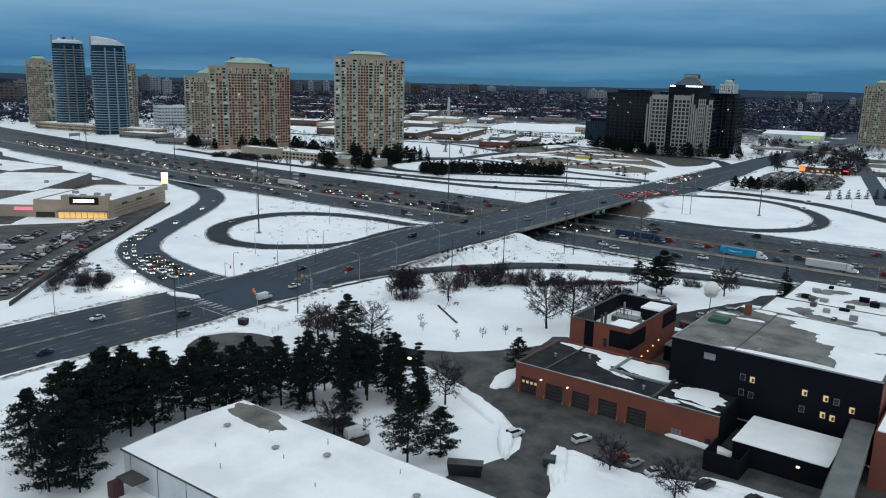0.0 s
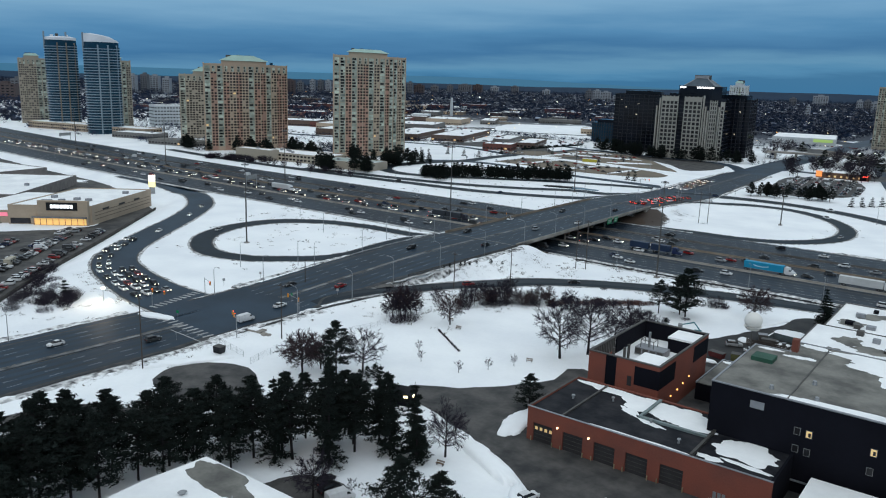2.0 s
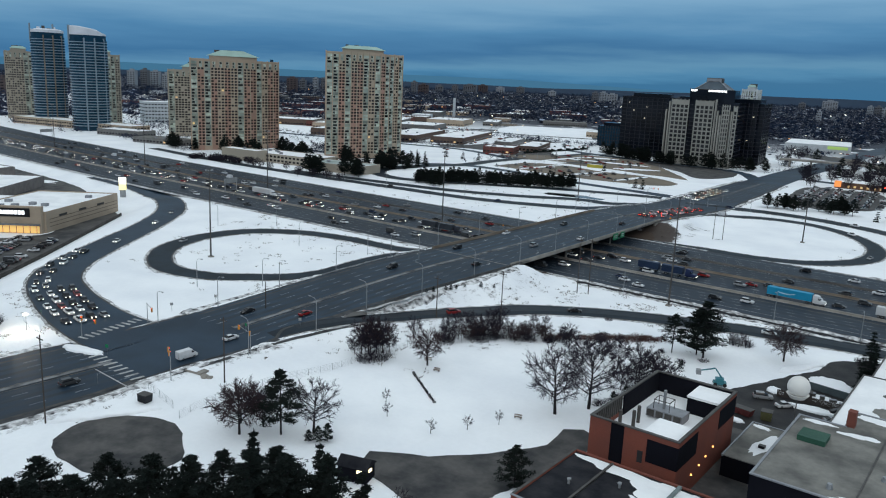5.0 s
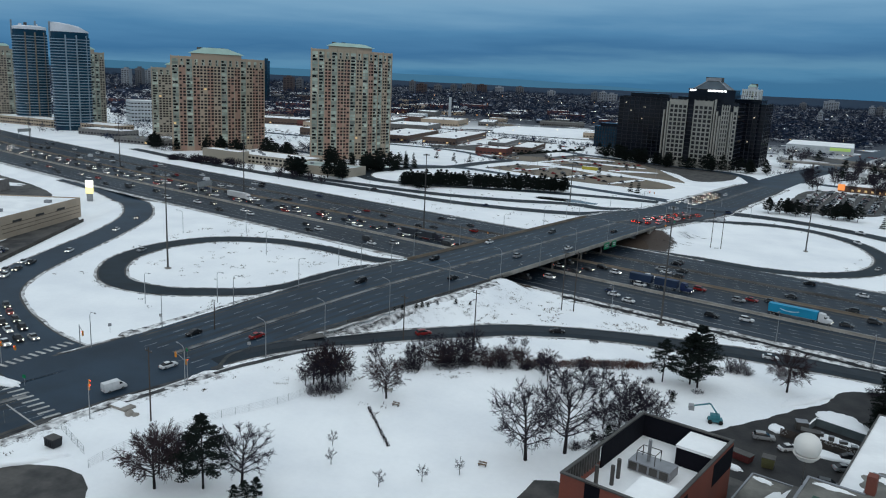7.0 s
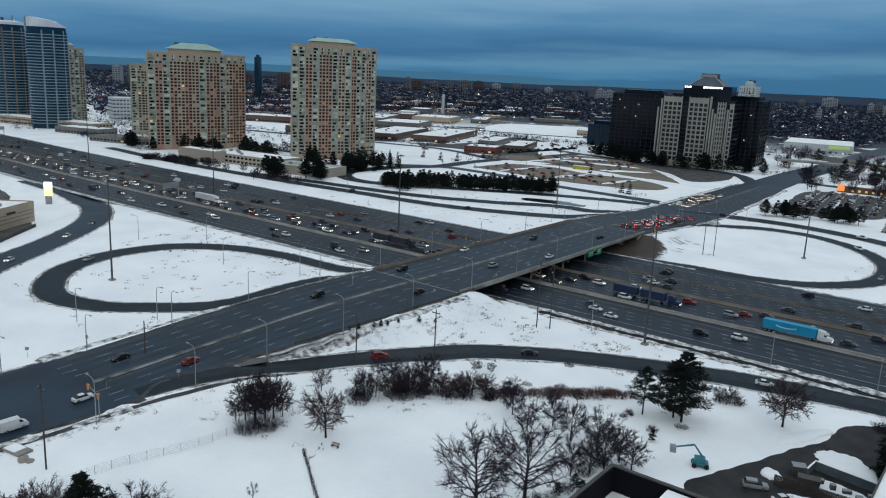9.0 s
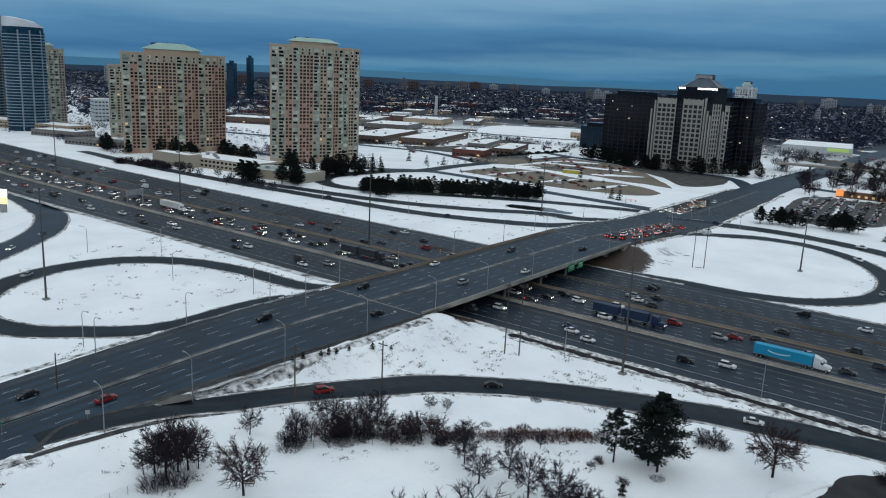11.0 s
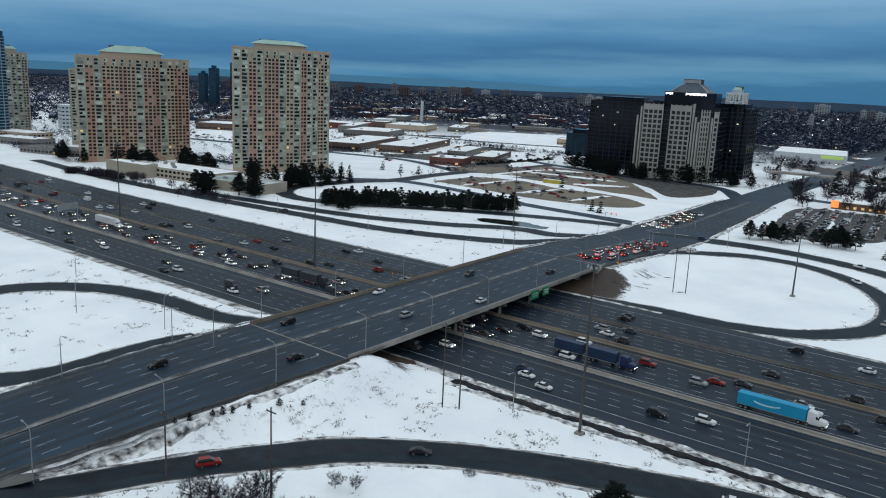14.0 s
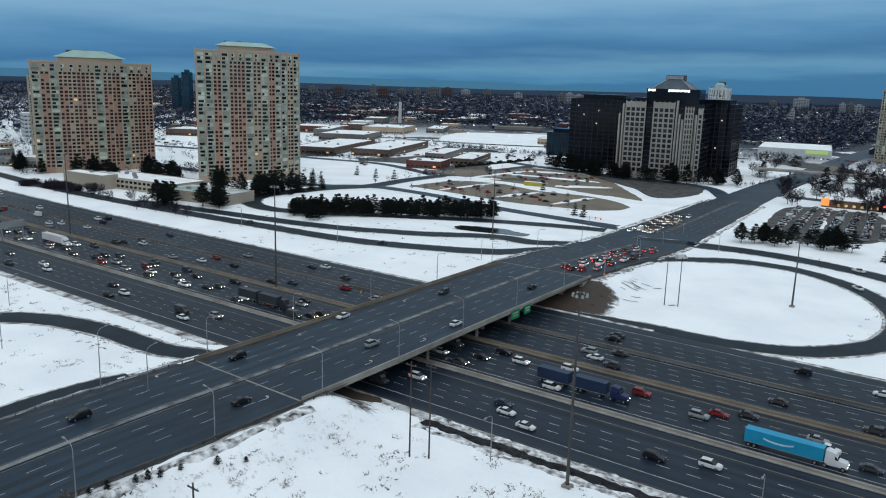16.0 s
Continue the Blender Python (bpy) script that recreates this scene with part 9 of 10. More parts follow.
for x, y, s_ in ((-3.2, -129.2, 0.8), (-1.8, -127.8, 0.96), (0.0, -126.4, 0.9), (1.2, -125.0, 0.96), (-0.6, -128.6, 0.7), (-4.6, -130.6, 0.45), (2.4, -123.6, 0.55)):
    plant(BARES[3 if s_ > 0.95 else 2], x, y, s_, "leafless thicket by the park fence")
for x, y, s_ in ((-4.2, -121.6, 0.5), (1.7, -110.1, 0.52), (9.9, -104.9, 0.5), (8.7, -96.5, 0.42), (11.6, -94.5, 0.46), (13.4, -98.6, 0.46), (18.3, -94.9, 0.52), (21.1, -90.5, 0.66), (19.2, -92.2, 0.6), (15.8, -97.0, 0.55), (18.1, -99.3, 0.5), (22.4, -94.6, 0.5), (25.2, -92.4, 0.46), (30.1, -88.9, 0.44), (42.9, -89.2, 0.62), (51.5, -83.3, 0.42), (55.8, -78.0, 0.3), (85.2, -56.5, 0.36), (87.7, -55.2, 0.36), (28.0, -79.0, 0.3), (31.6, -77.2, 0.26)):
    plant(BARES[2 if s_ < 0.5 else 0], x, y, s_ * (1.0 if s_ < 0.5 else 0.88), "young leafless trees in the scrub")
for k in range(15):
    u_ = (k + TREE_RND.random()) / 15
    plant(BARES[TREE_RND.choice((0, 2, 3, 3))], 12 + 24 * u_ + TREE_RND.gauss(0, 1), -106 + 19 * u_ + TREE_RND.gauss(0, 1.5), TREE_RND.uniform(0.38, 0.58), "young leafless trees in the scrub")
for k in range(44):
    x, y = TREE_RND.uniform(66, 178), TREE_RND.uniform(405, 600)
    if abs(road_off(*metres(x, y))[0]) < 22:
        continue
    plant(BARES[TREE_RND.choice((0, 1, 2))] if k % 4 else PINES[3], x, y, TREE_RND.uniform(0.7, 1.1), "leafless trees by the plaza")
for x, y in ((22, -151), (34, -151), (40, -145), (45, -139), (18, -146), (41, -205)):
    plant(SAPLING, x, y, 0.9, "saplings in the park")
for k in range(30):
    u_ = TREE_RND.random()
    plant(SHRUBS[TREE_RND.choice((0, 1, 1, 3))], 9 + 30 * u_ + TREE_RND.gauss(0, 1.2), -108 + 23 * u_ + TREE_RND.gauss(0, 1.6), TREE_RND.uniform(0.5, 1.0), "scrub along the slip road")
for k in range(34):
    u_ = k / 33
    plant(SHRUBS[2], 35 + 31 * u_ + TREE_RND.gauss(0, 0.8), -87 + 21 * u_ + TREE_RND.gauss(0, 1.0), TREE_RND.uniform(0.7, 1.25), "reddish reeds along the slip road")
for k in range(9):
    plant(SHRUBS[TREE_RND.choice((0, 1))], 36 + 46 * TREE_RND.random(), -82 + 22 * TREE_RND.random(), TREE_RND.uniform(0.35, 0.6), "small bare bushes in the snow")
for x, y, k in ((1, -132, 3), (3, -129, 3), (12.2, -108.7, 1), (-4, -166, 1), (-8, -163, 0), (86, -56, 0), (89, -55, 0), (101, -48, 1), (120, -48, 0), (-98, -190, 1), (-105, -186, 0), (-112, -182, 3), (-101, -181, 1), (-118, -176, 1), (-108, -195, 3), (-122, -186, 3), (-127, -172, 1), (-115, -190, 3)):
    plant(SHRUBS[k], x, y, 1.0, "scrub along the slip road")
for k in range(9):
    q = TREE_RND.random()
    plant(SHRUBS[TREE_RND.choice((0, 1, 3, 3))], -118 - 34 * q + TREE_RND.gauss(0, 2), -186 + 24 * q + TREE_RND.gauss(0, 2), TREE_RND.uniform(0.8, 1.3), "scrub below the parking lot")
for k in range(12):
    plant(SHRUBS[TREE_RND.choice((1, 3))], -104 + TREE_RND.gauss(0, 5), -182 + TREE_RND.gauss(0, 4), TREE_RND.uniform(0.7, 1.2), "scrub below the parking lot")
plant(SPRUCES[2], -104, -180, 0.9, "", "small dark spruce on the snowy verge")
for x, y, k, q in ((66, -109, 3, 0.22), (68, -111, 3, 0.26), (64, -113, 3, 0.2), (75, -84, 3, 0.2)):
    plant(PINES[k], x, y, q, "low evergreen bushes", "low dark evergreen bush dusted with snow")
for x, y, k in ((63, -115, 1), (61, -117, 0), (65, -111, 0), (70, -108, 1), (72, -104, 0), (66, -104, 3), (68, -99, 3), (73, -100, 3)):
    plant(SHRUBS[k], x, y, 0.7, "scrub beside the studio block")
for k in range(34):
    q = TREE_RND.uniform(-60, 12)
    plant(SHRUBS[3] if k % 2 else BARES[2], -296 + 0.966 * q, 94 + 0.259 * q + TREE_RND.uniform(-3, 1), (1.3 if k % 2 else 0.5), "bare shrubs below the podium")
# conifer hedge across the highway, trees by the towers and offices
for k in range(104):
    u_ = k / 103
    x, y = -150 + 100 * u_ + TREE_RND.gauss(0, 1.5), 116 + 60 * u_ + TREE_RND.gauss(0, 2)
    plant(PINES[3] if k % 3 else PINES[1], x, y + 4, TREE_RND.uniform(0.5, 0.75), "conifer hedge by the slip road")
for k in range(12):
    plant(PINES[3], -155 + TREE_RND.uniform(0, 30), 112 + TREE_RND.uniform(0, 14), TREE_RND.uniform(0.55, 0.75), "conifer hedge by the slip road")
for x, y, q in ((-3.7, -79, 0.15), (-2.4, -77.4, 0.12), (-4.9, -80.6, 0.12), (2.9, -68.8, 0.14), (-7.6, -84.4, 0.14), (-9.0, -86.8, 0.11), (-0.9, -74.1, 0.1), (6, -64.5, 0.1)):
    plant(PINES[3], x, y, q, "low evergreens on the bank", "low spreading evergreen shrub in dirty snow")
for cx, cy, rx, ry, n in ((-345, 126, 26, 4, 15), (-303, 149, 22, 6, 14), (-231, 92, 9, 5, 9), (-199, 106, 9, 5, 9), (-235, 143, 9, 4, 8), (-212, 150, 12, 7, 12), (-203, 172, 6, 10, 8), (-415, 112, 30, 5, 10)):
    for k in range(n):
        plant(PINES[TREE_RND.choice((1, 3, 3))], cx + TREE_RND.uniform(-rx, rx), cy + 0.4 * TREE_RND.uniform(-ry, ry) + TREE_RND.uniform(-ry, ry), TREE_RND.uniform(0.65, 1.0), "conifers below the apartment towers")
for k in range(16):
    plant(SPRUCES[TREE_RND.choice((1, 2))], -215 + TREE_RND.uniform(0, 25), 150 + TREE_RND.uniform(0, 50), TREE_RND.uniform(0.7, 1.0), "conifers below the apartment towers")
for k in range(60):
    u_ = TREE_RND.random()
    plant(PINES[3], -100 + 168 * u_, 388 + 30 * (2 * u_ - 1) ** 2 + TREE_RND.uniform(-4, 6), TREE_RND.uniform(0.7, 1.15), "conifers by the office towers")
for k in range(26):
    u_ = TREE_RND.random()
    plant(PINES[TREE_RND.choice((1, 3))], 76 + 52 * u_, 207 + 14 * u_ + TREE_RND.uniform(-5, 6), TREE_RND.uniform(0.45, 0.75), "conifers beside the plaza")
for k in range(8):
    plant(SPRUCES[2], 140 + 6 * k, 206 + 5 * k, 0.9, "small spruces beside the plaza")
for k in range(26):
    plant(BARES[TREE_RND.choice((0, 1, 2))], 95 + TREE_RND.uniform(0, 70), 340 + TREE_RND.uniform(0, 80), TREE_RND.uniform(0.7, 1.0), "leafless trees by the plaza")
for x, y in ((-60, 290), (-122, 330), (-210, 260), (-190, 258), (-175, 262), (-168, 300), (-8, 216), (-14, 218)):
    plant(SPRUCES[2], x, y, 1.0, "scattered spruces")
for k in range(14):
    plant(BARES[2], -330 + k * 11 + TREE_RND.gauss(0, 3), 78 + TREE_RND.gauss(0, 4), 0.6, "leafless trees by the highway")
for proto in PINES + SPRUCES + BARES + SHRUBS + [SAPLING]:
    if proto.name not in placed:
        for o in list(proto.children_recursive) + [proto]:
            bpy.data.objects.remove(o)


def dead_grass():
    """Tufts of dead grass and twigs that stand through the snow on banks and verges."""
    rng = np.random.default_rng(12)
    tris = []
    zones = ((1500, -20, 64, -104, -26), (700, 40, 140, -60, -25), (500, -62, 60, -150, -96), (420, -130, -80, -205, -160), (500, -150, -30, -60, -26), (500, -150, -50, -125, -40), (700, -160, 0, 58, 150), (400, 26, 150, 60, 200), (260, -60, 10, -210, -160), (300, -10, 84, -135, -60))
    for n, x0, x1, y0, y1 in zones:
        for x, y in zip(*metres(rng.uniform(x0, x1, n), rng.uniform(y0, y1, n))):
            j, i = int(np.searchsorted(GY, y)), int(np.searchsorted(GX, x))
            if rng.random() > WEAR[j, i] or noise.noise((x * 0.09, y * 0.09, 3.1)) < 0.02:
                continue
            if road_out(x, y) < 1.0 or (-29.5 < y - hy(x) < 67):
                continue
            if min(((b[:, 0] - x) ** 2 + (b[:, 1] - y) ** 2 - (b[:, 2] + 1.0) ** 2).min() for b in BEDS) < 0:
                continue
            z = ground_z(x, y)
            k = rng.integers(6, 16)
            p = np.column_stack([x + rng.normal(0, 0.55, k), y + rng.normal(0, 0.55, k), np.full(k, z - 0.03)])
            up = np.column_stack([rng.normal(0, 0.3, k), rng.normal(0, 0.3, k), rng.uniform(0.12, 0.5, k)])
            w = np.column_stack([rng.normal(0, 0.09, k), rng.normal(0, 0.09, k), np.zeros(k)])
            tris.append(np.stack([p - w, p + w, p + up], 1))
    tagged(tris_object("dead_grass", tris, material("dead_grass", (0.13, 0.105, 0.085), 0.95, scale=0.2, var=0.4, fine=2.0, bump=0.0, spec=0.1, tint=(0.06, 0.05, 0.044), coords="World", island=0.4)), "tufts of dead grass standing through snow", "grass", kind="stuff")


dead_grass()

# ---- the far side: lots, plaza, town and horizon ----
paved("parking_lot", [(-148, 241), (-140, 266), (-130, 288), (-96, 295), (-60, 284), (-22, 286), (8, 266), (-2, 242), (-30, 234), (-62, 231), (-120, 238)], LOT_BROWN, "wide brownish grit-strewn parking lot with snow islands", 0.05)
paved("parking_lot", [(-134, 320), (-122, 360), (-112, 396), (-62, 392), (-30, 366), (-8, 330), (12, 290), (-20, 296), (-62, 306), (-98, 303)], LOT_BROWN, "brownish grit-strewn parking lot below the office towers", 0.05)
paved("parking_lot", [(-60, 396), (-38, 372), (-4, 340), (14, 312), (30, 322), (42, 352), (38, 392), (10, 400), (-30, 400)], MATS["parking_asphalt"], "dark wet parking lot before the office tower", 0.05)
paved("parking_lot", [(86, 248), (92, 232), (108, 226), (126, 236), (142, 252), (152, 290), (152, 336), (130, 346), (112, 344), (97, 326), (90, 286)], LOT, "crowded asphalt parking lot by the plaza", 0.05)
for k, (x, y, rx, ry, rot) in enumerate(((-68, 259, 20, 2.6, 66), (-112, 266, 24, 2.2, 70), (-28, 262, 20, 2.4, 66), (-78, 300, 36, 4.2, -6), (-8, 290, 22, 4.0, -8), (-118, 340, 32, 3.0, 70), (-76, 350, 38, 3.4, 6), (-40, 322, 22, 3.6, 30), (-92, 378, 16, 4.5, 10), (-128, 305, 20, 5, 20), (118, 290, 2, 20, -5), (134, 346, 16, 3, 8))):
    tagged(snow_heap("snow_bank", lay(blob(x, y, rx, ry, rot, 300 + k, 26, 0.3)), 0.05, 0.5, seed=k), "snow-covered strip across a parking lot", "snow bank", "snow strips in the parking lot")
for x, y in ((-110, 268), (-72, 262), (-34, 264), (-118, 345), (-78, 348), (-44, 322), (-14, 300), (-130, 300), (104, 300), (128, 280), (142, 318)):
    t_ = thing("lot_lamp", "slender grey parking lot lamp post", "street lamp", x, y, 0.05, 20, "parking lot lamps")
    g = Geo()
    g.tube((0, 0, 0), (0, 0, 10), 0.14, 0.09, 6)
    g.ob("post", STEEL, t_)
    for sd in (-1, 1):
        wall_piece(t_, "lamp_head", STEEL_DARK, sd * 0.9 - 0.45, sd * 0.9 + 0.45, -0.18, 0.18, 9.85, 10.05)
t_ = thing("yellow_container", "yellow storage container beside the parking lot", "container", -72, 300, 0.3, 8)
wall_piece(t_, "body", material("faded_yellow_paint", (0.42, 0.36, 0.05), 0.7), -7, 7, -1.4, 1.4, 0, 3.2)
wall_piece(t_, "roof", SNOW_ROOF, -7, 7, -1.4, 1.4, 3.2, 3.35)
for k, (name, pts) in enumerate((("town_street", [(-420, 200, 5), (-300, 192, 5), (-209, 199, 5), (-172, 221, 5.5), (-140, 223, 5), (-100, 217, 5), (-60, 207, 5), (-20, 203, 5), (22, 200, 6)]), ("town_street", [(62, 340, 7), (40, 388, 6), (-20, 398, 6), (-70, 402, 6), (-114, 412, 6), (-150, 424, 6)]), ("town_street", [(82, 386, 6), (130, 380, 6), (190, 394, 7), (300, 430, 7)]),
                  ("town_street", [(-640, 250, 6), (-420, 300, 6), (-300, 318, 5), (-230, 326, 5), (-160, 300, 5)]), ("town_street", [(-640, 500, 6), (-420, 540, 6), (-260, 560, 0.6 + 5), (-130, 600, 6), (60, 640, 6)]), ("town_street", [(173, 200, 6), (174, 260, 6), (174, 328, 6), (175, 420, 6), (175, 506, 6), (168, 600, 6)]))):
    tagged(ribbon(name, lay(pts), ASPHALT, 0.12 + 0.005 * k, 12), "grey asphalt town street between snowy verges", "road", kind="structure")
paved("snow_field", [(-311, 576), (-336, 640), (-334, 706), (-280, 740), (-219, 768), (-185, 640), (-141, 508), (-180, 500), (-222, 503), (-270, 517)], SNOW, "wide flat snow-covered field", 0.14, "snow field")
paved("parking_lot", [(-262, 330), (-232, 340), (-205, 345), (-200, 372), (-232, 440), (-262, 500), (-246, 505), (-216, 470), (-240, 400)], LOT, "narrow dark lot between low warehouses", 0.1)
# pond in the loop
g = Geo()
g.add([(x, y, -1.1) for x, y in lay(blob(-42, 155, 21, 6.8, 9, 9, 24, 0.1))], [tuple(range(72))])
tagged(g.ob("pond_water", material("dark_pond", (0.02, 0.022, 0.022), 0.1, var=0.2, bump=0.0)), "dark unfrozen pond below the slip road", "pond", kind="structure")

# diner with an orange-lit front
t_ = thing("restaurant", "low restaurant with glowing orange front and snowy roof", "restaurant", 141, 362, 0, 4)
wall_piece(t_, "wall", material("brown_brick", (0.16, 0.09, 0.06), 0.85), -20, 20, -8, 8, -0.5, 5)
wall_piece(t_, "roof", SNOW_ROOF, -19.6, 19.6, -7.6, 7.6, 5, 5.3)
wall_piece(t_, "lit_corner", glow("orange_front", (1.0, 0.32, 0.08), 0.6), -20.3, -15.5, -8.3, -6, 1.0, 5.8, "glowing orange corner")
for k in range(6):
    wall_piece(t_, "lit_window", WIN_LIT, -11 + k * 4.6, -9.2 + k * 4.6, -8.1, -8.0, 1.2, 2.8)
wall_piece(t_, "dark_tower", DARK_CLAD, 13, 18, -8.4, -3, 0, 8)
wall_piece(t_, "red_sign", LAMP_RED, 15, 19, -9, -8.6, 3.5, 4.3)
widen(t_, 4)
t_ = thing("flyover", "low concrete flyover crossing above the far road", "bridge", 112, 492, 0, 8)
wall_piece(t_, "deck", CONCRETE, -40, 60, -6, 6, 6.5, 8.0)
for k in range(5):
    wall_piece(t_, "pier", CONCRETE, -32 + k * 20, -30.5 + k * 20, -4, 4, -1, 6.5)
widen(t_, 8)
t_ = thing("big_store", "long low white store with a lime green sign band", "store", 108, 768, 0, 9)
wall_piece(t_, "wall", WALL_WHITE, -40, 40, -44, 44, -1, 8.5)
wall_piece(t_, "roof", SNOW_ROOF, -39, 39, -43, 43, 8.5, 8.8)
wall_piece(t_, "sign_band", glow("lime_sign", (0.55, 0.75, 0.2), 0.12), 12, 36, -44.4, -44, 3.5, 7.5)
widen(t_, 9)
t_ = thing("chimney", "slender white industrial chimney", "chimney", -521, 804, 0)
g = Geo()
g.tube((0, 0, 0), (0, 0, 36), 3.0, 2.4, 12)
g.ob("shaft", WALL_WHITE, t_)

CITY = random.Random(5)
for k in range(22):
    x, y = CITY.uniform(-620, -110) if k < 16 else CITY.uniform(95, 260), CITY.uniform(330, 760)
    paved("parking_lot", blob(x, y, CITY.uniform(25, 60), CITY.uniform(12, 26), CITY.choice((22, 25, 112)), 800 + k, 16, 0.1), CITY.choice((LOT, LOT, LOT_BROWN)), "dark asphalt lot between low buildings", 0.05 + 0.006 * k)
IND = [material("warehouse_brown", (0.12, 0.085, 0.07), 0.9), material("warehouse_grey", (0.17, 0.165, 0.16), 0.9), TAN_WALL, material("warehouse_red", (0.15, 0.06, 0.05), 0.9), WALL_WHITE]
n_ = 0
for i in range(15):
    for j in range(9):
        y = 430 + j * 88 + CITY.uniform(-20, 20)
        x = 60 - i * 115 + CITY.uniform(-28, 28) - j * 30
        if (x > -160 and y < 620) or (-365 < x < -120 and 455 < y < 800) or (-400 < x < -120 and y < 545) or (55 < x < 165 and 690 < y < 850) or CITY.random() < 0.18 or x < -0.9 * y - 700:
            continue
        if abs(road_off(*metres(x, y))[0]) < 65:
            continue
        n_ += 1
        box_building("low_building", CITY.choice(("low flat-roofed warehouse with a snowy roof", "long low shop block with a snowy roof", "low flat-roofed commercial building under snow")), x, y, CITY.choice((20, 22, 25, 110)), CITY.uniform(28, 80), CITY.uniform(20, 42), CITY.uniform(5, 10), CITY.choice(IND), CITY.choice((SNOW_ROOF, SNOW_ROOF, SNOW_ROOF, ROOF_GRAVEL)), 1, True, lit=0.03, seed=n_)
for x, y, rz, w, d, h, k in ((-336, 390, 18, 44, 98, 7, 0), (-282, 420, 17, 40, 110, 7, 0), (-188, 338, 17, 32, 24, 6.5, 3), (-176, 402, 17, 22, 62, 5.5, 0), (-216, 420, 17, 20, 60, 5.5, 1), (-420, 350, 20, 50, 70, 8, 0), (-480, 420, 20, 60, 60, 7, 2), (-560, 400, 24, 80, 40, 8, 0), (-400, 500, 20, 60, 60, 8, 1), (-500, 560, 20, 70, 44, 8, 3), (-420, 620, 20, 60, 60, 9, 2), (-640, 330, 20, 60, 50, 9, 1), (-160, 640, 18, 60, 30, 7, 2), (-90, 660, 18, 44, 30, 8, 4), (-20, 700, 12, 60, 36, 9, 0)):
    box_building("low_building", ("long low brown warehouse with a wide snowy roof", "long low grey warehouse with a wide snowy roof", "low tan shop block with a wide snowy roof", "low red-brown brick building with a snowy roof", "low white building with a snowy roof")[k], x, y, rz, w, d, h, IND[k], SNOW_ROOF, 1, True, lit=0.03, seed=3)
box_building("low_building", "low dark terraced building beside the highway", -540, 134, 14, 56, 20, 6, IND[1], SNOW_ROOF, 1, True, lit=0.05, seed=8)
box_building("low_building", "low dark terraced building beside the highway", -455, 122, 14, 60, 18, 5, IND[1], ROOF_GRAVEL, 1, True, lit=0.05, seed=9)
t_ = thing("fence_row", "long row of dark posts and hedge before a snowy field", "hedge")
for k in range(30):
    x, y = metres(-166 + 36 * k / 29, 352 + 100 * k / 29)
    wall_piece(t_, "hedge_block", PINE, x - 1.0, x + 1.0, y - 1.3, y + 1.3, -0.2, 2.2 + 0.9 * math.sin(k * 1.7))


CAR_PAINTS = [material("far_car_white", (0.5, 0.5, 0.5), 0.4), material("far_car_black", (0.02, 0.02, 0.025), 0.4), material("far_car_grey", (0.12, 0.125, 0.13), 0.4), material("far_car_red", (0.2, 0.02, 0.02), 0.4)]


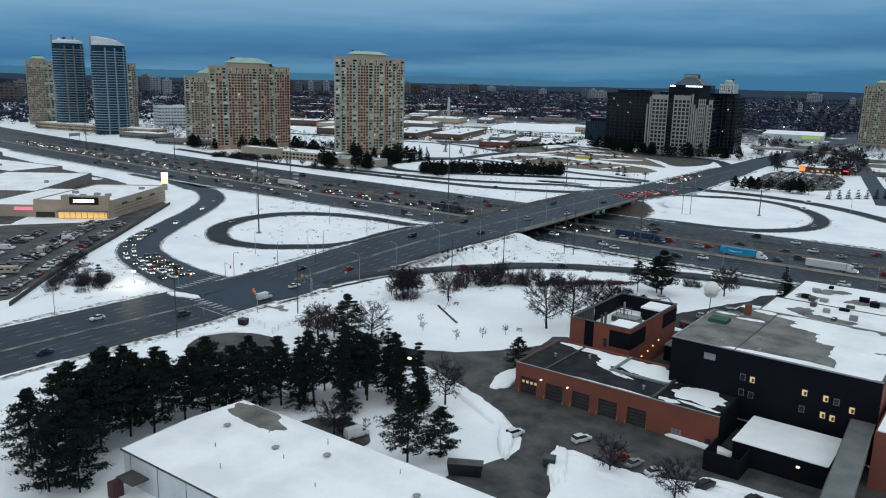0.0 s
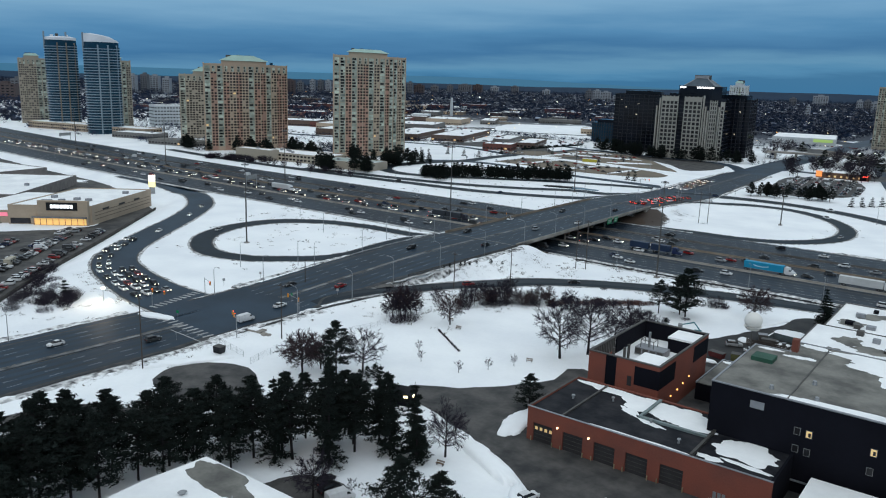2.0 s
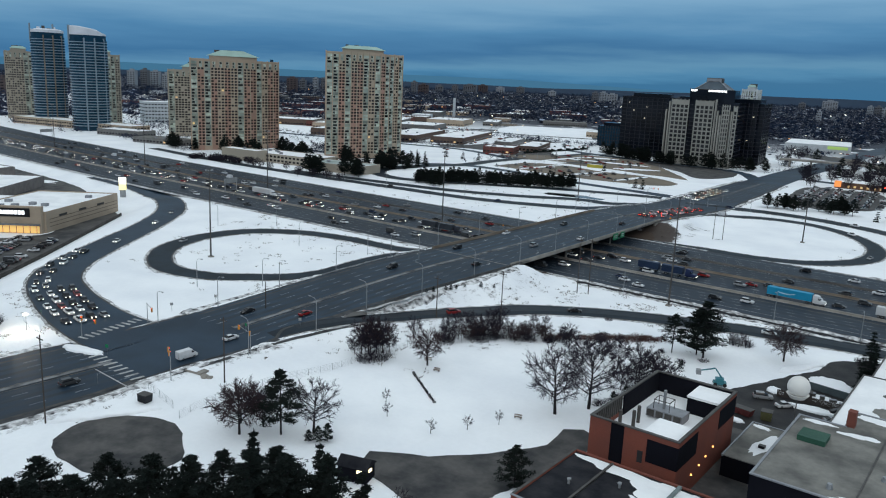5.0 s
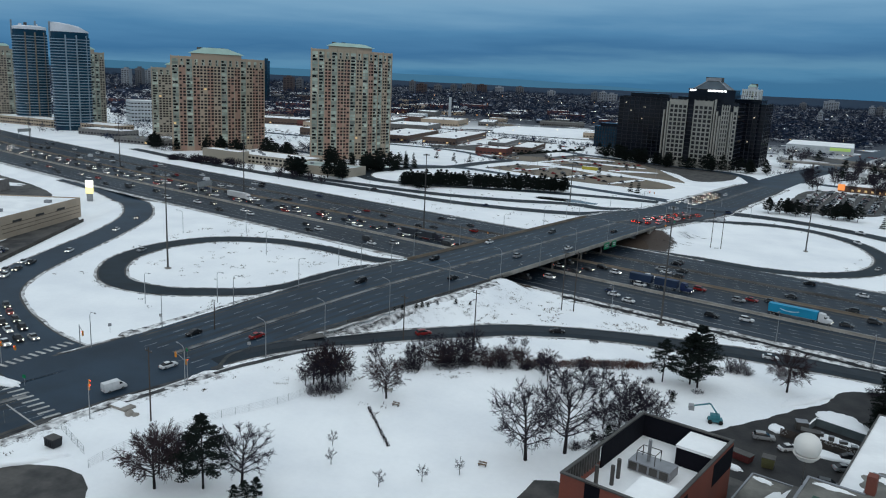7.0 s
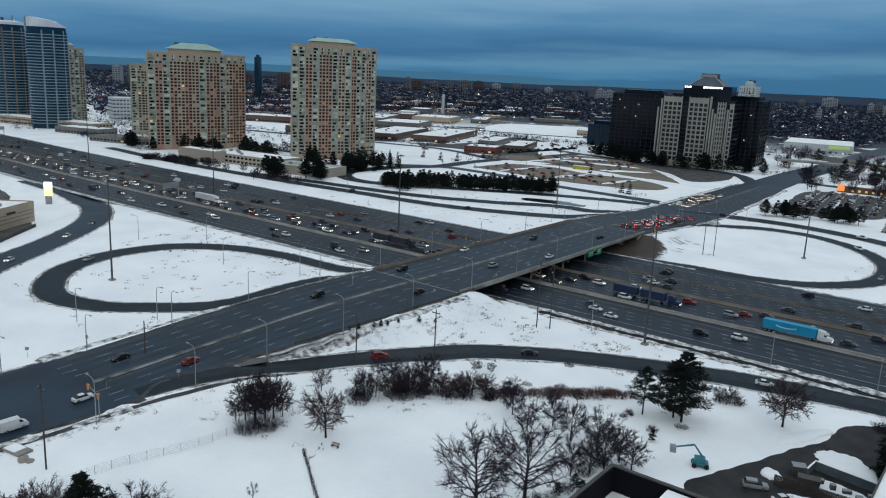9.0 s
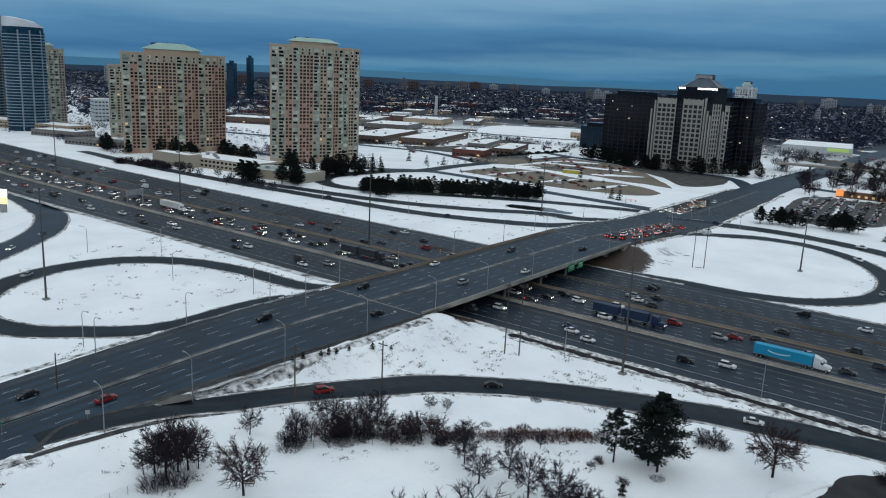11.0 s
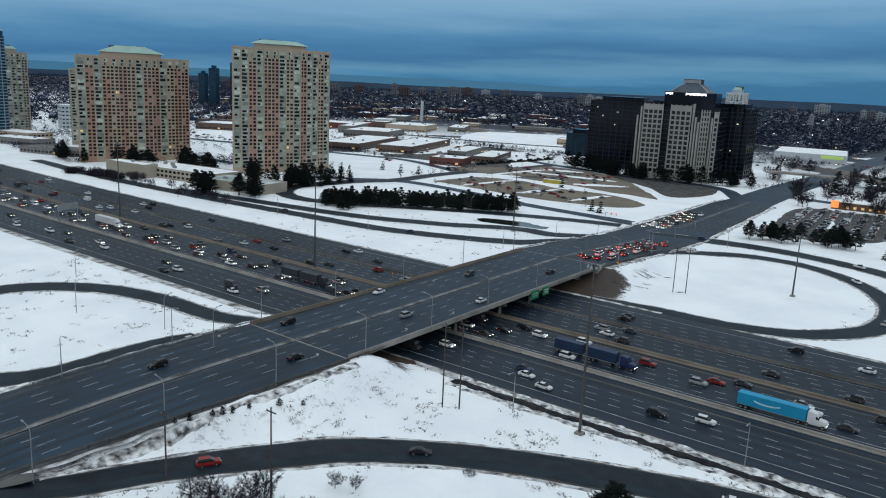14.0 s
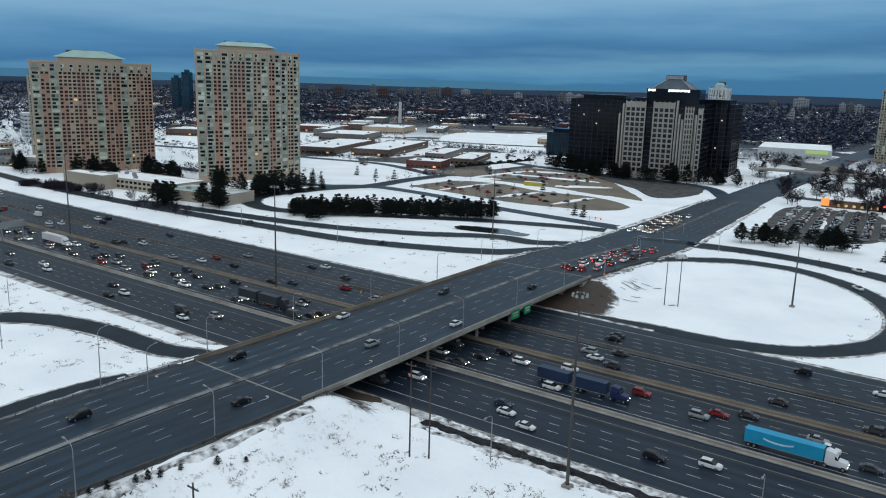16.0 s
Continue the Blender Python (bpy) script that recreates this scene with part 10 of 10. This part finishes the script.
def town_stuff():
    """Houses, gardens' trees and street lights that fill the plain to the horizon."""
    rng = np.random.default_rng(3)

    def scatter(n, y0, y1, power=1.0):
        d = y0 + (y1 - y0) * rng.random(n) ** power
        b = np.radians(rng.uniform(-1, 75, n))
        return 178 - d * np.sin(b), -318 + d * np.cos(b)

    g = Geo()
    xs, ys = scatter(1000, 1200, 4200, 1.1)
    for x, y in zip(xs, ys):
        gx, gy = grid(x, y)
        if gy < 60 + 0.05 * abs(gx) or (gy < 820 and gx > -620) or (abs(gx - 110) < 60 and gy < 1100):
            continue
        w, d, h, rz = rng.uniform(3.5, 6), rng.uniform(3.5, 5.5), rng.uniform(3.5, 6), rng.choice([20, 110, 24, 65])
        m = pose(x, y, 0, 0, 0, rz)
        p = [(-w, -d, -1), (w, -d, -1), (w, d, -1), (-w, d, -1), (-w, -d, h), (w, -d, h), (w, d, h), (-w, d, h), (-w, 0, h + 2.6), (w, 0, h + 2.6)]
        p = [m @ Vector(q) for q in p]
        g.add(p, [(0, 1, 5, 4), (1, 2, 6, 9, 5), (2, 3, 7, 6), (3, 0, 4, 8, 7)], 0)
        g.add(p, [(4, 5, 9, 8), (6, 7, 8, 9)], 1)
    # wall and roof colours lean blue: the distance haze is painted into them
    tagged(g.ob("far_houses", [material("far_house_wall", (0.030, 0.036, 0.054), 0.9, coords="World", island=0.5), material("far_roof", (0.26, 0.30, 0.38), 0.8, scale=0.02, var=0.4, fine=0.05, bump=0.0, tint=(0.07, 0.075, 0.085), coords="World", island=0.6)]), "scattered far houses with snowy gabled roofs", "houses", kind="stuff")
    tris = []
    for n, a, b, size, cnt, pw in ((5200, 880, 2400, 2.4, 26, 1.0), (17000, 1200, 4780, 5.0, 16, 1.05)):
        xs, ys = scatter(n, a, b, pw)
        wx, wy = xs, ys
        xs, ys = grid(wx, wy)
        ok = (ys > 60 + 0.06 * np.abs(xs)) & ~((ys < 820) & (xs > -560) & (xs < 230)) & ~((np.abs(road_off(wx, wy)[0]) < 28) & (ys < 1000)) & ~((xs < -110) & (xs > -340) & (ys > 640) & (ys < 800))
        for x, y in zip(wx[ok], wy[ok]):
            r = rng.uniform(3.0, 5.5) * (1.1 if b < 2500 else 1.8)
            tris.append(clump(rng, np.array([x, y, r * 0.95]), r, cnt, size * 0.5, 0.95))
    for n, x0, x1, y0, y1 in ((300, -640, -360, 330, 820), (60, -360, -130, 800, 850), (760, 60, 240, 410, 700), (420, 40, 220, 830, 1000), (120, 160, 240, 640, 830), (260, 34, 90, 410, 560), (200, -360, -130, 480, 520), (120, -330, -130, 330, 345), (80, 185, 270, 200, 400), (160, -640, -320, 150, 330), (220, -130, 60, 540, 760), (26, -260, -200, 255, 290), (150, -350, -268, 195, 265), (170, -334, -270, 176, 238), (420, -1000, -640, 180, 420), (120, -640, -450, 106, 132), (130, -470, -394, 97, 112), (90, -560, -420, 150, 200), (130, -570, -405, 100, 120), (60, -640, -560, 190, 260), (30, -250, -190, 500, 530)):
        for x, y in zip(rng.uniform(x0, x1, n), rng.uniform(y0, y1, n)):
            if abs(road_off(*metres(x, y))[0]) < 26 or noise.noise((x * 0.012, y * 0.012, 7.7)) < -0.08 or (84 < x < 172 and 222 < y < 335):
                continue
            x, y = metres(x, y)
            r = rng.uniform(1.8, 3.6)
            tris.append(clump(rng, np.array([x, y, r * 0.9]), r, 44, 0.55, 0.95))
    for (x0, y0), (x1, y1), gap in (((-205, 208), (-330, 300), 9), ((-176, 236), (-152, 330), 8), ((-142, 236), (-12, 226), 11), ((-60, 408), (-140, 424), 7), ((-272, 516), (-140, 500), 9), ((-332, 580), (-340, 706), 10), ((-216, 775), (-138, 520), 11), ((-420, 305), (-240, 332), 9),
                                    ((-306, 340), (-340, 440), 9), ((-252, 365), (-286, 470), 9), ((-205, 340), (-236, 440), 8), ((-440, 260), (-300, 205), 9), ((-640, 480), (-420, 520), 9), ((66, 400), (110, 520), 7), ((120, 384), (200, 396), 6), ((180, 210), (184, 380), 8), ((-60, 540), (70, 620), 8), ((-300, 540), (-360, 560), 8)):
        ln = math.hypot(x1 - x0, y1 - y0)
        for q in np.arange(0, ln, gap):
            if rng.random() < 0.25:
                continue
            x, y = x0 + (x1 - x0) * q / ln + rng.normal() * 1.5, y0 + (y1 - y0) * q / ln + rng.normal() * 1.5
            x, y = metres(x, y)
            r = rng.uniform(1.5, 3.0)
            tris.append(clump(rng, np.array([x, y, r * 1.1]), r, 50, 0.5, 1.2))
    # the blue in this twig colour stands in for haze over the town
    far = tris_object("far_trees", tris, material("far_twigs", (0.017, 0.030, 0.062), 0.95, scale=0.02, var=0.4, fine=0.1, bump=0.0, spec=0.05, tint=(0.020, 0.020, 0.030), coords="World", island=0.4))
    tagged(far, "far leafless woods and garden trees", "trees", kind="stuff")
    g = Geo()
    for x0, x1, y0, y1, n, rz in ((-140, -20, 242, 284, 40, 15), (-128, -40, 310, 380, 44, 15), (-262, -205, 345, 480, 30, 105), (-360, -300, 345, 350, 8, 15), (-420, -360, 420, 520, 26, 20), (-560, -420, 300, 330, 24, 20), (-170, -130, 440, 490, 16, 105), (-250, -150, 306, 322, 10, 20), (-500, -300, 546, 560, 18, 10), (60, 170, 700, 706, 16, 5), (20, 60, 520, 600, 14, 60)):
        for k in range(n):
            m = pose(*metres(rng.uniform(x0, x1), rng.uniform(y0, y1)), 0.12, 0, 0, rz + 90 * rng.integers(0, 2))
            c = int(rng.integers(0, 4))
            g.box(-2.2, 2.2, -0.9, 0.9, 0.25, 0.85, c, m)
            g.box(-1.3, 1.0, -0.75, 0.75, 0.85, 1.42, c, m)
    tagged(g.ob("town_cars", CAR_PAINTS), "scattered far parked cars in town lots", "cars", kind="stuff")
    g = Geo()
    xs, ys = scatter(230, 880, 3300, 1.3)
    for k, (x, y) in enumerate(zip(xs, ys)):
        gx, gy = grid(x, y)
        if (gy < 300) or (gy < 560 and gx > -160):
            continue
        s = 0.25 + 0.0003 * y
        z = rng.uniform(5, 9)
        g.box(x - s, x + s, y - s, y + s, z - s * 0.6, z + s * 0.6, k % 3)
    tagged(g.ob("far_street_lights", [LAMP_WARM, LAMP_AMBER, LAMP_WHITE]), "tiny far street lights and lit signs", "street lights", kind="stuff")


town_stuff()


def far_block(px, d, w, h, wall, label="far pale apartment block on the horizon"):
    b = radians(37.2) - math.atan((px - 784) / 1386)
    d = min(4550, d * 1.29)
    x, y = 178 - d * math.sin(b), -318 + d * math.cos(b)
    t = thing("far_apartment_block", label, "apartment block", x, y, 0, math.degrees(b) * 0.6, "apartment blocks on the horizon", on_grid=False)
    wall_piece(t, "wall", wall, -w / 2, w / 2, -10, 10, -2, h)
    wall_piece(t, "roof_house", wall, -w * 0.2, w * 0.2, -6, 6, h, h + 5)
    g = Geo()
    n = max(3, int(w / 9))
    for k in range(n):
        xx = -w / 2 + (k + 0.5) * w / n
        for z in np.arange(4, h - 4, 6.0):
            g.box(xx - w / n * 0.3, xx + w / n * 0.3, -10.1, -10, z, z + 2.6)
    tagged(g.ob("window", WINDOW_DARK, t), kind="stuff")


BLOCKS = [material("block_grey", (0.13, 0.135, 0.15), 0.9), material("block_white", (0.28, 0.30, 0.33), 0.9), material("block_brown", (0.085, 0.065, 0.065), 0.9)]
for px, d, w, h, k in ((8, 1500, 70, 42, 2), (34, 1650, 40, 52, 0), (52, 1600, 30, 48, 2), (236, 2000, 34, 66, 1), (258, 2050, 30, 70, 0), (276, 2100, 40, 64, 1), (296, 1900, 30, 60, 1), (512, 2200, 50, 60, 2), (530, 2300, 30, 52, 0), (552, 2500, 28, 58, 1), (566, 2500, 28, 58, 0), (579, 2500, 28, 58, 1), (722, 2500, 30, 62, 0),
                       (738, 2600, 60, 48, 2), (765, 3000, 50, 40, 0), (792, 3000, 40, 44, 0), (818, 3000, 90, 52, 0), (840, 3200, 70, 50, 2), (870, 3300, 60, 40, 1), (905, 3400, 60, 45, 0), (960, 3000, 50, 36, 1), (1035, 2500, 36, 64, 0), (1049, 2550, 40, 66, 1), (1064, 2600, 60, 56, 1), (1085, 2400, 40, 44, 1), (1100, 2500, 30, 52, 0),
                       (1392, 3000, 40, 50, 0), (1423, 1700, 14, 52, 1), (1440, 3100, 90, 70, 1), (1510, 2700, 30, 56, 1), (1524, 2700, 36, 58, 0), (1538, 2700, 50, 48, 1), (450, 2600, 50, 44, 2), (420, 2700, 40, 46, 1), (620, 2800, 50, 44, 0), (660, 2900, 60, 42, 2), (1180, 3000, 60, 40, 0), (1250, 3200, 60, 46, 1)):
    far_block(px, d, w * 0.7, h * (0.62 if px > 1000 else 0.8), BLOCKS[k])
for px, d, w, h in ((452, 1420, 15, 78), (478, 1560, 10, 92), (431, 1500, 14, 66)):
    far_block(px, d, w, h, GLASS_BLUE, "far dark blue glass tower")
residential_tower("apartment_tower", "white apartment tower behind the dark offices", (12, 640), (30, 635), 1, 16, 76, 27, 4.0, WALL_WHITE, False, 0, 17)

# horizon: dark lake and low wooded hills, a self-lit strip with haze in its colour
v, f = [], []
N = 96
for k in range(N + 1):
    b = radians(-40 + 140 * k / N)
    x, y = 178 - 4750 * math.sin(b), -318 + 4750 * math.cos(b)
    hill = 36 + 2.3 * math.sin(k * 0.35) + 1.5 * math.sin(k * 1.13) + 15 * math.exp(-((k - 32) / 10.5) ** 2)
    v += [(x, y, -6), (x, y, hill), (x * 1.01, y * 1.01, -20), (x * 1.01, y * 1.01, 26 + 50 * min(1, max(0, (k - 35.6) / 14.2)))]
f = [(4 * k, 4 * k + 4, 4 * k + 5, 4 * k + 1) for k in range(N)]
f2 = [(4 * k + 2, 4 * k + 6, 4 * k + 7, 4 * k + 3) for k in range(N)]


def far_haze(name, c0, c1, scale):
    """Distant land as a plain backdrop; blue dusk haze is painted into its emission."""
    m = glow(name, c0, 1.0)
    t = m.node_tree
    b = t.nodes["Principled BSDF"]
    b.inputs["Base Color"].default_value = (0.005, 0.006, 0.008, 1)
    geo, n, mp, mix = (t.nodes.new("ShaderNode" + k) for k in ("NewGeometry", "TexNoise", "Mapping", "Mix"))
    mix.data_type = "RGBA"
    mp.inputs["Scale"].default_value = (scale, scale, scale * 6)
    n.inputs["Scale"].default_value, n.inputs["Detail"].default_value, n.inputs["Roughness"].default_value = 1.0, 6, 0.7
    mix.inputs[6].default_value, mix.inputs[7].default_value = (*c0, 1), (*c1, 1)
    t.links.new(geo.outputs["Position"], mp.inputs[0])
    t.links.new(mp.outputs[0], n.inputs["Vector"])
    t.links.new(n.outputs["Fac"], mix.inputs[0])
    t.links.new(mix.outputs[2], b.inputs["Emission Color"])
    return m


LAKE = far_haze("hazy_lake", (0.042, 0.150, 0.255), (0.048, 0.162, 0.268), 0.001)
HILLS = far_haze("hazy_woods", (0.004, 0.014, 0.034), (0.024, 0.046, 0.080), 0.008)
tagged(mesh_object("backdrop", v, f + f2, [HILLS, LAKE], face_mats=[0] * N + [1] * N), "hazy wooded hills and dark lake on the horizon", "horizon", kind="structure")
